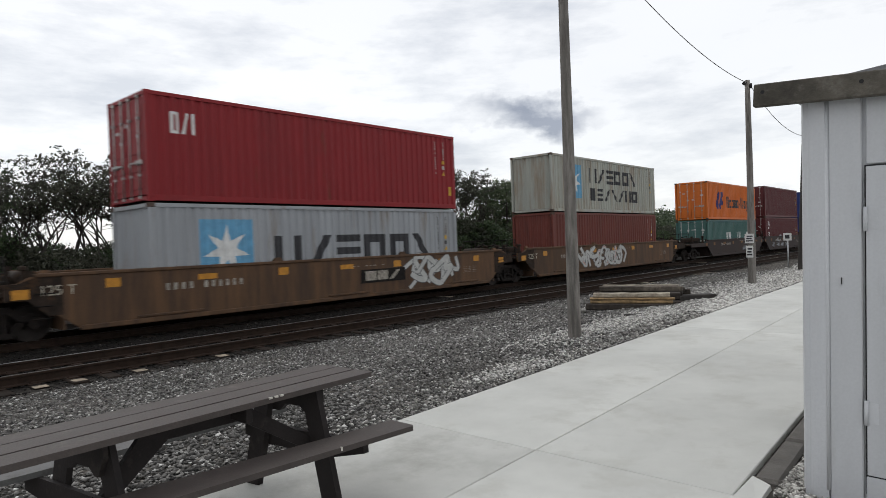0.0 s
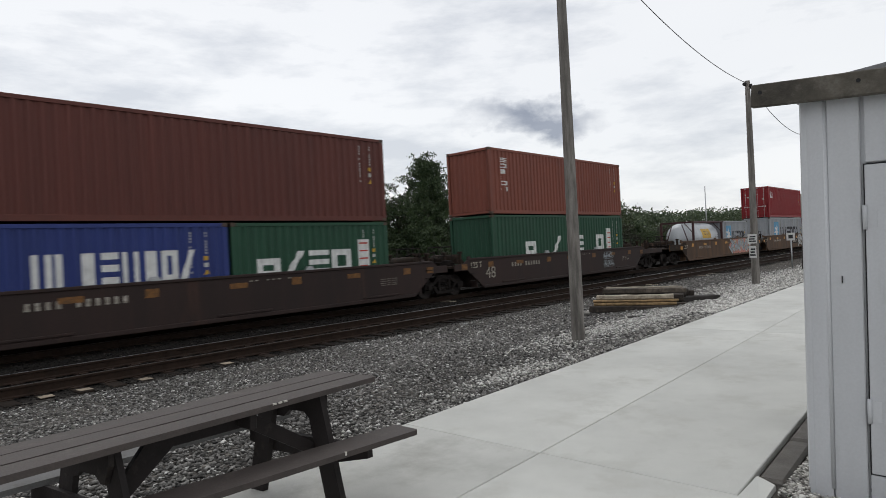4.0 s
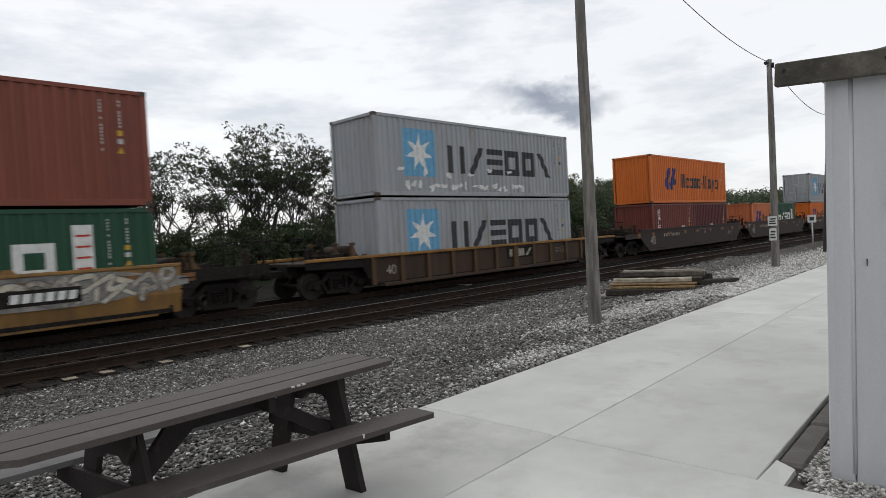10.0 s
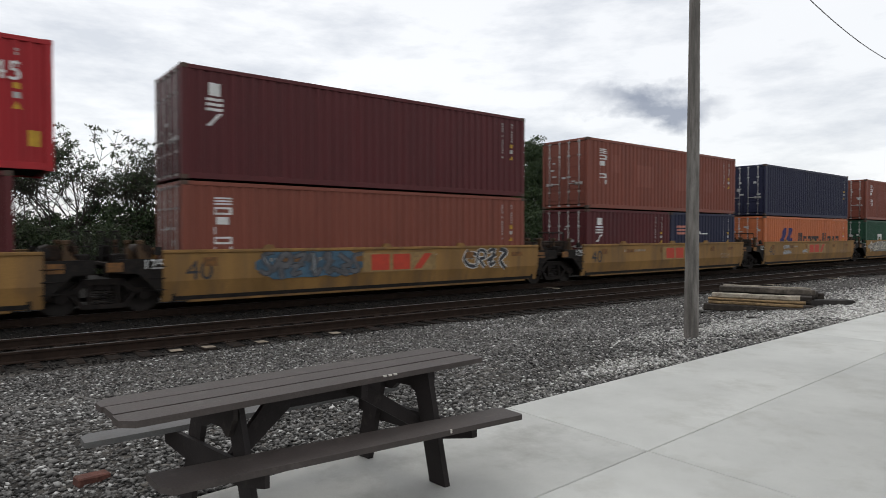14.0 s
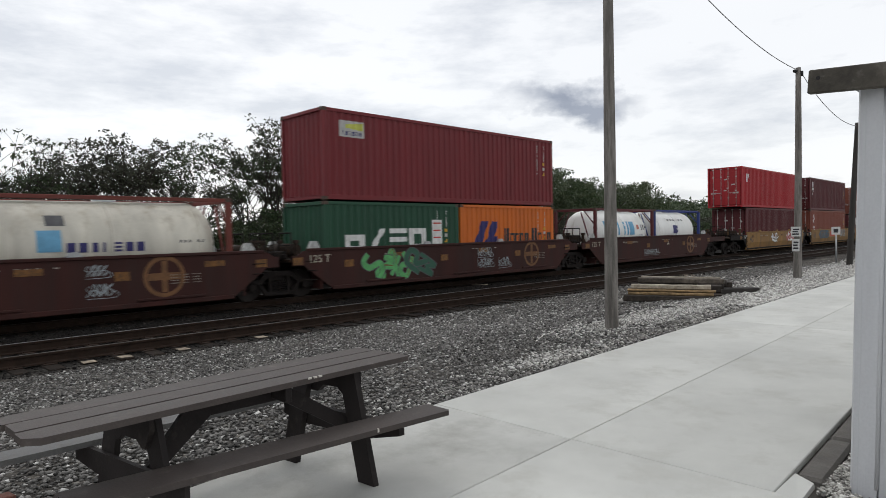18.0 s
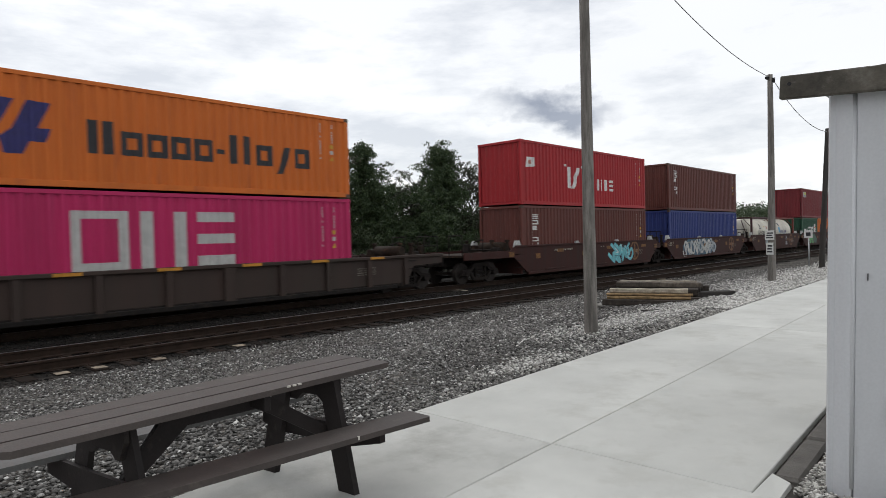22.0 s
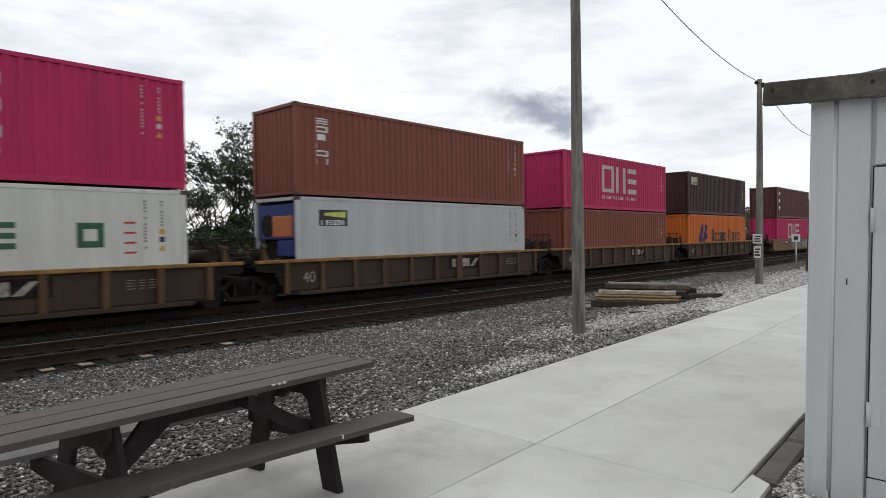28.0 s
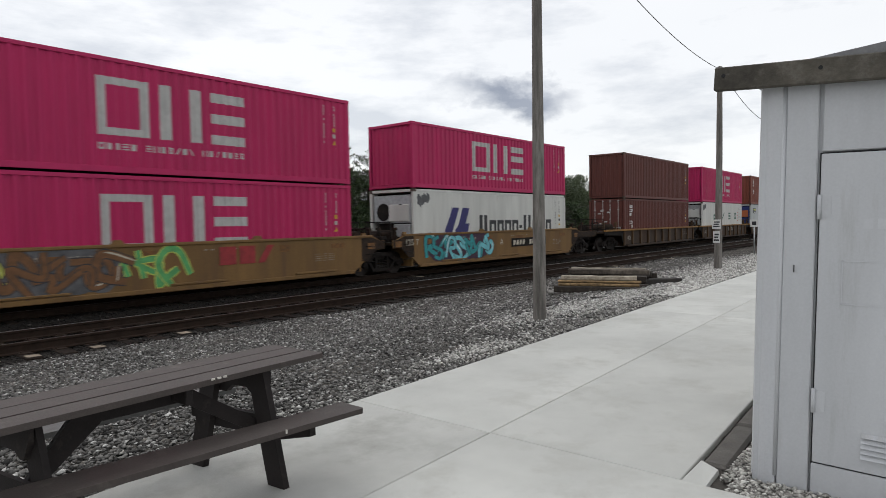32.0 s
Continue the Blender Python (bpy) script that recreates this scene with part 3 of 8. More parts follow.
def edge_chips(rng, n):
    x = 2.0 + 12 * rng.random(n)
    clump = np.sin(x * 2.1) + np.sin(x * 5.3 + 1)
    y = edge_y(x) + 0.02 + 0.30 * np.abs(rng.normal(0, 0.6, n)) + 0.25 * np.clip(-clump, 0, 2) * rng.random(n)
    return lay(rng, x, y, 0.012)


def patch_stones(rng, n):
    a, b = n // 9, n // 3
    x = np.concatenate([rng.normal(6.5, 0.55, a), rng.normal(9.9, 1.0, b), rng.normal(12.6, 1.4, n - a - b)])
    y = np.concatenate([rng.normal(4.62, 0.16, a), rng.normal(5.45, 0.35, b), rng.normal(5.4, 0.35, n - a - b)])
    y = np.maximum(y, edge_y(x) + 0.04)
    return lay(rng, x, y, 0.012)


def shed_stones(rng, n):
    x = np.concatenate([rng.uniform(3.985, 4.30, n // 2), rng.uniform(4.2, 12, n - n // 2)])
    y = np.concatenate([rng.uniform(-2.5, 1.0, n // 2), rng.uniform(0.93, 1.08, n - n // 2)])
    z = -0.02 + rng.uniform(-0.01, 0.02, n)
    return np.stack([x, y, z], 1)


scatter("gravel", "dark grey crushed stone lying loose beside the pavement", 86000, near_stones, (0.011, 0.031), M_stone, 3)
scatter("gravel", "dark grey crushed stone spread towards the tracks", 46000, far_stones, (0.02, 0.042), M_stone, 4)
scatter("ballast", "dark grey track ballast between the sleepers", 42000, track_stones, (0.025, 0.045), M_oilshade, 5)
scatter("gravel", "pale limestone chips along the edge of the pavement", 19000, strip_stones, (0.022, 0.044), M_white, 6)
scatter("gravel", "scattered pale chips at the edge of the pavement", 1500, edge_chips, (0.010, 0.026), M_pale, 16)
scatter("gravel", "pale limestone chips in drifts round the wooden pole", 7000, patch_stones, (0.013, 0.03), M_white, 7)
scatter("gravel", "pale limestone chips beside the metal shed", 17000, shed_stones, (0.010, 0.023), M_pale, 8)

# ---- tracks ----
M_railtop = mat("rail_worn", (0.30, 0.30, 0.31), 0.35, 0.85, vary=0.15, scale=4, grain=80, bump=0.03)
M_raildull = mat("rail_dull", (0.070, 0.060, 0.054), 0.55, 0.5, vary=0.2, scale=4, grain=80, bump=0.03)
M_rail = mat("rail_rust", (0.030, 0.019, 0.014), 0.9, spec=0.15, vary=0.25, dirt=(0.030, 0.022, 0.017), dirt_amount=0.4, scale=5, grain=60)
M_tie = mat("sleeper_wood", (0.020, 0.015, 0.012), 0.95, spec=0.12, vary=0.3, dirt=(0.10, 0.08, 0.06), dirt_amount=0.08, scale=6, grain=35, bump=0.4, spread=0.35)
M_tiepale = mat("sleeper_pale", (0.30, 0.25, 0.19), 0.9, vary=0.3, dirt=(0.10, 0.07, 0.05), dirt_amount=0.3, scale=6, grain=35, bump=0.4, spread=0.2)


def rail_profile(g, x0, x1, y, z):
    pts = [(-0.07, -0.18), (0.07, -0.18), (0.07, -0.165), (0.012, -0.145), (0.009, -0.045), (0.034, -0.035), (0.036, -0.006), (0.028, 0.0),
           (-0.028, 0.0), (-0.036, -0.006), (-0.034, -0.035), (-0.009, -0.045), (-0.012, -0.145), (-0.07, -0.165)]
    g.prism_x([(y + a, z + b) for a, b in pts], x0, x1)


def build_track(yc, worn, n0, n1, label, seed):
    rnd = random.Random(seed)
    track = thing("railway_track", label, "railway track", pose(0, 0, 0), "railway tracks")
    for s in (-1, 1):
        g = Geo()
        rail_profile(g, -60, 420, yc + s * 0.752, RAIL_Z)
        rail = part("rail", g, M_rail, track, "rusty steel rail")
        g = Geo()
        g.box(-60, 420, yc + s * 0.752 - 0.026, yc + s * 0.752 + 0.026, RAIL_Z + 0.002, RAIL_Z + 0.006)
        part("running_surface", g, M_railtop if worn and s > 0 else M_raildull, rail, "polished rail head")
    kinds = []
    for k in range(4):
        g = Geo()
        g.box(-0.115 - 0.006 * k, 0.115, -1.30 - 0.03 * k, 1.30, -0.18, 0.0, 0.012)
        kinds.append(g.mesh("tie", M_tie))
    g = Geo()
    g.box(-0.12, 0.11, -1.36, 1.28, -0.18, 0.0, 0.014)
    pale = g.mesh("tie", M_tiepale)
    plate = Geo()
    plate.box(-0.10, 0.10, -0.17, 0.17, 0, 0.012, 0.003)
    plate.tube((0.06, 0.09, 0.0), (0.06, 0.09, 0.04), 0.014, n=6).tube((-0.06, -0.09, 0.0), (-0.06, -0.09, 0.04), 0.014, n=6)
    plate_mesh = plate.mesh("tie_plate", M_rail)
    frayed = [min(range(n0, n1), key=lambda i: abs(i * 0.53 - x)) for x in (3.10, 3.63, 4.66, 6.18)]
    worn_end = Geo()
    worn_end.box(-0.105, 0.105, -1.305, -1.10, 0.0, 0.010, 0.004)
    worn_mesh = worn_end.mesh("worn_end", M_tiepale)
    for i in range(n0, n1):
        x = i * 0.53 + rnd.uniform(-0.04, 0.04)
        me = pale if rnd.random() < 0.05 and i > 26 else kinds[rnd.randrange(4)]
        tie = part("tie", me, None, track, "", pose(x, yc + rnd.uniform(-0.06, 0.06), RAIL_Z - 0.185 + rnd.uniform(-0.01, 0.004), rnd.uniform(-0.6, 0.6), rnd.uniform(-1, 1), rnd.uniform(-1.5, 1.5)))
        if worn and i in frayed:
            part("worn_end", worn_mesh, None, tie, "end of the sleeper frayed to pale wood")
        if worn and i < 50:
            for s in (-1, 1):
                part("tie_plate", plate_mesh, None, tie, "", pose(0, s * 0.752, 0.002))
    return track


build_track(NEAR_Y, True, -8, 130, "empty near track of rusty rails on weathered wooden sleepers", 1)
build_track(TRAIN_Y, False, -8, 130, "far track of steel rails on dark sleepers under the train", 2)
g = Geo()
rnd = random.Random(12)
for yc in (NEAR_Y, TRAIN_Y):
    for i in range(130, 420):
        g.box(i * 0.53 - 0.11, i * 0.53 + 0.11, yc - 1.3, yc + 1.3, RAIL_Z - 0.36, RAIL_Z - 0.185)
solid("distant_ties", g, M_tie, "dark wooden sleepers of both tracks in the distance", "sleepers", kind="stuff")

# ---- flat marks: plain painted shapes that follow the wall they lie on ----
PITCH = 0.278


def corrugation(x0, x1):
    """Corners (x, depth) of a pressed steel wall between x0 and x1."""
    n = max(1, round((x1 - x0) / PITCH))
    w = (x1 - x0) / n
    pts = []
    for i in range(n):
        a = x0 + i * w
        pts += [(a, 0.0), (a + 0.30 * w, 0.0), (a + 0.46 * w, 0.046), (a + 0.84 * w, 0.046)]
    return pts + [(x1, 0.0)]


def depth_at(profile, x):
    for (xa, da), (xb, db) in zip(profile, profile[1:]):
        if xa <= x <= xb:
            return da + (db - da) * (x - xa) / max(1e-9, xb - xa)
    return 0.0


def decal(polys, y, profile=None, proud=0.004):
    """Polygons in x and z (overlaps cut holes) laid on a wall whose outer face is at y, facing -y."""
    xs = {p[0] for poly in polys for p in poly}
    lo, hi = min(xs), max(xs)
    if profile:
        xs |= {x for x, _ in profile if lo < x < hi}
    xs = sorted(round(x, 4) for x in xs)

    def cross(x):
        out = []
        for poly in polys:
            for (xa, za), (xb, zb) in zip(poly, poly[1:] + poly[:1]):
                if (xa <= x) != (xb <= x):
                    out.append(za + (zb - za) * (x - xa) / (xb - xa))
        return sorted(out)

    g = Geo()
    g.weld = True
    for xa, xb in zip(xs, xs[1:]):
        if xb - xa < 5e-4:
            continue
        za, zb = cross(xa + 1e-4), cross(xb - 1e-4)
        if len(za) != len(zb):
            za = zb = cross((xa + xb) / 2)
        ya = y - proud + (depth_at(profile, xa) if profile else 0.0)
        yb = y - proud + (depth_at(profile, xb) if profile else 0.0)
        for k in range(0, len(za) - 1, 2):
            g.add([(xa, ya, za[k]), (xb, yb, zb[k]), (xb, yb, zb[k + 1]), (xa, ya, za[k + 1])], [(0, 1, 2, 3)])
    return g


def rect(x0, x1, z0, z1):
    return [(x0, z0), (x1, z0), (x1, z1), (x0, z1)]


def marks(pattern, x0, x1, z0, z1, gap=0.16):
    """A row of plain blocks: s solid, r ring, p two posts, h three bars, d slanted, o hollow top, space."""
    n = len(pattern)
    cell = (x1 - x0) / n
    out = []
    for i, c in enumerate(pattern):
        a, b = x0 + i * cell, x0 + (i + 1) * cell - gap * cell
        w, h = b - a, z1 - z0
        k = min(w * 0.33, h * 0.26)
        if c == "s":
            out.append(rect(a + 0.15 * w, b - 0.15 * w, z0, z1))
        elif c == "r":
            out += [rect(a, b, z0, z1), rect(a + k, b - k, z0 + k, z1 - k)]
        elif c == "p":
            out += [rect(a, a + k, z0, z1), rect(b - k, b, z0, z1)]
        elif c == "h":
            out += [rect(a, b, z0, z0 + h * 0.22), rect(a, b, z0 + h * 0.39, z0 + h * 0.61), rect(a, b, z1 - h * 0.22, z1)]
        elif c == "d":
            out.append([(a, z0), (a + k * 1.2, z0), (b, z1), (b - k * 1.2, z1)])
        elif c == "b":
            out.append([(b - k * 1.2, z0), (b, z0), (a + k * 1.2, z1), (a, z1)])
        elif c == "o":
            out += [rect(a, b, z0, z1 - h * 0.25), rect(a + k, b - k, z0 + k, z1 - h * 0.25 - k)]
        elif c == "i":
            out.append(rect(a, a + k, z0, z1))
    return out


def column(pattern, x0, x1, z0, z1, gap=0.25):
    n = len(pattern)
    cell = (z1 - z0) / n
    out = []
    for i, c in enumerate(pattern):
        out += marks(c, x0, x1, z1 - (i + 1) * cell + gap * cell, z1 - i * cell, 0.0)
    return out


def islands(polys):
    """Groups of polygons that touch or hold one another."""
    boxes = [(min(p[0] for p in q), max(p[0] for p in q), min(p[1] for p in q), max(p[1] for p in q)) for q in polys]
    groups = []
    for q, b in zip(polys, boxes):
        hits = [g for g in groups if any(b[0] <= c[1] and c[0] <= b[1] and b[2] <= c[3] and c[2] <= b[3] for _, c in g)]
        merged = [(q, b)]
        for g in hits:
            merged += g
            groups.remove(g)
        groups.append(merged)
    return [[q for q, _ in g] for g in groups]


def star(cx, cz, r, n=7):
    pts = []
    for i in range(2 * n):
        a = math.pi / 2 + math.pi * i / n
        q = r if i % 2 == 0 else r * 0.40
        pts.append((cx + q * math.cos(a), cz + q * math.sin(a)))
    return pts


def blob(rnd, cx, cz, rx, rz, n=18, rough=0.35):
    """An irregular closed stroke, for spray paint."""
    ph = [rnd.uniform(0, 6.28) for _ in range(4)]
    pts = []
    for i in range(n):
        a = 2 * math.pi * i / n
        q = 1 + rough * (0.5 * math.sin(2 * a + ph[0]) + 0.35 * math.sin(3 * a + ph[1]) + 0.3 * math.sin(5 * a + ph[2]) + 0.2 * math.sin(7 * a + ph[3]))
        pts.append((cx + rx * q * math.cos(a), cz + rz * q * math.sin(a)))
    return pts


def stroke(pts, width, y, taper=0.5):
    """A ribbon along points in x and z, flat on a wall at y: one line of a spray can or brush."""
    g = Geo()
    g.weld = True
    n = len(pts)
    left, right = [], []
    for i, (x, z) in enumerate(pts):
        xa, za = pts[max(0, i - 1)]
        xb, zb = pts[min(n - 1, i + 1)]
        d = math.hypot(xb - xa, zb - za) or 1.0
        w = 0.5 * width * (1 - taper * abs(2 * i / (n - 1) - 1) ** 3)
        left.append((x - (zb - za) / d * w, y, z + (xb - xa) / d * w))
        right.append((x + (zb - za) / d * w, y - 0.0002 * (i % 2), z - (xb - xa) / d * w))
    g.add(left + right, [(i, i + 1, n + i + 1, n + i) for i in range(n - 1)])
    return g


def smooth_line(pts, steps=4, closed=False):
    """A rounded line through the given points."""
    n = len(pts)
    out = []
    for i in range(n if closed else n - 1):
        q = [pts[(i + k) % n] if closed else pts[min(n - 1, max(0, i + k))] for k in (-1, 0, 1, 2)]
        for s in range(steps):
            t = s / steps
            out.append(tuple(0.5 * (2 * q[1][a] + (q[2][a] - q[0][a]) * t + (2 * q[0][a] - 5 * q[1][a] + 4 * q[2][a] - q[3][a]) * t * t + (3 * q[1][a] - q[0][a] - 3 * q[2][a] + q[3][a]) * t ** 3) for a in (0, 1)))
    out.append(out[0] if closed else pts[-1])
    return out


def tag_line(rnd, x0, x1, z0, z1):
    """One looping handwritten line that reads as no letters."""
    n = max(4, int((x1 - x0) / (0.42 * (z1 - z0))))
    w, h = (x1 - x0) / n, z1 - z0
    pts = []
    for k in range(n):
        a = x0 + k * w
        kind = rnd.randrange(4)
        if kind == 0:
            pts += [(a, z0 + 0.1 * h), (a + 0.4 * w, z1), (a + 0.7 * w, z0), (a + 0.5 * w, z0 + 0.5 * h)]
        elif kind == 1:
            pts += [(a + 0.8 * w, z1 - 0.1 * h), (a, z0 + 0.6 * h), (a + 0.7 * w, z0 + 0.3 * h), (a + 0.1 * w, z0)]
        elif kind == 2:
            pts += [(a, z0 + 0.5 * h), (a + 0.5 * w, z1 * 1.0), (a + 0.9 * w, z0 + 0.5 * h), (a + 0.4 * w, z0), (a, z0 + 0.4 * h)]
        else:
            pts += [(a, z1), (a + 0.15 * w, z0), (a + 0.5 * w, z0 + 0.55 * h), (a + 0.9 * w, z0)]
    pts += [(x1 + 0.1 * w, z0 + 0.3 * h), (x1 + 0.25 * w, z0 - 0.15 * h), (x0 + 0.2 * w, z0 - 0.18 * h)]
    return smooth_line([(x + rnd.uniform(-0.08, 0.08) * w, z + rnd.uniform(-0.06, 0.06) * h) for x, z in pts])


def lettering(text, x, z, height, y, ink, parent, label=""):
    """Figures in the built-in font, upright on a wall that faces -y."""
    key = ("text", text, round(height, 3), ink)
    if key not in CACHE:
        cu = bpy.data.curves.new("lettering", "FONT")
        cu.body = text
        cu.size = height * 1.38
        ob = new("lettering", cu)
        bpy.context.view_layer.update()
        me = bpy.data.meshes.new_from_object(ob)
        me.name = "lettering"
        bpy.data.objects.remove(ob)
        me.materials.clear()
        me.materials.append(INK[ink])
        CACHE[key] = me
    ob = part("lettering", CACHE[key], None, parent, label, pose(x, y, z, 90, 0, 0))
    ob["kind"] = "stuff"
    return ob


# ---- shipping containers ----
FT40, FT20, FT45 = 12.192, 6.058, 13.716
HC, STD = 2.896, 2.591
HALF_W = 1.219
M_castings = mat("corner_casting_steel", (0.09, 0.06, 0.045), 0.7, 0.2, vary=0.3, scale=8)
M_rod = mat("lock_rod_zinc", (0.46, 0.45, 0.43), 0.5, 0.5, vary=0.2, scale=8)


def wall_side(g, length, h, y, out):
    """A pressed side wall; out is -1 or 1, the way it faces."""
    prof = corrugation(-length / 2 + 0.17, length / 2 - 0.17)
    z0, z1 = 0.17, h - 0.11
    v, f = [], []
    for x, d in prof:
        v += [(x, y - out * d, z0), (x, y - out * d, z1)]
    for i in range(len(prof) - 1):
        f.append((2 * i, 2 * i + 2, 2 * i + 3, 2 * i + 1))
    g.add(v, f)


def wall_end(g, x, h, out):
    prof = corrugation(-1.05, 1.05)
    v, f = [], []
    for yy, d in prof:
        v += [(x - out * (d + 0.02), yy, 0.17), (x - out * (d + 0.02), yy, h - 0.11)]
    for i in range(len(prof) - 1):
        f.append((2 * i, 2 * i + 2, 2 * i + 3, 2 * i + 1))
    g.add(v, f)


def side_profile(length):
    return corrugation(-length / 2 + 0.17, length / 2 - 0.17)


LOGOS = {}


def logo(name):
    def keep(fn):
        LOGOS[name] = fn
        return fn
    return keep


@logo("star")
def logo_star(n, L, H):
    x = lambda s: -L / 2 + s * L
    a, b, c, d = (0.11, 0.245, 0.305, 0.89) if L > 8 else (0.12, 0.31, 0.36, 0.90)
    sq = rect(x(a), x(b), 0.25 * H, 0.85 * H)
    cx, cz = (x(a) + x(b)) / 2, 0.55 * H
    return [("emblem_ground", [sq], "sky", 0.004), ("emblem", [star(cx, cz, 0.25 * H)], "white", 0.007), ("brand_mark", marks("pdhrrb", x(c), x(d), 0.31 * H, 0.68 * H), "black", 0.004)]


@logo("starold")
def logo_starold(n, L, H):
    x = lambda s: -L / 2 + s * L
    sq = rect(x(0.12), x(0.24), 0.25 * H, 0.85 * H)
    return [("emblem_ground", [sq], "sky", 0.004), ("emblem", [star(x(0.18), 0.55 * H, 0.24 * H)], "white", 0.007),
            ("brand_mark", marks("pdhrrb", x(0.31), x(0.79), 0.55 * H, 0.82 * H) + marks("shdbdpr", x(0.31), x(0.80), 0.22 * H, 0.45 * H), "black", 0.004)]


@logo("bars")
def logo_bars(n, L, H):
    x = lambda s: -L / 2 + s * L
    s0, s1, t0, t1 = (0.157, 0.297, 0.357, 0.876) if L > 8 else (0.13, 0.37, 0.43, 0.97)
    w, h = x(s1) - x(s0), 0.47 * H
    a, z = x(s0), 0.28 * H
    at = lambda u, v: (a + u * w, z + v * h)
    em = [[at(0.0, 0.30), at(0.15, 0.0), at(0.36, 0.0), at(0.30, 0.26), at(0.42, 0.56), at(0.58, 1.0), at(0.30, 1.0), at(0.20, 0.72)],
          [at(0.44, 0.0), at(0.66, 0.0), at(0.74, 0.24), at(0.92, 0.24), at(1.0, 0.50), at(0.84, 0.50), at(1.0, 0.98), at(0.72, 1.0), at(0.54, 0.46), at(0.40, 0.30)]]
    c = (x(t1) - x(t0)) / 11.2
    z0, z1, zx, zd = 0.33 * H, 0.64 * H, 0.56 * H, 0.25 * H
    P = [rect(x(t0), x(t0) + 0.42 * c, z0, z1), rect(x(t0) + 0.62 * c, x(t0) + 1.05 * c, z0, z1)]
    for k in (1.35, 2.45, 3.55, 4.65, 7.9, 10.2):
        P += marks("r", x(t0) + k * c, x(t0) + (k + 0.95) * c, z0, zx, 0.0)
    P.append(rect(x(t0) + 5.75 * c, x(t0) + 6.2 * c, z0 + 0.30 * (z1 - z0), z0 + 0.46 * (z1 - z0)))
    P += [rect(x(t0) + 6.45 * c, x(t0) + 6.85 * c, z0, z1), rect(x(t0) + 7.2 * c, x(t0) + 7.6 * c, z0, z1)]
    P.append([(x(t0) + 9.1 * c, zd), (x(t0) + 9.5 * c, zd), (x(t0) + 10.0 * c, zx), (x(t0) + 9.6 * c, zx)])
    return [("emblem", em, "navy", 0.004), ("brand_mark", P, "black", 0.004)]


@logo("wide4")
def logo_wide4(n, L, H):
    x = lambda s: -L / 2 + s * L
    P = []
    if L > 8:
        for c, a, b in (("o", 0.20, 0.275), ("d", 0.39, 0.46), ("h", 0.565, 0.64), ("r", 0.745, 0.815)):
            P += marks(c, x(a), x(b), 1.04 if H > 2.7 else 1.0, 1.88 if H > 2.7 else 1.80, 0.0)
        fl = rect(x(0.845), x(0.882), 1.02, 2.20)
    else:
        P = marks("odhr", x(0.13), x(0.74), 0.95, 1.70, 0.14)
        fl = rect(x(0.775), x(0.85), 0.95, 2.0)
    fz = fl[0][1]
    red = [rect(fl[0][0] + 0.06, fl[1][0] - 0.06, fz + 0.26 * k + 0.12, fz + 0.26 * k + 0.17) for k in range(4)]
    return [("brand_mark", P, "white", 0.004), ("emblem_ground", [fl], "white", 0.004), ("emblem", red, "red", 0.008)]


@logo("wide4green")
def logo_wide4green(n, L, H):
    x = lambda s: -L / 2 + s * L
    P = []
    for c, a, b in (("o", 0.255, 0.32), ("d", 0.455, 0.525), ("h", 0.625, 0.68), ("r", 0.78, 0.83)):
        P += marks(c, x(a), x(b), 1.42, 2.02, 0.0)
    red = [rect(x(0.868), x(0.892), 1.25 + 0.25 * k, 1.30 + 0.25 * k) for k in range(4)]
    return [("brand_mark", P, "green", 0.004), ("emblem", red, "red", 0.004)]


@logo("three")
def logo_three(n, L, H, small=True):
    x = lambda s: -L / 2 + s * L
    z0, z1 = 0.33 * H, 0.83 * H
    k = 0.19
    P = [rect(x(0.323), x(0.428), z0, z1), rect(x(0.323) + k * 1.15, x(0.428) - k * 1.15, z0 + k, z1 - k)]
    P += [rect(x(0.452), x(0.452) + 0.33, z0, z1), rect(x(0.550) - 0.33, x(0.550), z0, z1)]
    P += [rect(x(0.574), x(0.663), z0, z0 + 0.27), rect(x(0.574), x(0.663), z0 + 0.59, z0 + 0.86), rect(x(0.574), x(0.663), z1 - 0.27, z1)]
    out = [("brand_mark", P, "silver", 0.004)]
    if small:
        out.append(("small_marking", marks("rsshs hpsrdsb psdsshr", x(0.323), x(0.663), 0.205 * H, 0.262 * H, 0.25), "silver", 0.004))
    return out


@logo("threebig")
def logo_threebig(n, L, H):
    return logo_three(n, L, H, False)


@logo("vertical6")
def logo_vertical6(n, L, H):
    x = lambda s: -L / 2 + s * L
    return [("brand_mark", column("hrsirp", x(0.066), x(0.104), 0.33 * H, 0.86 * H), "white", 0.004)]


@logo("vertical20")
def logo_vertical20(n, L, H):
    x = lambda s: -L / 2 + s * L
    return [("brand_mark", column("hrsirp", x(0.12), x(0.19), 0.33 * H, 0.86 * H), "white", 0.004)]


@logo("vertical3")
def logo_vertical3(n, L, H):
    x = lambda s: -L / 2 + s * L
    w = 0.052 * 12.19 / L
    return [("brand_mark", column("shd", x(w), x(w + 0.034 * 12.19 / L), 0.46 * H, 0.86 * H, 0.15), "white", 0.004)]


@logo("slant3")
def logo_slant3(n, L, H):
    x = lambda s: -L / 2 + s * L
    P = [[(x(0.05) + dx, z), (x(0.05) + dx + 0.34, z), (x(0.05) + dx + 0.44, z + 0.36), (x(0.05) + dx + 0.10, z + 0.36)] for dx, z in ((0, 0.76 * H - 0.1), (0, 0.76 * H - 0.78), (0, 0.76 * H - 1.46))]
    return [("brand_mark", P, "white", 0.004)]


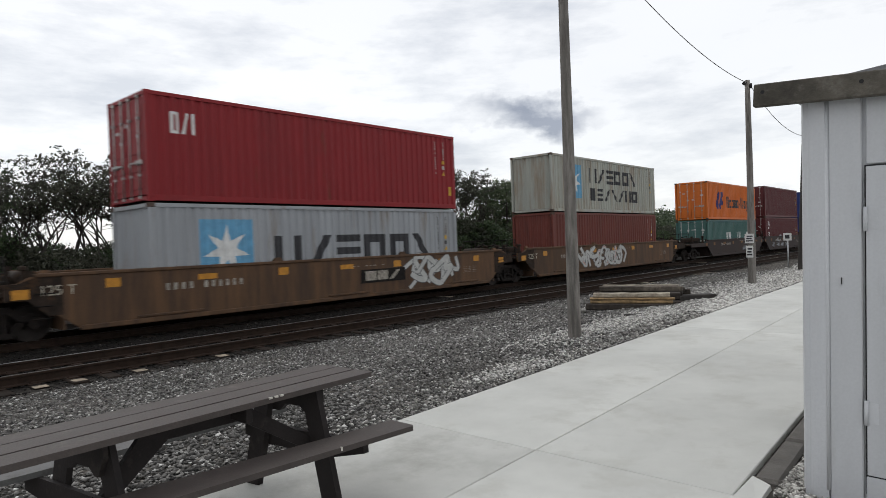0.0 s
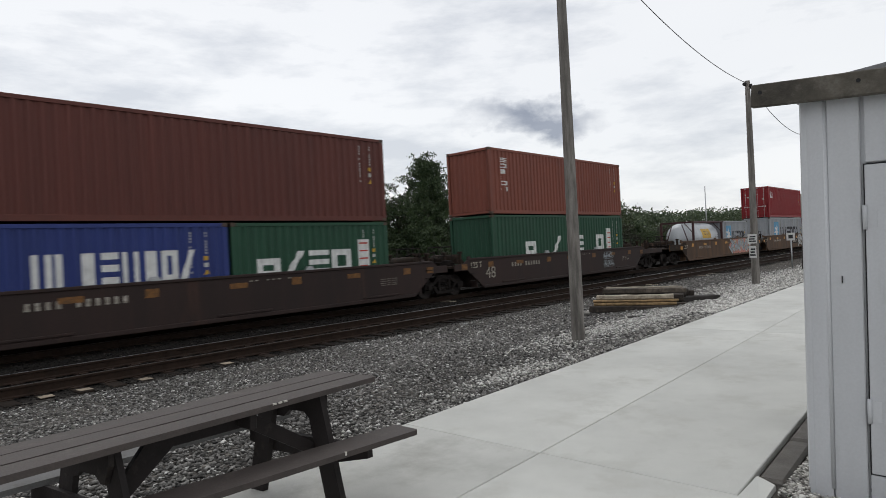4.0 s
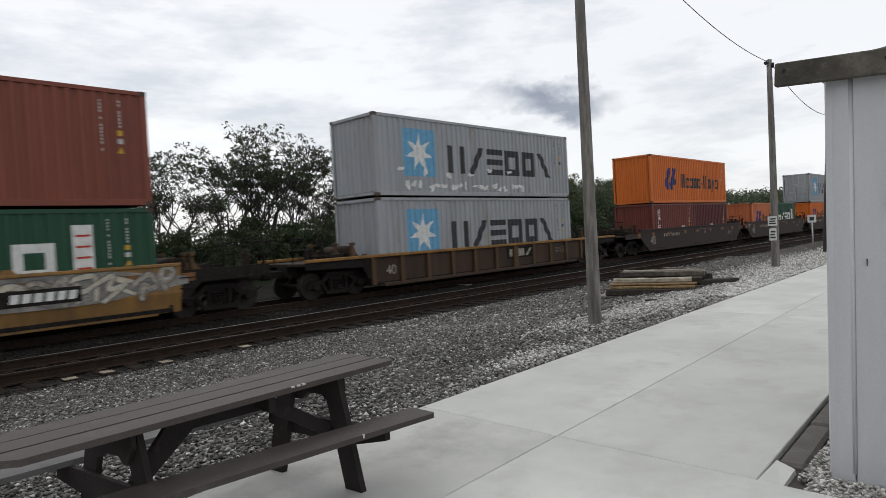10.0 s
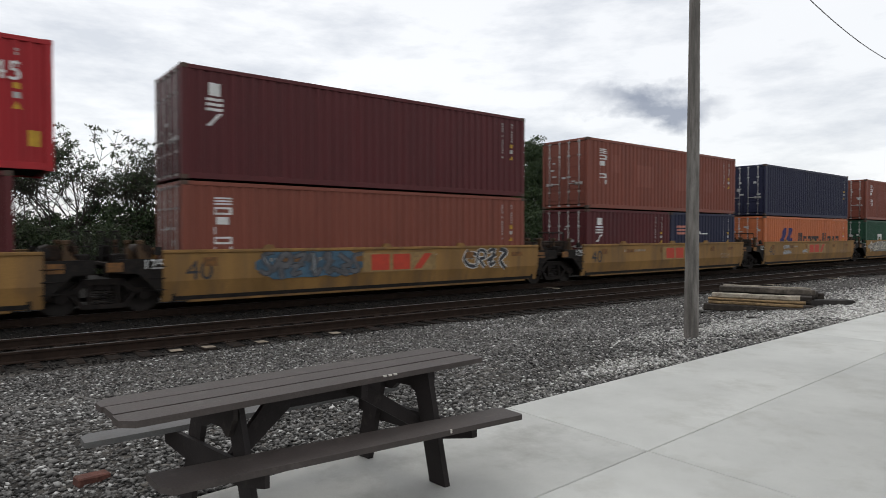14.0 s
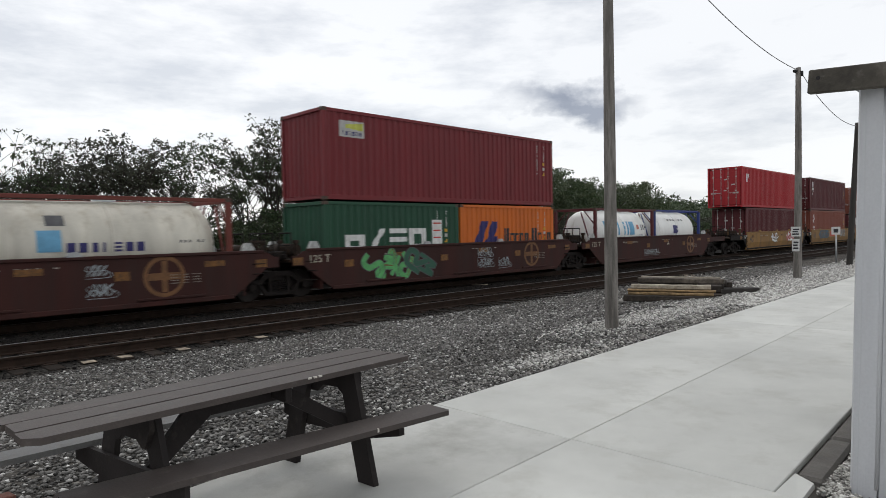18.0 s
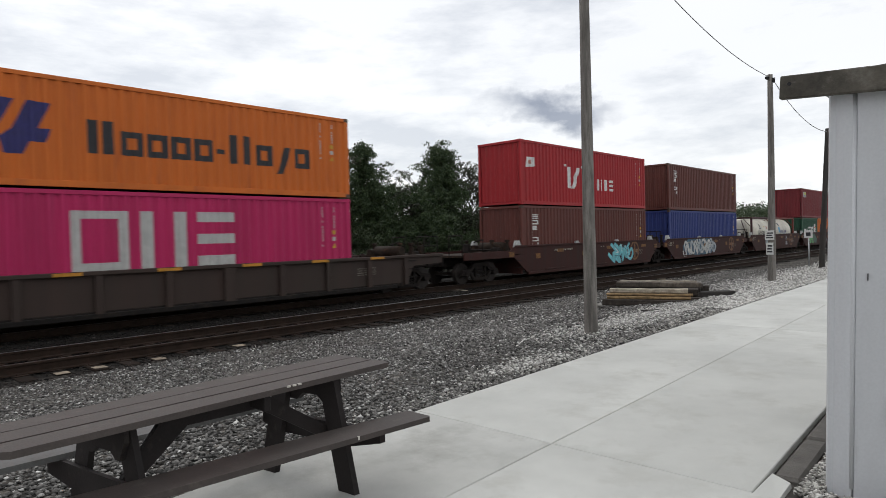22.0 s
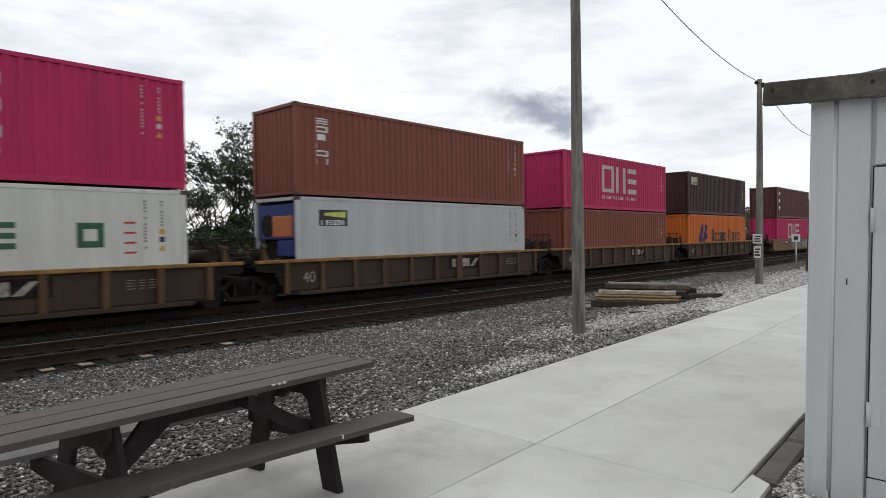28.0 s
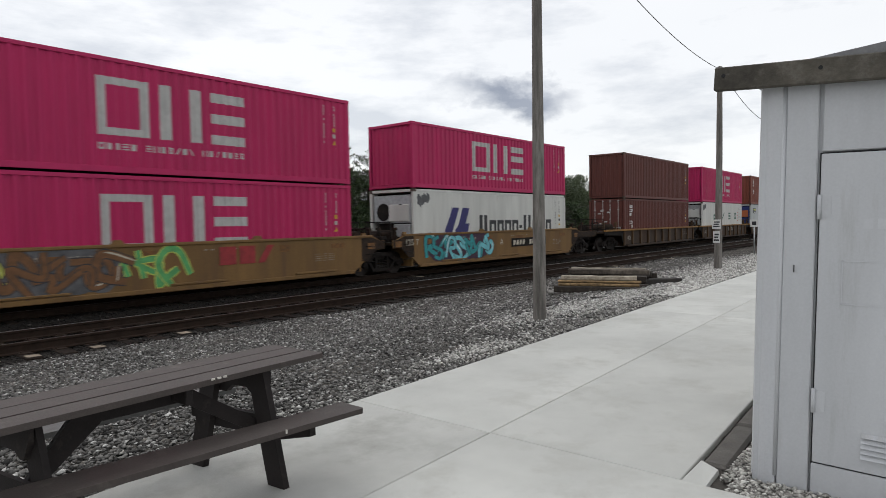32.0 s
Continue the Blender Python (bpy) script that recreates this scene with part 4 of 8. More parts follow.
@logo("short3")
def logo_short3(n, L, H):
    x = lambda s: -L / 2 + s * L
    return [("brand_mark", marks("rdi", x(0.055), x(0.127), 0.63 * H, 0.83 * H, 0.2), "white", 0.004), ("placard", [rect(x(0.965), x(0.982), 0.18 * H, 0.30 * H)], "yellow", 0.004)]


@logo("kay")
def logo_kay(n, L, H):
    x = lambda s: -L / 2 + s * L
    fl = [(x(0.034), 0.58 * H), (x(0.088), 0.60 * H), (x(0.092), 0.74 * H), (x(0.038), 0.74 * H)]
    P = marks("s", x(0.31), x(0.345), 0.30 * H, 0.66 * H, 0) + marks("d", x(0.345), x(0.41), 0.30 * H, 0.66 * H, 0)
    P += marks("sipsh", x(0.455), x(0.70), 0.30 * H, 0.50 * H, 0.2)
    P += [rect(x(0.29), x(0.297), 0.66 * H, 0.70 * H), rect(x(0.30), x(0.307), 0.66 * H, 0.70 * H), rect(x(0.42), x(0.427), 0.66 * H, 0.70 * H)]
    return [("flag", [fl], "white", 0.004), ("flag_badge", [blob(random.Random(2), (fl[0][0] + fl[1][0]) / 2, 0.665 * H, 0.12, 0.10, 10, 0.1)], "rose", 0.008), ("brand_mark", P, "white", 0.004)]


@logo("card")
def logo_card(n, L, H):
    x = lambda s: -L / 2 + s * L
    card = rect(x(0.055), x(0.135), 0.70 * H, 0.88 * H)
    a = x(0.055)
    return [("placard", [card], "silver", 0.004), ("emblem", [[(a + 0.25, 0.80 * H), (a + 0.92, 0.78 * H), (a + 0.92, 0.865 * H), (a + 0.25, 0.84 * H)]], "lime", 0.008),
            ("brand_mark", marks("ishrrp", a + 0.10, a + 0.90, 0.72 * H, 0.765 * H, 0.3), "navy", 0.008)]


@logo("cardblack")
def logo_cardblack(n, L, H):
    x = lambda s: -L / 2 + s * L
    card = rect(x(0.07), x(0.165), 0.68 * H, 0.86 * H)
    a = x(0.07)
    return [("placard", [card], "black", 0.004), ("emblem", [[(a + 0.22, 0.795 * H), (a + 1.08, 0.77 * H), (a + 1.08, 0.845 * H), (a + 0.22, 0.825 * H)]], "lime", 0.008),
            ("brand_mark", marks("ishrrp", a + 0.10, a + 1.06, 0.69 * H, 0.745 * H, 0.3), "white", 0.008)]


@logo("stripe")
def logo_stripe(n, L, H):
    x = lambda s: -L / 2 + s * L
    P = [[(x(0.08) + 0.03 * k, 0.72 * H - 0.16 * k), (x(0.21), 0.72 * H - 0.16 * k), (x(0.21), 0.76 * H - 0.16 * k), (x(0.10), 0.76 * H - 0.16 * k)] for k in range(3)]
    return [("emblem", P, "rose", 0.004), ("brand_mark", marks("pdb", x(0.24), x(0.46), 0.60 * H, 0.73 * H, 0.15) + [rect(x(0.47), x(0.56), 0.60 * H, 0.625 * H)], "white", 0.004)]


@logo("arc")
def logo_arc(n, L, H):
    x = lambda s: -L / 2 + s * L
    return [("brand_mark", marks("pishpsrd", x(0.2), x(0.85), 0.42 * H, 0.72 * H, 0.15), "white", 0.004)]


@logo("arch5")
def logo_arch5(n, L, H):
    x = lambda s: -L / 2 + s * L
    return [("brand_mark", marks("pi pi sp", x(0.35), x(0.9), 0.35 * H, 0.62 * H, 0.15), "white", 0.004)]


def container(label, colour, length=FT40, h=HC, doors=False, logos=(), m=None, name="shipping_container", panels=(), reefer=False, peel=0):
    """A steel container with its base middle at the origin. doors: whether the doors are at the rear (-x)."""
    paint_ = PAINT[colour]
    top = thing(name, label, "shipping container", m or pose(0, 0, 0), "containers on the train")
    L2 = length / 2
    key = (round(length, 2), round(h, 2))

    def near(g):
        if reefer:
            g.box(-L2 + 0.16, L2 - 0.16, -HALF_W + 0.012, -HALF_W + 0.05, 0.17, h - 0.11)
        else:
            wall_side(g, length, h, -HALF_W + 0.008, -1)

    def far(g):
        wall_side(g, length, h, HALF_W - 0.008, 1)

    def roof(g):
        g.box(-L2 + 0.1, L2 - 0.1, -HALF_W + 0.05, HALF_W - 0.05, h - 0.05, h - 0.02)

    def under(g):
        g.box(-L2 + 0.15, L2 - 0.15, -HALF_W + 0.05, HALF_W - 0.05, 0.06, 0.15)

    def toprail(g):
        g.box(-L2 + 0.17, L2 - 0.17, -HALF_W, -HALF_W + 0.06, h - 0.115, h - 0.012, 0.006)

    def botrail(g):
        g.box(-L2 + 0.17, L2 - 0.17, -HALF_W, -HALF_W + 0.06, 0.02, 0.175, 0.008)

    def post(g):
        g.box(-0.08, 0.08, -0.06, 0.06, 0.11, h - 0.11, 0.012)

    def casting(g):
        g.box(-0.089, 0.089, -0.081, 0.081, -0.059, 0.059, 0.008)

    part("side_wall", cached(("near", reefer) + key, paint_, near, "side_wall"), None, top)
    part("side_wall", cached(("far",) + key, paint_, far, "side_wall"), None, top)
    part("roof", cached(("roof",) + key, paint_, roof, "roof"), None, top)
    part("base", cached(("under",) + key, M_under, under, "base"), None, top)
    tr, br = cached(("tr",) + key, paint_, toprail, "top_rail"), cached(("br",) + key, paint_, botrail, "bottom_rail")
    for turn in (0, 180):
        part("top_rail", tr, None, top, "", pose(0, 0, 0, 0, 0, turn))
        part("bottom_rail", br, None, top, "", pose(0, 0, 0, 0, 0, turn))
    pm, cm = cached(("post",) + key, paint_, post, "corner_post"), cached(("casting",), M_castings if colour not in ("pink", "red", "kred") else paint_, casting, "corner_casting")
    for sx in (-1, 1):
        for sy in (-1, 1):
            part("corner_post", pm, None, top, "", pose(sx * (L2 - 0.085), sy * (HALF_W - 0.062), 0))
            for z in (0.059, h - 0.059):
                part("corner_casting", cm, None, top, "", pose(sx * (L2 - 0.089), sy * (HALF_W - 0.081), z))

    def header(g):
        g.box(-0.05, 0.05, -1.06, 1.06, -0.055, 0.055, 0.008)

    hm = cached(("header",), paint_, header, "end_rail")
    for sx in (-1, 1):
        part("end_rail", hm, None, top, "", pose(sx * (L2 - 0.055), 0, h - 0.065))
        part("end_rail", hm, None, top, "", pose(sx * (L2 - 0.055), 0, 0.095))

    def front(g):
        wall_end(g, L2 - 0.03, h, 1)

    fm = cached(("front",) + key, paint_, front, "front_wall")
    if not reefer:
        part("front_wall", fm, None, top, "", pose(0, 0, 0, 0, 0, 0 if doors else 180))

    def leaf(g):
        g.box(-0.03, 0.03, 0.012, 1.06, 0.19, h - 0.14, 0.006)
        for k in range(5):
            z = 0.34 + k * (h - 0.55) / 5
            g.box(-0.05, -0.03, 0.08, 1.0, z, z + (h - 0.55) / 5 - 0.13, 0.012)

    def rod(g):
        g.tube((-0.075, 0, 0.08), (-0.075, 0, h - 0.06), 0.018, n=6)
        for z in (0.12, h - 0.14, 0.7, h - 0.7):
            g.box(-0.10, -0.04, -0.05, 0.05, z - 0.03, z + 0.03)

    def handle(g):
        g.box(-0.11, -0.085, 0.0, 0.42, 1.02, 1.06, 0.006)
        g.box(-0.10, -0.05, 0.36, 0.46, 0.98, 1.10, 0.006)

    lm = cached(("leaf",) + key, paint_, leaf, "door")
    rm = cached(("rod",) + key, M_rod, rod, "lock_rod")
    ha = cached(("handle",), M_rod, handle, "handle")
    face = pose(-L2 + 0.06, 0, 0) if doors else pose(L2 - 0.06, 0, 0, 0, 0, 180)
    for s in (0, 1):
        flip = face if s == 0 else face @ Matrix.Diagonal((1, -1, 1, 1))
        door = part("door", lm, None, top, "", flip)
        if not doors:
            continue
        for yy in (0.25, 0.80):
            part("lock_rod", rm, None, door, "", pose(0, yy, 0))
            part("handle", ha, None, door, "", pose(0, yy - 0.30 if yy > 0.5 else yy, 0.0))
    if doors:
        rnd = random.Random(label)
        g = Geo()
        for k in range(6):
            yy, z, w, q = rnd.uniform(-0.95, 0.6), rnd.uniform(0.9, 2.1), rnd.uniform(0.10, 0.24), rnd.uniform(0.05, 0.12)
            g.add([(-L2 - 0.01 + 0.012, yy, z), (-L2 + 0.002, yy + w, z), (-L2 + 0.002, yy + w, z + q), (-L2 + 0.002, yy, z + q)], [(0, 3, 2, 1)])
        part("door_placard", g, INK["silver"], top, "small white placards on the doors")
    if reefer:
        def machine(g):
            g.box(-0.02, 0.02, -1.05, 1.05, 0.19, h - 0.14)
        part("front_panel", cached(("rp",) + key, M_under, machine, "front_panel"), None, top, "dark machinery bay", pose(-L2 + 0.32, 0, 0))

        def unit(g):
            g.box(-0.13, 0.12, -1.02, 1.02, 1.55, h - 0.22, 0.03)
            g.box(-0.15, 0.10, -0.98, -0.10, 1.0, 1.52, 0.03)
        part("cooling_unit", cached(("cu",) + key, PAINT["blue"] if colour == "silver" else M_steel, unit, "cooling_unit"), None, top, "sheet-metal cooling unit", pose(-L2 + 0.17, 0, 0))

        def fan(g):
            g.tube((-0.16, 0.45, 2.0), (-0.12, 0.45, 2.0), 0.36, n=20)
            g.tube((-0.16, -0.5, 2.05), (-0.12, -0.5, 2.05), 0.26, n=16)
        part("fan_guard", cached(("fan",), M_under, fan, "fan_guard"), None, top, "black round fan guard", pose(-L2 + 0.17, 0, 0))
        tint = "faded" if colour == "silver" else "reefer"

        def case(g):
            g.box(-0.17, 0.0, -0.95, 0.15, 1.62, 2.30, 0.03)
        part("control_box", cached(("case",), PAINT[tint], case, "control_box"), None, top, "orange cover" if colour == "silver" else "white cover", pose(-L2 + 0.17, 0, 0))

        def comp(g):
            g.tube((0.02, -0.5, 0.55), (0.02, 0.1, 0.55), 0.22, n=12)
            g.tube((0.02, 0.3, 0.35), (0.02, 0.9, 0.35), 0.16, n=12)
            g.box(-0.05, 0.1, -1.0, 1.0, 0.2, 0.28)
        part("compressor", cached(("comp",), PAINT["blue"] if colour == "silver" else M_truck, comp, "compressor"), None, top, "", pose(-L2 + 0.17, 0, 0))
        if colour == "reefer":
            r2 = random.Random(4)
            for k in range(3):
                part("soot_stain", decal([blob(r2, -L2 + 0.45 + 0.22 * k, h - 0.45 + 0.05 * k, 0.20 - 0.04 * k, 0.28 - 0.06 * k, 16, 0.5)], -HALF_W + 0.012, None, 0.003 + 0.0007 * k), INK["smoke"], top, "soot beside the cooling unit")
    prof = None if reefer else side_profile(length)
    yw = -HALF_W + (0.012 if reefer else 0.008)
    # the small stencilled columns near the front end, on every one
    x = L2 - 1.12
    stencil = [("white", column("ssss s ssssss s", x, x + 0.06, 0.46 * h, 0.90 * h, 0.3) + column("ss sssss", x + 0.42, x + 0.48, 0.66 * h, 0.90 * h, 0.3) + [rect(x + 0.38, x + 0.52, 0.53 * h, 0.575 * h)]),
               ("yellow", [rect(x + 0.38, x + 0.52, 0.60 * h, 0.645 * h), [(x + 0.36, 0.45 * h), (x + 0.54, 0.45 * h), (x + 0.45, 0.505 * h)]])]
    for ink, polys in stencil:
        ink2 = "black" if ink == "white" and colour in ("grey", "oldgrey", "reefer", "silver") else ink
        ink2 = "silver" if ink2 == "white" else ink2
        k = ("stencil", ink2, reefer) + key
        if k not in CACHE:
            CACHE[k] = decal(polys, yw, prof).mesh("stencil", INK[ink2])
        part("stencil", CACHE[k], None, top, "small stencilled markings")["kind"] = "stuff"
    for lg in logos:
        for nm, polys, ink, proud in LOGOS[lg](0, length, h):
            k = ("logo", lg, nm, ink, reefer) + key
            if k not in CACHE:
                if nm == "small_marking":
                    CACHE[k] = [decal(polys, yw, prof, proud).mesh(nm, INK[ink])]
                else:
                    CACHE[k] = [decal(q, yw, prof, proud).mesh(nm, INK[ink]) for q in islands(polys)]
            for me in CACHE[k]:
                ob = part(nm, me, None, top, {"brand_mark": "plain painted block", "emblem": "painted emblem"}.get(nm, ""))
                if nm == "small_marking":
                    ob["kind"] = "stuff"
    if peel:
        rnd = random.Random(peel)
        polys = []
        for k in range(peel):
            x0 = -L2 + 1.2 + k * (length * 0.62) / peel
            polys.append(blob(rnd, x0, rnd.uniform(0.28, 0.45) if k % 4 else rnd.uniform(0.7, 1.1), rnd.uniform(0.10, 0.21), rnd.uniform(0.06, 0.16), 9, 0.6))
        part("peeled_patch", decal(polys, yw, prof, 0.010), INK["white"], top, "patches where the paint has peeled to white")["kind"] = "stuff"
    for x0, x1, z0, z1, tint in panels:
        part("faded_patch", decal([rect(x0, x1, z0, z1)], yw, prof, 0.003), PAINT[tint], top, "rectangle of sun-faded paint" if tint == "faded2" else "dark repair patch")
    return top


PAINT["faded2"] = paint("faded2", (0.235, 0.078, 0.054), 0.35, (0.2, 0.062, 0.042))


def tank_container(label, skin, frame_colour, m, marks_=(), h=STD):
    """A 20-foot tank in its steel frame."""
    top = thing("tank_container", label, "tank container", m, "containers on the train")
    fp = PAINT[frame_colour]
    L2 = FT20 / 2

    def shell(g):
        n, r, zc = 28, 1.13, h / 2 + 0.06
        prof = [(-L2 + 0.22, 0.0), (-L2 + 0.25, 0.45), (-L2 + 0.36, 0.80), (-L2 + 0.55, 1.02), (-L2 + 0.80, 1.13), (L2 - 0.80, 1.13), (L2 - 0.55, 1.02), (L2 - 0.36, 0.80), (L2 - 0.25, 0.45), (L2 - 0.22, 0.0)]
        v, f = [], []
        for x, q in prof:
            for i in range(n):
                a = 2 * math.pi * i / n
                v.append((x, q * math.sin(a), zc + q * math.cos(a)))
        for j in range(len(prof) - 1):
            for i in range(n):
                f.append((j * n + i, j * n + (i + 1) % n, (j + 1) * n + (i + 1) % n, (j + 1) * n + i))
        g.add(v, f, True)
        for x in (-L2 + 0.85, 0.0, L2 - 0.85):
            g.tube((x - 0.03, 0, zc), (x + 0.03, 0, zc), r + 0.012, n=28)

    def post(g):
        g.box(-0.075, 0.075, -0.07, 0.07, 0.10, h - 0.10, 0.012)

    def bar(g):
        g.box(-L2 + 0.16, L2 - 0.16, -0.045, 0.045, -0.05, 0.05, 0.01)

    def cross(g):
        g.box(-0.05, 0.05, -1.06, 1.06, -0.06, 0.06, 0.01)

    def brace(g):
        g.tube((0, -1.06, 0.25), (0, -0.35, h - 0.2), 0.035, n=6).tube((0, 1.06, 0.25), (0, 0.35, h - 0.2), 0.035, n=6)
        g.tube((0, -1.06, h - 0.75), (0, -0.55, h - 0.15), 0.03, n=6).tube((0, 1.06, h - 0.75), (0, 0.55, h - 0.15), 0.03, n=6)

    def casting(g):
        g.box(-0.089, 0.089, -0.081, 0.081, -0.059, 0.059, 0.008)

    def walkway(g):
        for yy in (-0.42, -0.30, -0.18):
            g.box(-L2 + 0.5, L2 - 0.5, yy - 0.045, yy + 0.045, h - 0.06, h - 0.035)
        g.tube((0.2, 0.2, h - 0.2), (0.2, 0.2, h - 0.02), 0.26, n=14)

    part("tank", cached(("shell",), skin, shell, "tank"), None, top, "smooth cylindrical tank")
    for sx in (-1, 1):
        for sy in (-1, 1):
            part("corner_post", cached(("tpost",), fp, post, "corner_post"), None, top, "", pose(sx * (L2 - 0.08), sy * (HALF_W - 0.07), 0))
            for z in (0.059, h - 0.059):
                part("corner_casting", cached(("casting",), M_castings, casting, "corner_casting"), None, top, "", pose(sx * (L2 - 0.089), sy * (HALF_W - 0.081), z))
        part("brace", cached(("brace",), fp, brace, "brace"), None, top, "", pose(sx * (L2 - 0.08), 0, 0))
        for z in (0.11, h - 0.075):
            part("cross_bar", cached(("cross",), fp, cross, "cross_bar"), None, top, "", pose(sx * (L2 - 0.08), 0, z))
    for sy in (-1, 1):
        part("side_rail", cached(("bar",), fp, bar, "side_rail"), None, top, "", pose(0, sy * (HALF_W - 0.06), 0.11))
        part("side_rail", cached(("bar",), fp, bar, "side_rail"), None, top, "", pose(0, sy * (HALF_W - 0.06), h - 0.07))
    part("walkway", cached(("walkway",), M_steel, walkway, "walkway"), None, top, "grey walkway and hatch on the tank")
    zc = h / 2 + 0.06
    for polys, ink in marks_:
        # bend the flat marks round the shell
        g = Geo()
        for poly in polys:
            zs = [p[1] for p in poly]
            xs_ = [p[0] for p in poly]
            z0, z1 = min(zs), max(zs)
            steps = max(2, int((z1 - z0) / 0.07))
            for k in range(steps):
                za, zb = z0 + (z1 - z0) * k / steps, z0 + (z1 - z0) * (k + 1) / steps
                ya, yb = -math.sqrt(1.137 ** 2 - (za - zc) ** 2), -math.sqrt(1.137 ** 2 - (zb - zc) ** 2)
                g.add([(min(xs_), ya, za), (max(xs_), ya, za), (max(xs_), yb, zb), (min(xs_), yb, zb)], [(0, 1, 2, 3)])
        part("marking", g, INK[ink], top, "painted blocks on the tank")
    return top

# ---- spray paint ----
GESTURES = [
    [[(-0.7, -1.0), (-0.55, 0.9), (0.1, 0.1), (0.6, 1.0), (0.75, -0.9)]],
    [[(0.7, 0.8), (-0.2, 1.0), (-0.7, 0.4), (0.5, -0.2), (0.6, -0.8), (-0.6, -1.0)]],
    [[(-0.7, 1.0), (-0.75, -0.6), (0.0, -1.0), (0.7, -0.5), (0.6, 1.0)], [(-0.2, 0.2), (0.8, 0.4)]],
    [[(-0.8, 0.9), (0.8, 0.8), (-0.4, -0.2), (0.8, -1.0)]],
    [[(-0.7, -1.0), (-0.6, 0.9), (0.5, 0.8), (0.5, 0.1), (-0.3, -0.1), (0.8, -1.0)]],
    [[(0.6, 0.9), (-0.5, 0.8), (-0.8, -0.2), (-0.2, -1.0), (0.7, -0.6), (0.6, 0.1), (0.0, 0.0)]],
    [[(-0.9, 0.3), (-0.1, 1.0), (0.1, -1.0), (0.9, -0.3)], [(-0.5, -0.5), (0.6, 0.7)]],
]


def spray_piece(car, rnd, yd, lo, hi, cx, w, inks, ground):
    """A row of fat, bent ribbons with outlines and highlights, overlapping, some on a sprayed ground; it reads as no word."""
    h = hi - lo
    clip = lambda pts: [(a, min(hi + 0.01, max(lo - 0.03, q))) for a, q in pts]
    n = max(2, round(w / 0.46))
    step = w / n
    if ground:
        g = Geo()
        top, low = [], []
        m = 28
        for i in range(m + 1):
            q = i / m
            x = cx + (q - 0.5) * w * 1.06
            r = min(1.0, 5.0 * min(q, 1 - q) + 0.25)
            top.append((x, yd - 0.0022, (lo + hi) / 2 + r * (0.54 + 0.10 * noise.noise(Vector((x * 2.3, 1.0, cx)))) * h))
            low.append((x, yd - 0.0022, (lo + hi) / 2 - r * (0.52 + 0.10 * noise.noise(Vector((x * 2.7, 5.0, cx)))) * h))
        top, low = [(x, y, min(z, hi + 0.01)) for x, y, z in top], [(x, y, max(z, lo - 0.03)) for x, y, z in low]
        g.add(top + low, [(i, i + 1, m + 2 + i, m + 1 + i) for i in range(m)])
        part("spray_paint", g, INK[ground[0]], car, "ground of spray paint")
    order = list(range(n))
    rnd.shuffle(order)
    for rank, k in enumerate(order):
        x, z = cx - w / 2 + (k + 0.5) * step, (lo + hi) / 2 + rnd.uniform(-0.10, 0.10) * h
        fat = rnd.uniform(0.13, 0.21) * h
        fill = inks[0] if len(inks) < 4 or rnd.random() < 0.6 else inks[3]
        spin = rnd.uniform(-1.3, 1.3) + (math.pi if rnd.random() < 0.5 else 0.0)
        wide = rnd.uniform(0.55, 0.95) * 0.5 * h
        for j, path in enumerate(GESTURES[rnd.randrange(len(GESTURES))]):
            pts = []
            for u, v in path:
                u, v = u * wide * rnd.uniform(0.8, 1.2), v * 0.42 * h * rnd.uniform(0.8, 1.2)
                pts.append((x + u * math.cos(spin) - v * math.sin(spin), z + u * math.sin(spin) + v * math.cos(spin)))
            line = clip(smooth_line(pts, 5))
            up = 0.0030 + 0.0056 * rank / n + 0.0003 * j
            part("spray_paint", stroke(line, fat + 0.055, yd - up, 0.12), INK[inks[1] if len(inks) > 1 else "smoke"], car, "outline of spray paint")
            part("spray_paint", stroke(line, fat, yd - up - 0.0006, 0.16), INK[fill], car, "fat ribbon of spray paint")
            if len(inks) > 2 and rnd.random() < 0.45:
                a = rnd.randrange(0, max(1, len(line) - 8))
                part("spray_paint", stroke([(p + 0.12 * fat, q + 0.18 * fat) for p, q in line[a:a + 7]], fat * 0.22, yd - up - 0.0010, 0.8), INK[inks[2]], car, "highlight of spray paint")


# ---- railway well cars ----
WHEEL_R = 0.42
WHEELS = {-1: [], 1: []}


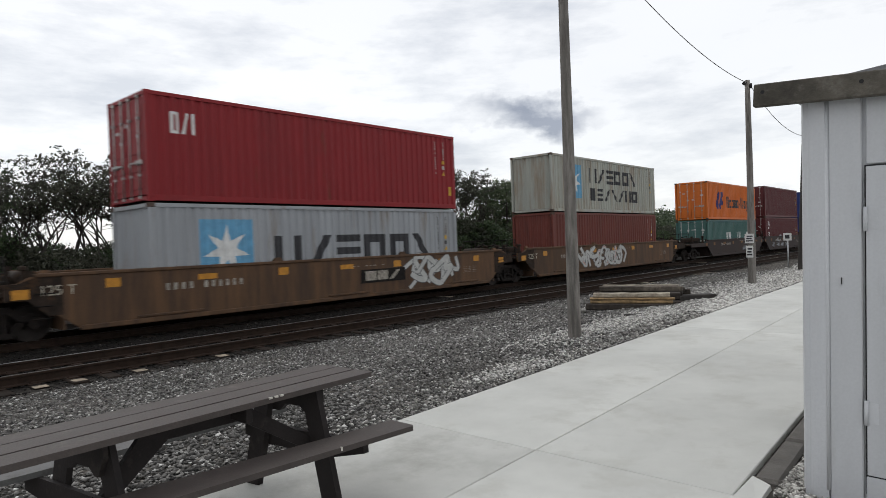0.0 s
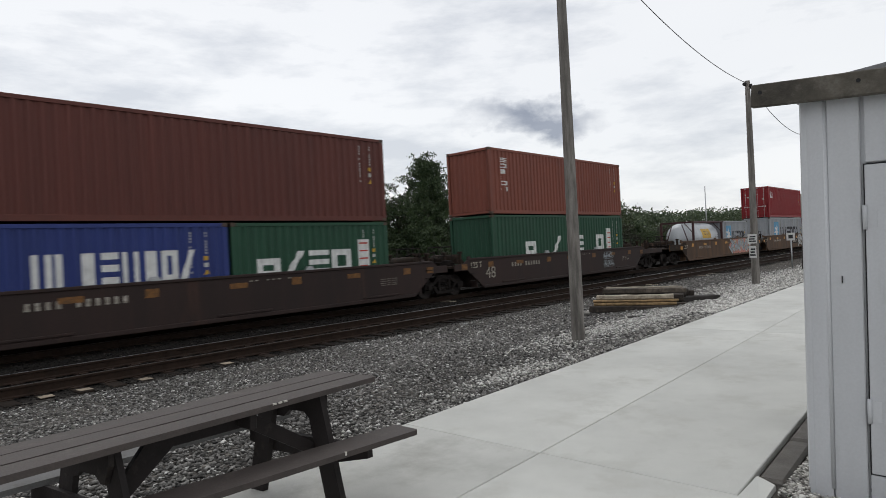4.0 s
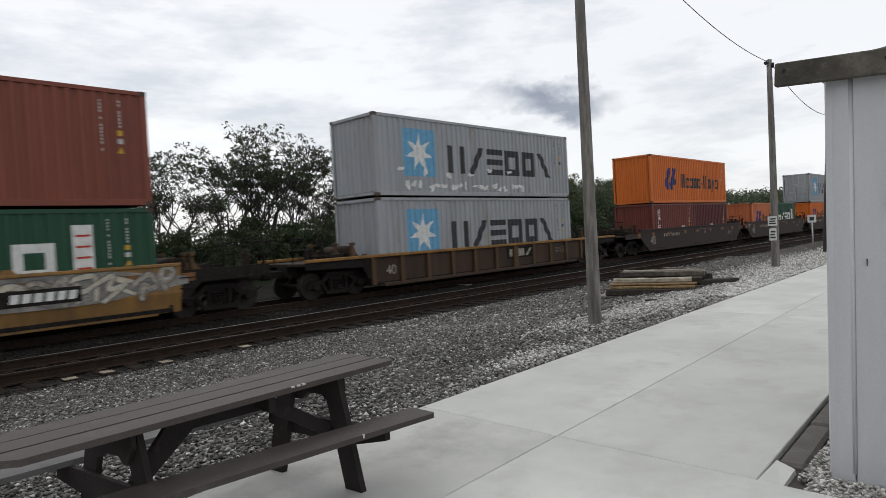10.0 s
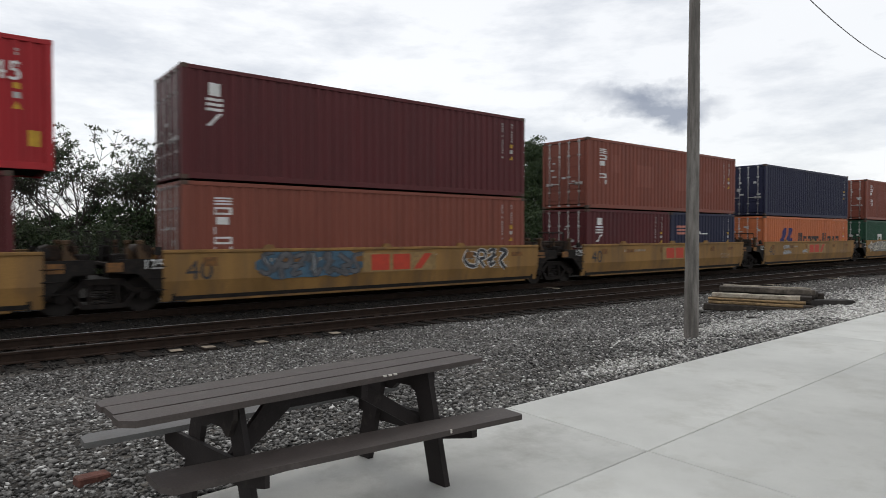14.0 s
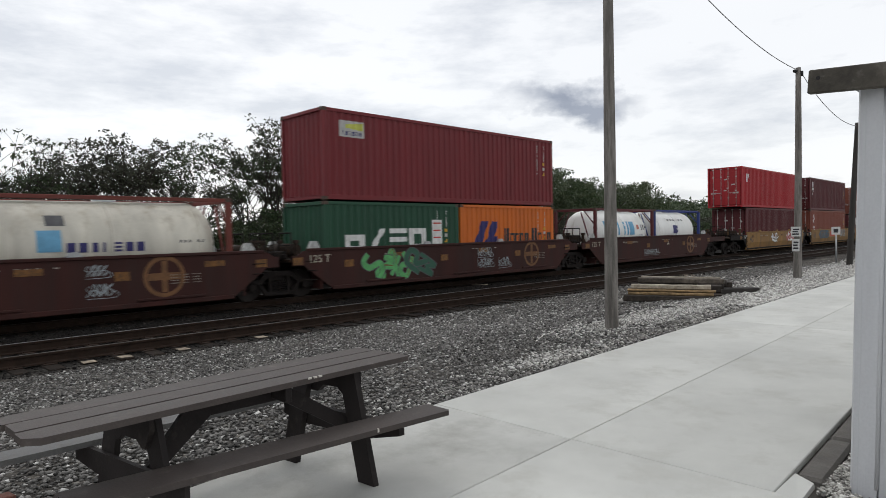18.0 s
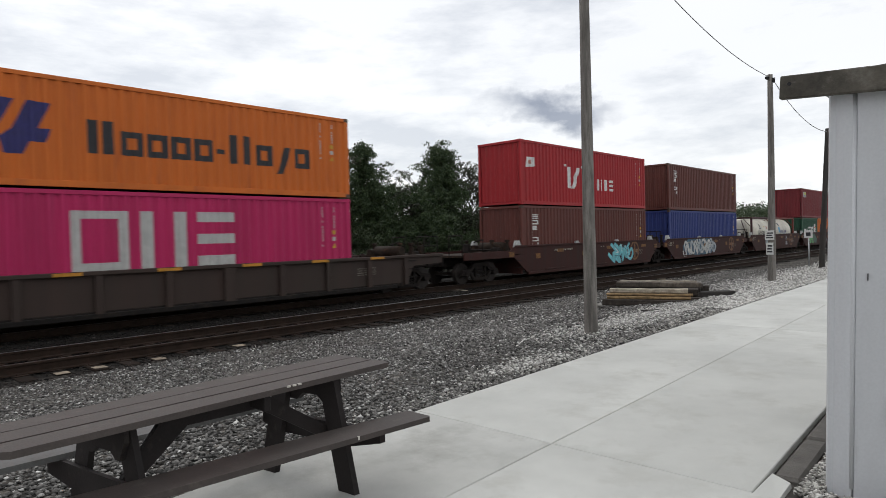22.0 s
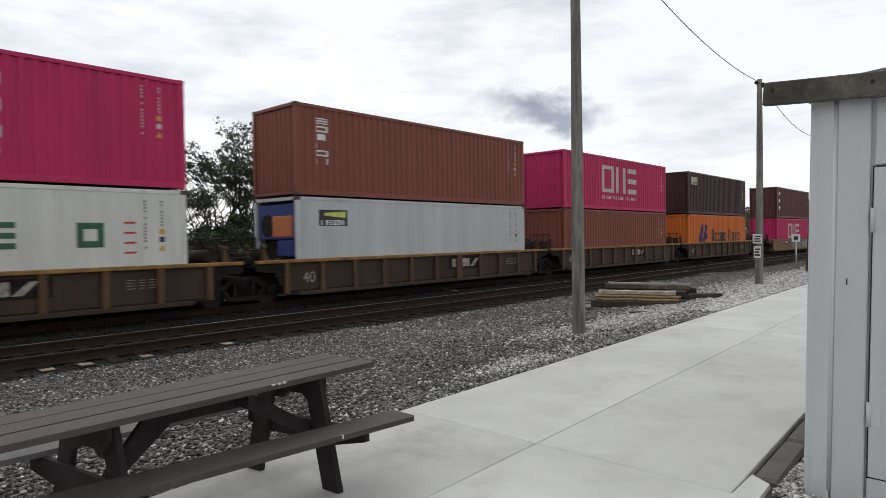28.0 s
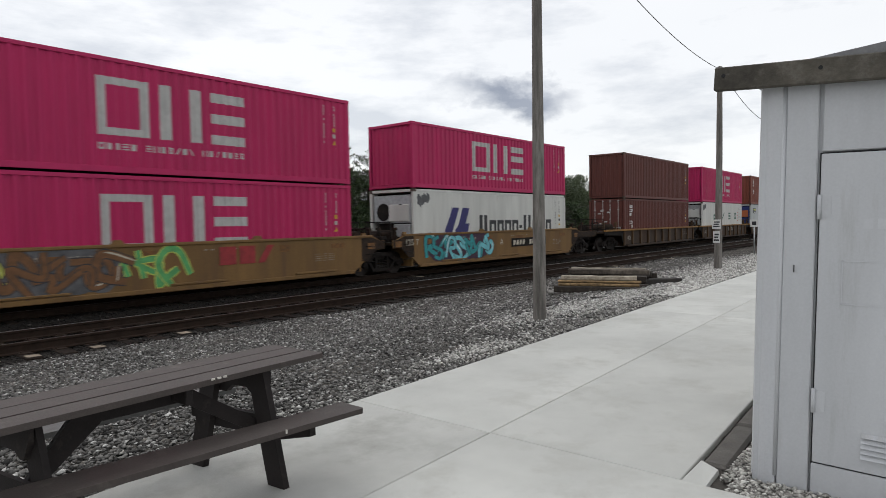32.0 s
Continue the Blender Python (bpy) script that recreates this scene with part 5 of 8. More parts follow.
def truck(parent, x):
    """A two-axle bogie; its wheelsets turn."""
    def frame_(g):
        # a cast frame with open windows: top beam, pedestals, columns and spring seat
        g.prism([(-1.16, 0.36), (-1.10, 0.56), (-0.66, 0.62), (-0.42, 0.84), (0.42, 0.84), (0.66, 0.62), (1.10, 0.56), (1.16, 0.36), (0.98, 0.36), (0.92, 0.46), (0.60, 0.50), (0.34, 0.70), (-0.34, 0.70), (-0.60, 0.50), (-0.92, 0.46), (-0.98, 0.36)], -0.065, 0.065)
        g.prism([(-0.70, 0.48), (-0.46, 0.14), (0.46, 0.14), (0.70, 0.48), (0.58, 0.48), (0.40, 0.25), (-0.40, 0.25), (-0.58, 0.48)], -0.06, 0.06)
        for s in (-1, 1):
            g.box(min(s * 0.25, s * 0.34), max(s * 0.25, s * 0.34), -0.06, 0.06, 0.25, 0.70)
            g.tube((s * 0.88, 0.11, WHEEL_R), (s * 0.88, -0.115, WHEEL_R), 0.12, n=10)

    def spring(g):
        for k in range(5):
            g.tube((0, 0, 0.26 + 0.06 * k), (0, 0, 0.295 + 0.06 * k), 0.075, n=10)

    def bolster(g):
        g.box(-0.22, 0.22, -1.0, 1.0, 0.55, 0.82, 0.03)

    def wheelset(g):
        for s in (-1, 1):
            g.tube((0, s * 0.69, 0), (0, s * 0.82, 0), WHEEL_R, n=24)
            g.tube((0, s * 0.66, 0), (0, s * 0.69, 0), WHEEL_R + 0.03, n=24)
            g.tube((0, s * 0.82, 0), (0, s * 0.86, 0), 0.14, n=10)
            g.box(-0.05, 0.05, s * 0.84 - 0.02, s * 0.84 + 0.02, 0.16, 0.24)
        g.tube((0, -0.7, 0), (0, 0.7, 0), 0.08, n=8)

    t = part("truck", cached(("bolster",), M_truck, bolster, "truck"), None, parent, "dark cast-steel bogie", pose(x, 0, 0))
    for turn, yy in ((0, -1.015), (180, 1.015)):
        part("side_frame", cached(("truck",), M_truck, frame_, "side_frame"), None, t, "", pose(0, yy, 0, 0, 0, turn))
        if turn == 0:
            for k in (-0.15, 0.0, 0.15):
                part("spring", cached(("spring",), M_truck, spring, "spring"), None, t, "coil spring", pose(k, yy, 0))
    for s in (-1, 1):
        w = part("wheelset", cached(("wheelset",), M_wheel, wheelset, "wheelset"), None, t, "worn steel wheels on an axle", pose(s * 0.88, 0, WHEEL_R))
        WHEELS[s].append(w)
    return t


STYLE = {
    # body, ends, top edge, ribs, figure, load limit, mark
    "tan": ("tan", "tan", 1.50, False),
    "dark": ("dark", "dark", 1.39, False),
    "yellow": ("yellow", None, 1.44, False),
    "ochre": ("ochre", "ochre", 1.22, False),
    "amber": ("ochre", "ochre", 1.43, False),
    "rib": ("rib", "rib", 1.20, True),
    "maroon": ("maroon", "maroon", 1.42, False),
    "fifty": ("fifty", "fifty", 1.22, True),
}


def well_car(label, style, well, rear, front, m, own_front, own_rear, spray=(), figure="", load="", emblem=False, brand=0, seed=0):
    """A well car. well: length of its well; rear, front: distance from its middle to the coupling at each end;
    own_front / own_rear: whether it stands on its own truck there; shared trucks belong to the car behind the joint's front."""
    body, ends, zt, ribs = STYLE[style]
    rnd = random.Random(seed)
    car = thing("well_car", label, "railway car", m, "well cars of the train")
    mb = CAR[body]
    me_ = CAR[ends] if ends else M_under
    hw = well / 2
    he_f, he_r = front - (0.62 if own_front else 0.22), rear - (0.62 if own_rear else 0.22)
    zb = 0.24
    # the side plates
    if style == "yellow":
        pts = [(-hw - 0.30, zb + 0.20), (-hw - 0.18, zb), (hw + 0.18, zb), (hw + 0.30, zb + 0.20), (hw + 0.30, zt), (-hw - 0.30, zt)]
    elif ribs:
        pts = [(-hw - 0.25, zb + 0.1), (hw + 0.25, zb + 0.1), (hw + 0.25, zt), (-hw - 0.25, zt)]
    else:
        pts = [(-he_r, 0.98), (-hw - 0.70, 0.98), (-hw + 0.30, zb), (hw - 0.30, zb), (hw + 0.70, 0.98), (he_f, 0.98), (he_f, zt - 0.14), (hw + 0.95, zt - 0.14), (hw + 0.70, zt), (-hw - 0.70, zt), (-hw - 0.95, zt - 0.14), (-he_r, zt - 0.14)]
    for s in (-1, 1):
        g = Geo()
        y0 = s * 1.44 if not ribs else s * 1.36
        if style == "yellow":
            g.prism_x([(y0, zt), (y0, 0.74), (y0 - s * 0.13, zb), (y0 - s * 0.18, zb), (y0 - s * 0.06, 0.74), (y0 - s * 0.06, zt)], -hw - 0.30, hw + 0.30)
        else:
            g.prism(pts, y0, y0 - s * 0.05)
        part("side_plate", g, mb, car)
        g = Geo()
        if ribs:
            g.box(-he_r, he_f, min(s * 1.47, s * 1.30), max(s * 1.47, s * 1.30), zt, zt + 0.10, 0.015)
            part("top_chord", g, M_chord if style == "rib" else mb, car, "yellow top chord" if style == "rib" else "")
        else:
            e = 0.30 if style == "yellow" else 0.60
            g.box(-hw - e, hw + e, min(s * 1.475, s * 1.36), max(s * 1.475, s * 1.36), zt - 0.015, zt + 0.07, 0.015)
            part("top_chord", g, mb, car)
        g = Geo()
        ob_, ib_ = (1.34, 1.22) if style == "yellow" else (1.47, 1.33)
        g.box(-hw + 0.3, hw - 0.3, min(s * ob_, s * ib_), max(s * ob_, s * ib_), zb - 0.05, zb + 0.07, 0.015)
        part("bottom_chord", g, mb if style != "fifty" else M_under, car)
        if ribs:
            n = 10
            for k in range(n + 1):
                x = -hw - 0.15 + k * (2 * hw + 0.3) / n
                w = 0.09 if k != 6 else 0.16
                key = ("rib", round(w, 2), s, round(zt, 2))

                def rib(g, w=w, s=s):
                    g.box(-w, w, min(s * 1.46, s * 1.37), max(s * 1.46, s * 1.37), zb + 0.04, zt + 0.01, 0.012)
                part("side_post", cached(key, M_post if style == "rib" else mb, rib, "side_post"), None, car, "", pose(x, 0, 0))
        elif s == -1 and style != "yellow":
            # long pressed steps and hinge pockets on the visible plate
            for k in range(3):
                x = -hw + 1.6 + k * (2 * hw - 4.4) / 2
                g = Geo()
                g.box(x, x + 1.7, -1.485, -1.44, 0.34, 0.40, 0.01)
                part("side_step", g, mb, car)
    g = Geo()
    g.box(-hw, hw, -1.36, 1.36, zb + 0.02, zb + 0.12)
    part("well_floor", g, M_under, car)
    for s, he in ((-1, he_r), (1, he_f)):
        g = Geo()
        g.box(min(s * hw, s * (hw + 0.08)), max(s * hw, s * (hw + 0.08)), -1.36, 1.36, zb, 1.18)
        part("bulkhead", g, me_, car)
        g = Geo()
        a, b = sorted((s * (hw + 0.08), s * he))
        g.box(a, b, -1.30, 1.30, 1.08, 1.18, 0.015)
        part("end_platform", g, M_platform, car, "steel end platform over the bogie")
        g = Geo()
        g.box(a, b, -0.30, 0.30, 0.72, 1.16, 0.02)
        part("centre_sill", g, M_under, car)
        if style == "yellow" or ribs:
            g = Geo()
            q = [(s * (hw + 0.31), 0.40), (s * (hw + 0.85), 0.95), (s * he, 0.98), (s * he, 1.30), (s * (hw + 0.31), 1.30)]
            if ribs:
                q = [(s * (hw + 0.26), 0.35), (s * (hw + 0.55), 0.92), (s * he, 0.98), (s * he, zt), (s * (hw + 0.26), zt)]
            for y0 in (-1.40, 1.33):
                g = Geo()
                g.prism(q, y0, y0 + 0.07)
                part("end_plate", g, M_under if style == "yellow" or style == "rib" else mb, car, "black end plate")
        if style in ("tan", "ochre", "amber"):
            g = Geo()
            g.prism([(s * (hw + 0.78), 0.985), (s * (he - 0.01), 0.985), (s * (he - 0.01), zt - 0.145), (s * (hw + 0.96), zt - 0.145), (s * (hw + 0.60), zt - 0.02), (s * (hw + 0.05), zt - 0.02), (s * (hw + 0.05), 0.60), (s * (hw + 0.35), 0.60)], -1.446, -1.441)
            part("end_plate", g, M_platform, car, "dark rusty end plate")
        # handrails, ladder, brake gear
        def rail_(g):
            g.tube((0, -0.35, 0), (0, -0.35, 0.78), 0.022, n=6).tube((0, 0.35, 0), (0, 0.35, 0.78), 0.022, n=6)
            g.tube((0, -0.36, 0.78), (0, 0.36, 0.78), 0.022, n=6).tube((0, -0.35, 0.42), (0, 0.35, 0.42), 0.018, n=6)
        for yy in (-0.9, 0.9):
            part("handrail", cached(("handrail",), M_under, rail_, "handrail"), None, car, "thin black handrail", pose(s * (he - 0.08), yy, 1.18))
        xl = s * (hw + 0.45)
        for k in range(3):
            part("rung", cached(("rung",), M_under, lambda g: g.tube((-0.2, 0, 0), (0.2, 0, 0), 0.014, n=5), "rung"), None, car, "", pose(xl, -1.46, 0.55 + 0.28 * k))
        g = Geo()
        xb = s * (hw + 0.55)
        g.tube((xb, -0.75, 1.44), (xb, 0.55, 1.44), 0.20, n=14)
        g.tube((xb, -0.79, 1.44), (xb, -0.75, 1.44), 0.15, n=14)
        for yy in (-0.45, 0.25):
            g.box(xb - 0.16, xb + 0.16, yy - 0.03, yy + 0.03, 1.17, 1.34)
        g.box(xb - 0.14, xb + 0.14, 0.80, 1.05, 1.18, 1.52, 0.03)
        part("air_reservoir", g, M_platform, car, "rusty brake air reservoir on its saddles")
        for yy in (-1.29, 1.15):
            if style == "maroon":
                part("guide", cached(("pale_guide",), M_sign_pale, lambda g: g.prism([(-0.20, 0), (0.20, 0), (0.16, 0.16), (0.08, 0.30), (-0.08, 0.30), (-0.16, 0.16)], -0.03, 0.13), "guide"), None, car, "pale container guide casting", pose(s * (hw + 0.22), yy, zt - 0.02))
            else:
                part("guide", cached(("guide",), me_, lambda g: g.prism_x([(0, 0), (0.14, 0), (0.10, 0.2), (0.04, 0.2)], -0.09, 0.09), "guide"), None, car, "container guide", pose(s * (hw + 0.35), yy, zt - 0.06))
        # bundle of hoses, valves and rods between the platform's uprights
        def gear(g):
            g.box(-0.16, 0.16, -0.95, -0.62, 1.18, 1.42, 0.03)
            g.box(-0.10, 0.10, 0.70, 1.02, 1.18, 1.60, 0.03)
            g.tube((0.0, -1.15, 1.30), (0.0, 1.15, 1.34), 0.035, n=8)
            g.tube((0.12, -1.10, 1.22), (0.12, 1.10, 1.22), 0.022, n=6)
            g.tube((-0.10, -0.15, 1.18), (-0.10, -0.15, 1.78), 0.03, n=6)
            g.tube((-0.10, -0.15, 1.78), (-0.10, 0.35, 1.66), 0.03, n=6)
        part("brake_gear", cached(("gear",), M_truck, gear, "brake_gear"), None, car, "dark valves and rods on the end platform", pose(s * (hw + 1.15), 0, 0))
        def bracket(g):
            g.prism_x([(-0.09, 0.0), (0.09, 0.0), (0.05, 0.50), (-0.05, 0.50)], -0.035, 0.035)
            g.box(-0.07, 0.07, -0.09, 0.09, 0.48, 0.58, 0.015)
            g.prism([(0.035, 0.0), (0.30, 0.0), (0.30, 0.05), (0.035, 0.36)], -0.02, 0.02)
        for yy in (-1.10, -0.35, 1.10):
            part("bracket", cached(("bracket",), M_post if style in ("rib", "yellow") else M_platform, bracket, "bracket"), None, car, "upright steel bracket", pose(s * (hw + 0.75 + 0.12 * (yy > -0.5)), yy, 1.17))

        def hose(g):
            p = [(0.0, 0.0), (0.12, -0.20), (0.30, -0.30), (0.46, -0.22)]
            for (xa, za), (xc, zc) in zip(p, p[1:]):
                g.tube((xa, 0, za), (xc, 0, zc), 0.022, n=6)
        part("air_hose", cached(("hose",), M_under, hose, "air_hose"), None, car, "", pose(s * (he - 0.15), -0.32, 0.80, 0, 0, 0 if s > 0 else 180))
        if s > 0:
            def brake(g):
                n = 18
                for i in range(n):
                    a, c = 2 * math.pi * i / n, 2 * math.pi * (i + 1) / n
                    g.tube((0, 0.24 * math.cos(a), 0.24 * math.sin(a)), (0, 0.24 * math.cos(c), 0.24 * math.sin(c)), 0.016, n=5, cap=False)
                for i in range(3):
                    a = 2.1 * i
                    g.tube((0, 0, 0), (0, 0.24 * math.cos(a), 0.24 * math.sin(a)), 0.014, n=5, cap=False)
                g.box(0.0, 0.14, -0.10, 0.10, -0.30, 0.12, 0.02)
            part("brake_wheel", cached(("brake",), M_platform, brake, "brake_wheel"), None, car, "hand brake wheel and its gear box", pose(s * (he - 0.35), -0.55, 1.50))
        own = own_rear if s < 0 else own_front
        joint = rear if s < 0 else front
        if own:
            truck(car, s * (joint - 2.05))
            g = Geo()
            ja, jb = sorted((s * (he - 0.2), s * (joint + 0.05)))
            g.box(ja, jb, -0.10, 0.10, 0.78, 0.98, 0.03)
            g.box(*sorted((s * (joint - 0.16), s * (joint + 0.06))), -0.16, 0.16, 0.72, 1.02, 0.05)
            part("coupler", g, M_truck, car, "rusty knuckle coupler")
        elif s > 0:
            truck(car, joint)
    # low guide castings along the top edge
    if not ribs:
        for k, x in enumerate((-0.62 * hw, -0.02 * hw, 0.45 * hw) if style == "yellow" else (-0.30 * hw, 0.34 * hw)):
            part("guide", cached(("low_guide",), mb if style in ("yellow", "ochre", "amber", "tan") else M_steel, lambda g: g.prism([(-0.17, 0.0), (0.17, 0.0), (0.08, 0.11), (-0.08, 0.11)], -0.05, 0.05), "guide"), None, car, "container guide casting", pose(x, -1.415, zt + 0.065))
    # reflectors
    n = 6 if well < 13 else 7
    if style == "fifty":
        strip = cached(("chord_refl",), M_reflect, lambda g: g.box(-0.30, 0.30, -0.004, 0.004, -0.04, 0.04), "reflector")
        for k in range(7):
            part("reflector", strip, None, car, "", pose(-hw + 1.2 + k * (2 * hw - 2.4) / 6, -1.476, zt + 0.05))
    rm_ = M_reflectold if style in ("dark", "rib", "fifty", "maroon", "ochre", "amber", "yellow") else M_reflect
    refl = cached(("refl",), rm_, lambda g: g.box(-0.27, 0.27, -0.004, 0.004, -0.075, 0.075), "reflector")
    small = cached(("refl2",), rm_, lambda g: g.box(-0.17, 0.17, -0.004, 0.004, -0.11, 0.11), "reflector")
    yd = -1.448 if not ribs else -1.376
    if not ribs:
        for k in range(n):
            x = -hw - 0.2 + (k + 0.5) * (2 * hw + 0.4) / n + rnd.uniform(-0.2, 0.2)
            part("reflector", refl if k % 2 else small, None, car, "", pose(x, yd, zt - 0.24 - 0.2 * (k % 2 == 0) * (style == "maroon")))
        for s, he in ((-1, he_r), (1, he_f)):
            part("reflector", small, None, car, "", pose(s * (hw + (0.52 if s > 0 else 1.35 if style == "yellow" else 0.90)), yd if style != "yellow" else -1.404, 1.12))
    yl = yd - 0.002
    # stencilled lines of small print
    P = []
    for k in range(4):
        P += marks("sss ss sss", hw - 2.0, hw - 1.2, 1.02 + 0.07 * k - 0.3, 1.045 + 0.07 * k - 0.3, 0.3)
    P += marks("ssss ssssss", -hw + 2.3, -hw + 4.6, 0.97, 1.15, 0.30) if style in ("tan", "dark") else marks("ssss ssssss", -hw + 2.4, -hw + 4.0, 1.16, 1.25, 0.30) if not ribs else []
    P += marks("ss sss s", 0.4, 1.9, 1.24, 1.27, 0.3) if not ribs else []
    part("stencil", decal(P, yd, None, 0.003), INK["worn"], car, "rows of small stencilled print")["kind"] = "stuff"
    if figure:
        lettering(figure, -hw + (0.22 if style == "yellow" else 0.45), 0.76 if style == "yellow" else 0.58, 0.34 if ribs else 0.50, yl, "black" if style == "yellow" else "worn", car, "painted length figure")
    if load:
        lettering(load, -hw - 0.75 if style == "yellow" else -hw - 0.55, 1.06, 0.24, -1.406 if style == "yellow" else yl, "white" if style == "yellow" else "cream", car, "painted load figure")
    if emblem:
        cx, cz, r = hw - 2.15, 0.92, 0.52
        ring = [(cx + r * math.cos(a), cz + r * math.sin(a)) for a in [2 * math.pi * i / 28 for i in range(28)]]
        inner = [(cx + 0.42 * math.cos(a), cz + 0.42 * math.sin(a)) for a in [2 * math.pi * i / 28 for i in range(28)]]
        part("emblem", decal([ring, inner], yd, None, 0.003), INK["gold"], car, "faded round emblem")
        part("emblem_cross", decal([rect(cx - 0.07, cx + 0.07, cz - 0.40, cz + 0.40), rect(cx - 0.40, cx - 0.07, cz - 0.09, cz + 0.09), rect(cx + 0.07, cx + 0.40, cz - 0.09, cz + 0.09)], yd, None, 0.003), INK["gold"], car, "faded cross in the emblem")
    def panel(x0, x1, z0, z1, ground, label):
        part("brand_ground", decal([rect(x0, x1, z0, z1)], yd if not ribs else -1.36, None, 0.0105), ground, car, label)

    def block(poly, ink, label):
        part("brand_mark", decal([poly], yd if not ribs else -1.36, None, 0.0135), INK[ink], car, label)

    if brand == 1:
        panel(-1.0, 1.75, 0.76, 1.34, INK["sand"], "paler yellow panel")
        for q in (rect(-0.70, -0.05, 0.81, 1.29), rect(0.08, 0.73, 0.81, 1.29), [(0.86, 0.81), (1.16, 0.81), (1.58, 1.29), (1.28, 1.29)]):
            block(q, "red", "plain red block")
    elif brand == 2:
        panel(0.75, 2.85, 0.66, 1.12, M_under, "dark worn panel")
        for q in (rect(0.95, 1.45, 0.74, 1.06), rect(1.5, 2.0, 0.74, 1.06), [(2.05, 0.74), (2.25, 0.74), (2.6, 1.06), (2.4, 1.06)]):
            block(q, "worn", "plain worn cream block")
    elif brand in (3, 4, 6):
        # a dark panel with two groups of plain bars where the car's number stands
        x0, x1, z0, z1, ink = {3: (1.40, 4.25, 0.78, 1.14, "white"), 4: (-5.49, -3.33, 0.82, 1.10, "cream"), 6: (0.41, 3.59, 0.72, 1.12, "cream")}[brand]
        panel(x0, x1, z0, z1, M_under, "dark number panel")
        w = x1 - x0
        lean = 0.10 * (z1 - z0)
        for k in (0.05, 0.135, 0.22, 0.305, 0.50, 0.58, 0.66, 0.74, 0.82, 0.90):
            a, b, c, d = x0 + k * w, x0 + (k + 0.058) * w, z0 + 0.22 * (z1 - z0), z1 - 0.22 * (z1 - z0)
            block([(a, c), (b, c), (b + lean, d), (a + lean, d)], ink, "plain number bar")
    elif brand == 5:
        for q in (rect(0.87, 1.40, 0.80, 1.32), rect(1.50, 2.03, 0.80, 1.32), [(2.12, 0.80), (2.36, 0.80), (2.70, 1.32), (2.46, 1.32)]):
            block(q, "crimson", "plain dark red block")
    # spray paint: middle, width, inks (fill, outline, accents) and sometimes a ground; one or two inks with pale first are thin tags
    for cx, w, inks, *ground in spray:
        r2 = random.Random(seed * 7 + int(cx * 10) + 3)
        ys = yd - 0.004
        lo, hi = (0.70 if style == "yellow" else zb + 0.12), zt - 0.03
        if inks[0] == "pale" and len(inks) <= 2:
            n = max(1, round(w / 1.5))
            for k in range(n):
                xa = cx - w / 2 + k * w / n
                for j in range(r2.choice((1, 2))):
                    za = lo + (hi - lo) * (0.12 + 0.45 * j + r2.uniform(0, 0.08))
                    part("spray_paint", stroke(tag_line(r2, xa + 0.05, xa + w / n * r2.uniform(0.6, 0.85), za, za + (hi - lo) * r2.uniform(0.24, 0.34)), 0.026, ys - 0.0006 * (2 * k + j)), INK["pale"], car, "thin scrawl of pale spray paint")
            continue
        spray_piece(car, r2, yd, lo, hi, cx, w, inks, ground)
    return car


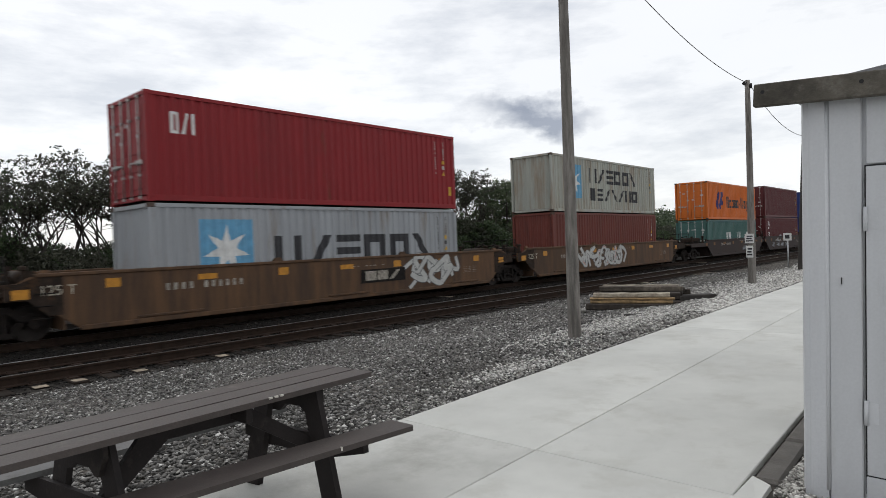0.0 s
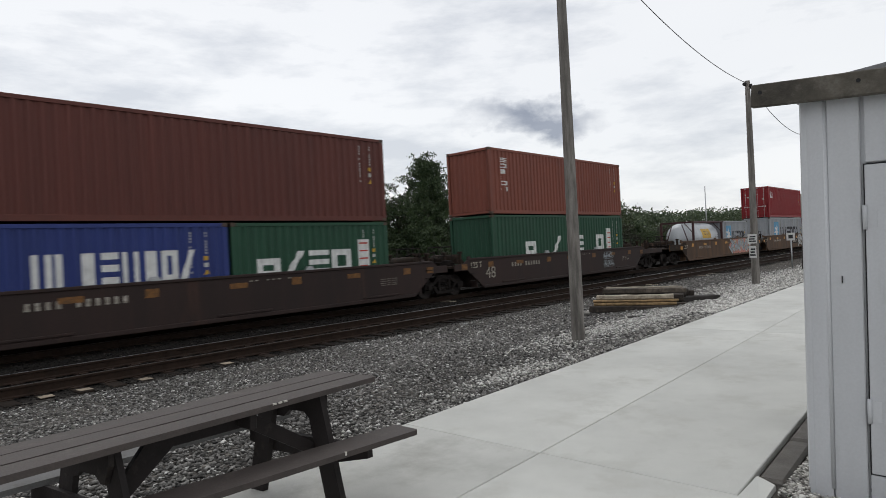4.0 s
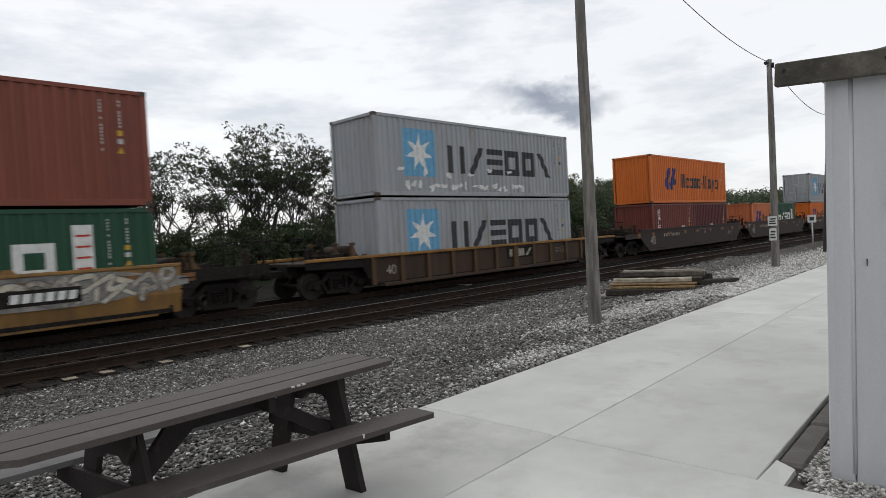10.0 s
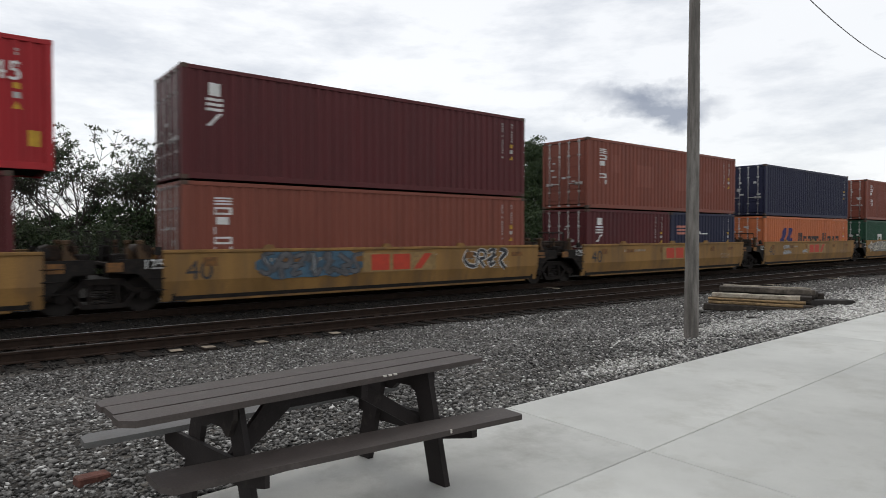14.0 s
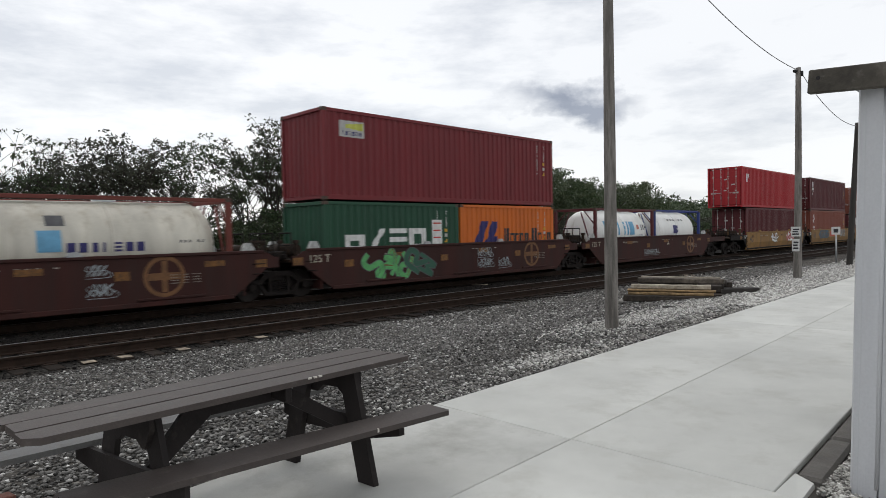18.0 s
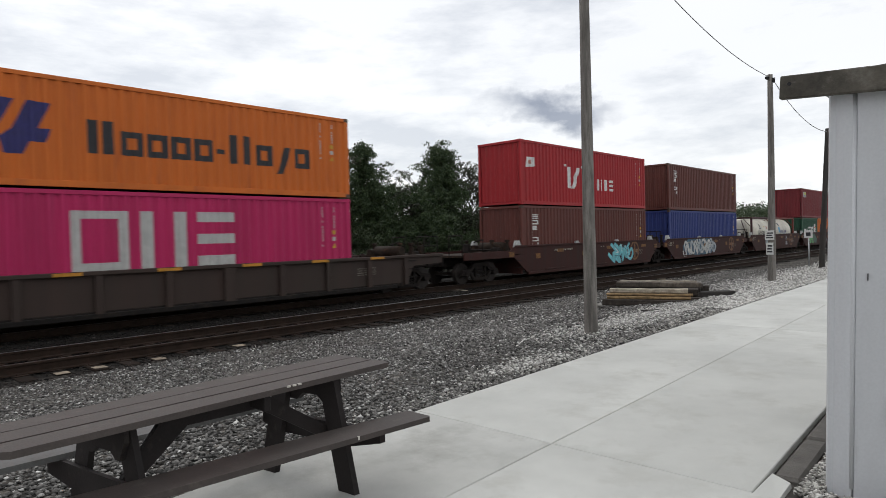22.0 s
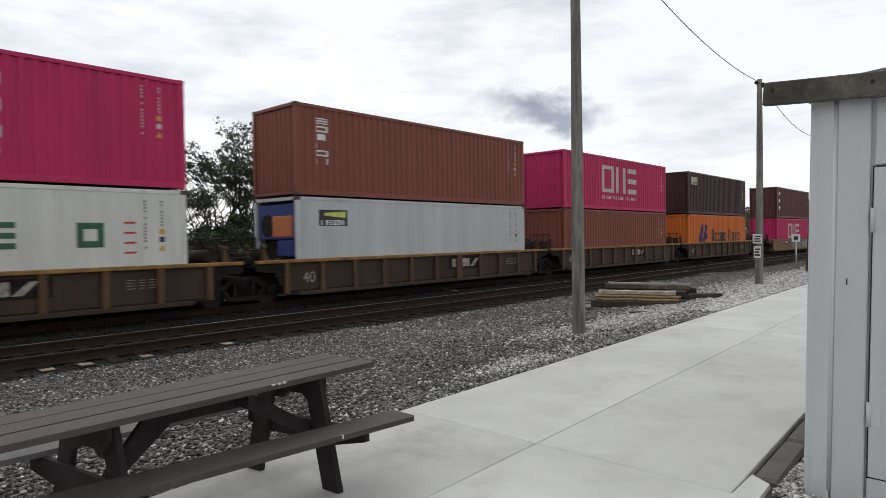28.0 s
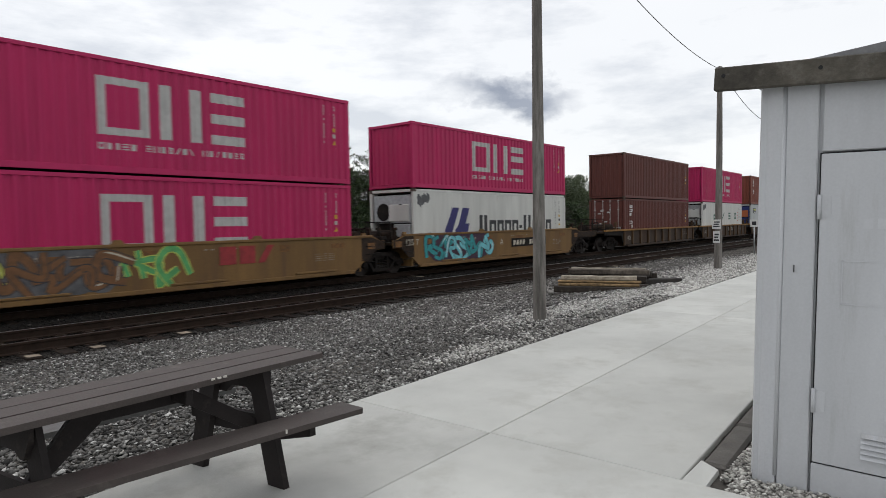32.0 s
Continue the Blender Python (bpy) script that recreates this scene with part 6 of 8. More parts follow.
# ---- the train: every load and car in order, front first; centre is its place along the track at the start ----
U = [
    # centre, style, well length, spray, figure, load, emblem, brand, label of the car
    (84.8, "tan", 12.6, (), "", "", False, 0),
    (69.46, "dark", 12.6, ((-2.0, 6.0, ("pale", "silver")),), "", "", False, 0),
    (54.13, "dark", 12.6, ((3.0, 3.5, ("pale", "smoke")),), "", "", False, 0),
    (32.44, "tan", 16.3, ((-1.5, 5.0, ("silver", "smoke", "rose")),), "", "125 T", False, 0),
    (12.99, "tan", 16.3, ((4.3, 2.6, ("silver", "smoke")),), "", "125 T", False, 2),
    (-6.19, "tan", 16.3, ((3.9, 6.2, ("pale", "smoke", "steel", "cream"), "rose"),), "", "125 T", False, 0),
    (-29.42, "dark", 14.9, ((4.0, 1.6, ("pale", "smoke")),), "48", "125 T", False, 0),
    (-47.75, "dark", 14.9, (), "48", "125 T", False, 0),
    (-65.49, "dark", 14.9, (), "48", "125 T", False, 0),
    (-83.24, "dark", 14.9, (), "48", "125 T", False, 0),
    (-101.08, "dark", 14.9, (), "48", "", False, 0),
    (-122.22, "rib", 12.9, (), "40", "", False, 2),
    (-141.93, "yellow", 12.6, ((0.2, 12.4, ("worn", "smoke", "silver", "cream"), "pewter"),), "40", "125-T", False, 3),
    (-157.61, "yellow", 12.6, ((-3.6, 1.5, ("pale", "smoke")), (-1.2, 1.0, ("pale",))), "40", "125-T", False, 1),
    (-173.27, "yellow", 12.6, (), "40", "125-T", False, 1),
    (-189.09, "yellow", 12.6, ((-2.6, 3.2, ("smoke", "black", "pale"), "steel"), (4.0, 2.0, ("black", "white", "steel"))), "40", "125-T", False, 1),
    (-204.75, "yellow", 12.6, ((-0.8, 1.4, ("white", "smoke", "white")), (3.7, 3.1, ("crimson", "rose", "white"), "white")), "40", "125-T", False, 0),
    (-224.92, "maroon", 12.6, ((-0.6, 2.2, ("pale", "smoke")),), "", "125 T", True, 0),
    (-240.64, "maroon", 12.6, ((-3.2, 2.8, ("leaf", "smoke", "gold", "green")), (1.9, 2.4, ("pale", "maroon")),), "", "125 T", True, 0),
    (-255.86, "maroon", 12.6, ((-2.4, 2.0, ("pale", "steel", "white"), "pale"), (2.75, 0.9, ("pale",))), "", "125 T", True, 0),
    (-271.67, "maroon", 12.6, ((-1.9, 5.2, ("silver", "smoke", "white", "pale"), "steel"),), "", "125 T", True, 0),
    (-287.15, "maroon", 12.6, ((2.6, 2.3, ("cyan", "steel", "white")),), "", "", True, 0),
    (-308.87, "fifty", 16.4, (), "53", "", False, 0),
    (-332.39, "ochre", 16.4, ((-2.87, 0.8, ("steel", "black", "steel")), (-1.1, 1.3, ("black", "silver", "black")), (0.2, 0.7, ("black", "silver", "black")), (2.1, 2.2, ("black", "white", "silver")), (5.0, 3.2, ("black", "white", "silver"), "white")), "", "", False, 4),
    (-354.0, "rib", 12.9, (), "40", "", False, 0),
    (-369.93, "rib", 12.9, (), "40", "", False, 2),
    (-385.53, "rib", 12.9, (), "40", "", False, 2),
    (-401.18, "rib", 12.9, (), "40", "", False, 2),
    (-416.8, "rib", 12.9, (), "40", "", False, 0),
    (-436.74, "amber", 12.6, ((-3.4, 4.4, ("cyan", "black", "white", "pool"), "plumink"),), "", "125 T", False, 6),
    (-452.17, "amber", 12.6, ((-3.3, 3.0, ("gold", "black", "cream", "lime"), "smoke"), (-0.9, 1.3, ("leaf", "lime", "leaf"))), "", "", False, 5),
]
CAR_LABEL = {
    "tan": "rust-brown articulated well car with yellow reflectors",
    "dark": "dark maroon-brown well car, dusty and worn",
    "yellow": "yellow articulated well car with black ends",
    "ochre": "ochre-yellow well car with black spray-painted figures",
    "amber": "ochre-yellow well car with bright spray paint",
    "rib": "rusty ribbed well car with a yellow top chord",
    "maroon": "maroon well car with a faded round emblem",
    "fifty": "dark brown ribbed well car, long and empty-ended",
}
UNIT_LETTER = {-224.92: "A", -101.08: "A", -436.74: "A", -157.61: "C"}
MOVING = []
FLOOR = 0.36


def joined(i):
    """Whether cars i and i + 1 share the truck between them."""
    gap = U[i][0] - U[i + 1][0]
    return gap < 16.7 or (U[i][1] == U[i + 1][1] and U[i][1] in ("tan", "dark") and gap < 19.6)


def build_cars():
    for i, (c, style, well, spray, fig, load, emb, brand) in enumerate(U):
        front = (U[i - 1][0] - c) / 2 if i else 9.0
        rear = (c - U[i + 1][0]) / 2 if i + 1 < len(U) else 9.0
        own_f = i == 0 or not joined(i - 1)
        own_r = i + 1 == len(U) or not joined(i)
        spray = tuple((a, b, tuple(k for k in inks if k in INK), *more) for a, b, inks, *more in spray)
        car = well_car(CAR_LABEL[style], style, well, rear, front, pose(c, TRAIN_Y, RAIL_Z), own_f, own_r, spray, fig, load, emb, brand, i + 1)
        if c in UNIT_LETTER:
            lettering(UNIT_LETTER[c], -0.49 if style == "amber" else 1.1, 0.86 if style == "amber" else 0.92, 0.27, -1.45, "black" if style == "yellow" else "cream", car, "painted unit letter")
        MOVING.append((car, c, TRAIN_Y, RAIL_Z))


build_cars()


def load(c, items):
    """Puts containers on the car at c: (offset along the car, level 0 or 1, height below, builder)."""
    for ob, dx, z in items:
        MOVING.append((ob, c + dx, TRAIN_Y, RAIL_Z + FLOOR + z))


def stack(i, lower, upper=None, lower_h=HC):
    c = U[i][0]
    items = [(ob, dx, 0.0) for ob, dx in lower]
    if upper:
        items.append((upper, 0.0, lower_h + (0.045 if i in (11, 12, 23) else 0.03)))
    load(c, items)


T20 = 3.075
BOX = container


def tank_marks(kind):
    if kind == 0:
        return [([rect(-1.10, 0.66, 1.33, 2.02)], "yellow"), (marks("shsrrpi", -0.72, 0.58, 1.55, 1.84, 0.2), "black"), (marks("ss sss", 1.55, 2.3, 1.35, 1.42, 0.3) + marks("sss ss", 1.55, 2.2, 1.5, 1.57, 0.3), "smoke")]
    if kind == 1:
        return [([rect(-2.0, -1.2, 1.25, 1.95)], "sky"), (marks("ipd", -0.7, 1.1, 1.22, 1.92, 0.15), "sky"), (marks("sss", 1.7, 2.3, 1.45, 1.75, 0.3), "smoke"), ([rect(1.25, 1.5, 1.5, 1.75)], "rose")]
    if kind == 2:
        return [([rect(-0.5, 0.1, 1.2, 1.7)], "navy"), (marks("sss ss", -1.0, 1.2, 1.95, 2.05, 0.3), "smoke")]
    if kind == 3:
        frame4 = [rect(-1.20, -0.64, 1.40, 1.46), rect(-1.20, -1.14, 0.98, 1.40), rect(-0.70, -0.64, 0.98, 1.40), rect(-1.20, -0.64, 0.92, 0.98), rect(-1.02, -0.82, 1.06, 1.30)]
        return [(frame4, "black"), (marks("phrsrii", -0.45, 1.70, 1.02, 1.40, 0.30), "smoke"), ([rect(-0.62, -0.40, 1.78, 2.0), rect(-0.85, -0.30, 1.60, 1.70)], "smoke"), ([rect(0.35, 0.72, 1.74, 1.80)], "yellow"), ([rect(1.08, 1.27, 1.62, 1.82)], "crimson"),
                (marks("ss sss", 2.1, 2.6, 1.80, 1.86, 0.3) + marks("sss ss", 2.1, 2.6, 1.62, 1.68, 0.3) + marks("ss sss", 2.1, 2.6, 1.44, 1.50, 0.3), "smoke")]
    return [([rect(-1.6, -1.1, 1.25, 1.75)], "sky"), (marks("rrsihrd", -1.0, 0.8, 1.22, 1.45, 0.3), "navy"), (marks("sss ss", 1.6, 2.3, 1.4, 1.47, 0.3), "smoke"), ([rect(-1.4, -1.0, 1.85, 2.1)], "smoke")]


def tank20(label, skin, colour, kind):
    return tank_container(label, skin, colour, pose(0, 0, 0), tank_marks(kind))


def build_loads():
    stack(0, [(BOX("blue steel shipping container far along the train", "blue"), 0)], BOX("blue steel shipping container on top of another", "blue"))
    stack(1, [(BOX("dark red shipping container in a well car", "darkred", doors=True, logos=("vertical6",)), 0)], BOX("dark red shipping container on top of another", "darkred", doors=True))
    stack(2, [(BOX("faded teal shipping container with white blocks", "teal", doors=True, logos=("arch5",), h=STD), 0)], BOX("orange shipping container with a dark blue emblem", "orange", doors=True, logos=("bars",)), STD)
    stack(3, [(BOX("brick-red shipping container in a well car", "oxide"), 0)], BOX("weathered cream-grey container with two rows of black blocks", "oldgrey", logos=("starold",)))
    stack(4, [(BOX("light grey container with a white star on blue", "grey", logos=("star",)), 0)], BOX("bright dark-red shipping container with white marks", "red", doors=True, logos=("short3",)))
    stack(5, [(tank20("silver tank container with a yellow panel", M_tanksteel, "plum", 0), -T20), (BOX("short light grey container with a star emblem", "grey", FT20, STD, logos=("star",)), T20)])
    stack(6, [(BOX("dark green container with wide white blocks", "green", logos=("wide4",)), 0)], BOX("red-brown container with a column of white blocks", "triton", logos=("vertical6",)))
    stack(7, [(BOX("short deep blue container with white blocks", "blue", FT20, STD, logos=("arc",)), -T20), (BOX("short dark green container with white blocks", "green", FT20, STD, logos=("wide4",)), T20)],
          BOX("red-brown shipping container, dull and plain", "brown"), STD)
    stack(8, [(BOX("short orange container with a blue emblem", "orange", FT20, STD, logos=("bars",)), -T20), (BOX("short mid-blue steel container", "skyblue", FT20, STD), T20)],
          BOX("light grey container with doors and a star emblem", "grey", doors=True, logos=("star",)), STD)
    stack(9, [(BOX("short faded orange container with a blue emblem", "faded", FT20, STD, logos=("bars",)), -T20), (BOX("short dark green container with white blocks", "green", FT20, STD, logos=("wide4",)), T20)])
    stack(10, [(BOX("short brick-red container with white blocks", "oxide", FT20, STD, logos=("vertical20",)), -T20), (BOX("short plum-red steel container", "darkred", FT20, STD), T20)],
          BOX("clean orange container with a dark blue emblem", "orange", logos=("bars",)), STD)
    stack(11, [(BOX("light grey container with a white star on blue", "grey", logos=("star",)), 0)], BOX("peeling light grey container with a star emblem", "grey", logos=("star",), peel=24))
    stack(12, [(BOX("dark green container with doors and white blocks", "green", h=STD, doors=True, logos=("wide4",)), 0)], BOX("red-brown container with doors and white blocks", "triton", doors=True, logos=("vertical6",)), STD)
    stack(13, [(BOX("faded orange container with a blue emblem", "faded", h=STD, doors=True, logos=("bars",)), 0)], BOX("dark navy shipping container with plain sides", "navy", doors=True), STD)
    stack(14, [(BOX("short plum container with three white blocks", "darkred", FT20, STD, doors=True, logos=("vertical3",)), -T20), (BOX("short navy container with a striped emblem", "navy", FT20, STD, logos=("stripe",)), T20)],
          BOX("sun-faded red-brown container with pale rectangles", "triton", doors=True, logos=("vertical6",), panels=((-4.5, -3.95, 1.55, 2.30, "faded2"), (-2.65, -1.39, 1.02, 1.98, "faded2"), (0.24, 1.47, 1.0, 2.0, "faded2"), (2.99, 3.85, 1.03, 2.02, "faded2"), (1.39, 1.78, 2.12, 2.38, "brown"))), STD)
    stack(15, [(BOX("red-brown container with a column of white blocks", "triton", doors=True, logos=("vertical6",)), 0)], BOX("deep plum-red container with three white blocks", "darkred", doors=True, logos=("vertical3",)))
    red45 = BOX("long red shipping container that overhangs its stack", "kred", FT45, HC, doors=True, logos=("short3",))
    lettering("45", 5.72, 1.92, 0.42, -HALF_W - 0.006, "white", red45, "white painted length figure")
    stack(16, [(BOX("dark red shipping container with doors", "darkred", doors=True), 0)], red45)
    stack(17, [(tank20("white tank container with blue blocks", M_tank, "darkred", 1), -T20), (tank20("white tank container in a blue frame", M_tank, "blue", 2), T20)])
    stack(18, [(BOX("short dark green container with white blocks", "green", FT20, STD, logos=("wide4",)), -T20), (BOX("short orange container with a blue emblem", "orange", FT20, STD, logos=("bars",)), T20)],
          BOX("dark red container with a small placard", "darkred2", logos=("card",)), STD)
    stack(19, [(tank20("dirty white tank container with dark blocks", M_tankdirty, "plum", 3), -T20), (tank20("dirty white tank container in an orange frame", M_tankdirty, "oxide", 4), T20)])
    stack(20, [(BOX("royal blue shipping container with plain sides", "blue"), 0)], BOX("brown container with a column of white blocks", "brown", logos=("vertical6",)))
    stack(21, [(BOX("brown container with a column of white blocks", "brown", logos=("vertical6",)), 0)], BOX("bright red container with white blocks and a flag", "kred", logos=("kay",)))
    stack(22, [(BOX("pink shipping container with large pale blocks", "pink", logos=("threebig",)), 0)], BOX("orange container with a dark blue emblem", "orange", h=STD, logos=("bars",)))
    stack(23, [(BOX("pink shipping container with large pale blocks", "pink", logos=("threebig",)), 0)], BOX("dark brown container with slanted white blocks", "plum2", logos=("slant3",)))
    stack(24, [(BOX("orange container with a dark blue emblem", "orange", logos=("bars",)), 0)], BOX("very dark brown container with a small placard", "plum", logos=("card",)))
    stack(25, [(BOX("red-brown container with a column of white blocks", "triton", logos=("vertical6",)), 0)], BOX("pink shipping container with large pale blocks", "pink", logos=("three",)))
    stack(26, [(BOX("smooth silver refrigerated container with an orange cooling unit", "silver", logos=("cardblack",), reefer=True, name="refrigerated_container"), 0)], BOX("red-brown container with a column of white blocks", "triton", logos=("vertical6",)))
    stack(27, [(BOX("smooth white refrigerated container with green blocks", "reefer", logos=("wide4green",), reefer=True, name="refrigerated_container"), 0)], BOX("pink shipping container with large pale blocks", "pink", logos=("three",)))
    stack(28, [(BOX("brown container with doors and white blocks", "brown", doors=True, logos=("vertical6",)), 0)], BOX("brown shipping container with plain sides", "brown"))
    stack(29, [(BOX("smooth white refrigerated container with a blue emblem", "reefer", logos=("bars",), reefer=True, name="refrigerated_container"), 0)], BOX("pink shipping container with large pale blocks", "pink", h=STD, logos=("three",)))
    stack(30, [(BOX("pink shipping container with large pale blocks", "pink", logos=("threebig",)), 0)], BOX("pink shipping container with large pale blocks", "pink", logos=("three",)))


PAINT["darkred2"] = paint("darkred2", (0.165, 0.022, 0.026), 0.05, (0.09, 0.02, 0.02))
PAINT["plum2"] = paint("plum2", (0.095, 0.032, 0.027), 0.05, (0.06, 0.025, 0.02))
build_loads()

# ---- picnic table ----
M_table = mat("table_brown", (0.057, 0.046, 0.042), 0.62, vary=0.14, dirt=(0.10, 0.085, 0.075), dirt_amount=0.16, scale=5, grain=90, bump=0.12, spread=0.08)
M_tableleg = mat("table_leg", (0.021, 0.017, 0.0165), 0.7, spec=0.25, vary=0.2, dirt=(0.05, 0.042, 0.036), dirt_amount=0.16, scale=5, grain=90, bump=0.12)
M_bench = mat("bench_grey", (0.115, 0.114, 0.112), 0.6, vary=0.16, dirt=(0.07, 0.062, 0.056), dirt_amount=0.25, scale=5, grain=90, bump=0.12)
M_chip = mat("chipped_paint", (0.55, 0.52, 0.47), 0.8, scale=20)


def plank(g, pts, z0, z1):
    n = len(pts)
    g.add([(x, y, z0) for x, y in pts] + [(x, y, z1) for x, y in pts], [tuple(range(n)), tuple(range(n, 2 * n))] + [(i, (i + 1) % n, n + (i + 1) % n, n + i) for i in range(n)])


def build_table():
    t = thing("picnic_table", "dark brown plank picnic table with two fixed benches", "picnic table", pose(1.70, 3.42, 0))
    L, top, w, step, turn = 1.14, 0.75, 0.0830, 0.1850, radians(3.0)

    def on_top(x, y):
        return (x * math.cos(turn) - y * math.sin(turn), x * math.sin(turn) + y * math.cos(turn))

    for k in (-1, 0, 1):
        g = Geo()
        y0, y1 = 0.02 + k * step - w, 0.02 + k * step + w
        if k == 0:
            plank(g, [on_top(-L + 0.01, y0), on_top(L - 0.004, y0), on_top(L - 0.004, y1), on_top(-L + 0.01, y1)], top - 0.033, top)
        else:
            a, b = (y0, y1) if k > 0 else (y1, y0)
            plank(g, [on_top(-L, a), on_top(L, a), on_top(L, b - k * 0.012), on_top(L - 0.012, b), on_top(-L + 0.06, b), on_top(-L, b - k * 0.055)], top - 0.033, top - 0.002 * (k > 0))
        part("top_plank", g, M_table, t)
    # the frames have racked, so the benches lie askew under the top
    for pts, m_bench, say in (([(-0.995, -0.165), (-0.985, -0.36), (-0.945, -0.43), (1.125, -0.588), (1.138, -0.575), (1.138, -0.385), (1.12, -0.375)], M_table, "long bench plank"),
                ([(-1.15, 0.515), (0.93, 0.525), (0.93, 0.70), (-1.11, 0.69), (-1.15, 0.65)], M_bench, "long bench plank worn to pale grey")):
        g = Geo()
        plank(g, pts, 0.418, 0.45)
        part("bench_plank", g, m_bench, t, say)
    lean = -0.155
    for x0, yn, s, legs in ((-0.496, -0.476, -1, ((0.20, 0.405, 0.0), (0.955, 0.745, -0.012))), (0.775, -0.527, 1, ((0.275, 0.43, 0.0), (1.01, 0.835, -0.012)))):
        # along(d): a point d metres along the beam from its near end
        def along(d, off=0.0, x0=x0, yn=yn):
            return (x0 + lean * d + off, yn + d)
        far = 1.15 if s < 0 else 1.10
        g = Geo()
        v = []
        for off in (-0.020, 0.006) if s < 0 else (0.012, 0.052):
            for d, z in ((0.03, 0.417), (0.03, 0.345), (0.27, 0.288), (0.87, 0.285), (far, 0.322), (far, 0.417)):
                v.append((*along(d, off), z))
        g.add(v, [(0, 1, 2, 3, 4, 5), (11, 10, 9, 8, 7, 6)] + [(i, 6 + i, 6 + (i + 1) % 6, (i + 1) % 6) for i in range(6)])
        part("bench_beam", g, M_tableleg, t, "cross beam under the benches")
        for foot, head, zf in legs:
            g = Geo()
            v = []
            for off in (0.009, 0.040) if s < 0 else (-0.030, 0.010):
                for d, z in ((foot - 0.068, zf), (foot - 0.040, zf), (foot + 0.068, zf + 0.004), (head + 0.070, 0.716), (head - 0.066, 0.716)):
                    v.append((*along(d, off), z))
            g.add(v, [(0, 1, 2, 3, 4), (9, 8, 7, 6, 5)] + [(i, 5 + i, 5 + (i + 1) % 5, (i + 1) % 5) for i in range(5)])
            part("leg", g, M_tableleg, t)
        g = Geo()
        v = []
        for off in (-0.020, 0.006) if s < 0 else (0.012, 0.050):
            for d, z in ((0.33, 0.716), (0.33, 0.62), (0.38, 0.525), (0.415, 0.525), (0.46, 0.560), (0.60, 0.560), (0.65, 0.525), (0.78, 0.525), (0.87, 0.62), (0.87, 0.716)) if s < 0 else ((0.385, 0.716), (0.385, 0.62), (0.43, 0.53), (0.50, 0.53), (0.56, 0.58), (0.69, 0.58), (0.75, 0.53), (0.82, 0.53), (0.87, 0.62), (0.87, 0.716)):
                v.append((*along(d, off), z))
        n = 10
        g.add(v, [tuple(range(n)), tuple(range(2 * n - 1, n - 1, -1))] + [(i, n + i, n + (i + 1) % n, (i + 1) % n) for i in range(n)])
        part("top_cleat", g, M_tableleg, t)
        # slanting brace from the beam up to the middle of the top
        bx, by = along(0.47, 0.012)
        (xa, za), (xb, zb), (xc, zc) = ((-0.30, 0.716), (-0.16, 0.716), (-0.16, 0.645)) if s < 0 else ((0.235, 0.702), (0.214, 0.702), (0.214, 0.612))
        g = Geo()
        v = []
        for y in (by - 0.02, by + 0.02):
            v += [(bx, y, 0.295), (bx, y, 0.385), (xa, y - 0.02, za), (xb, y - 0.02, zb), (xc, y - 0.02, zc)]
        g.add(v, [(0, 1, 2, 3, 4), (9, 8, 7, 6, 5)] + [(i, 5 + i, 5 + (i + 1) % 5, (i + 1) % 5) for i in range(5)])
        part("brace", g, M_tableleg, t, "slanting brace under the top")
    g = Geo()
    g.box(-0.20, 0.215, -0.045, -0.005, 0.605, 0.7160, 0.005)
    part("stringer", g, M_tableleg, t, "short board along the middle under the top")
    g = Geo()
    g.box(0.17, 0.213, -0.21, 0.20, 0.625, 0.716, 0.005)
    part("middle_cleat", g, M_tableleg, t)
    for x in (0.295, 0.335, 0.372):
        g = Geo()
        px, py = on_top(x, -0.2485)
        g.box(px, px + 0.022, py - 0.006, py + 0.006, 0.742, 0.7515)
        part("chip", g, M_chip, t, "chip of bare wood on the edge")
    g = Geo()
    g.box(0.572, 0.583, -0.549, -0.538, 0.430, 0.4515)
    part("chip", g, M_chip, t, "chip of bare wood on the bench")


build_table()

# ---- red brick lying on the gravel ----
g = Geo()
g.box(-0.10, 0.10, -0.048, 0.048, 0, 0.06, 0.008)
solid("brick", g, mat("brick_red", (0.115, 0.045, 0.033), 0.9, vary=0.25, dirt=(0.12, 0.09, 0.07), dirt_amount=0.3, scale=14, grain=90, bump=0.5), "broken red brick lying on the gravel", "brick", pose(0.69, 4.62, -0.022, 3, 4, 14))

# ---- metal shed ----
M_shed = mat("shed_grey", (0.505, 0.514, 0.532), 0.48, vary=0.09, dirt=(0.30, 0.295, 0.285), dirt_amount=0.26, scale=1.6, grain=70, bump=0.03, streak=True, grit=0.15)
M_shedtrim = mat("shed_trim", (0.505, 0.514, 0.532), 0.45, vary=0.06, dirt=(0.28, 0.27, 0.26), dirt_amount=0.2, scale=2.0, streak=True, grit=0.15)
M_fascia = mat("fascia_wood", (0.085, 0.076, 0.062), 0.9, vary=0.3, dirt=(0.16, 0.15, 0.13), dirt_amount=0.3, scale=4, grain=50, bump=0.4)
M_roof = mat("roof_sheet", (0.20, 0.20, 0.205), 0.6, 0.2, vary=0.15, scale=2)
M_gap = mat("gap_black", (0.015, 0.015, 0.016), 0.8, scale=4)


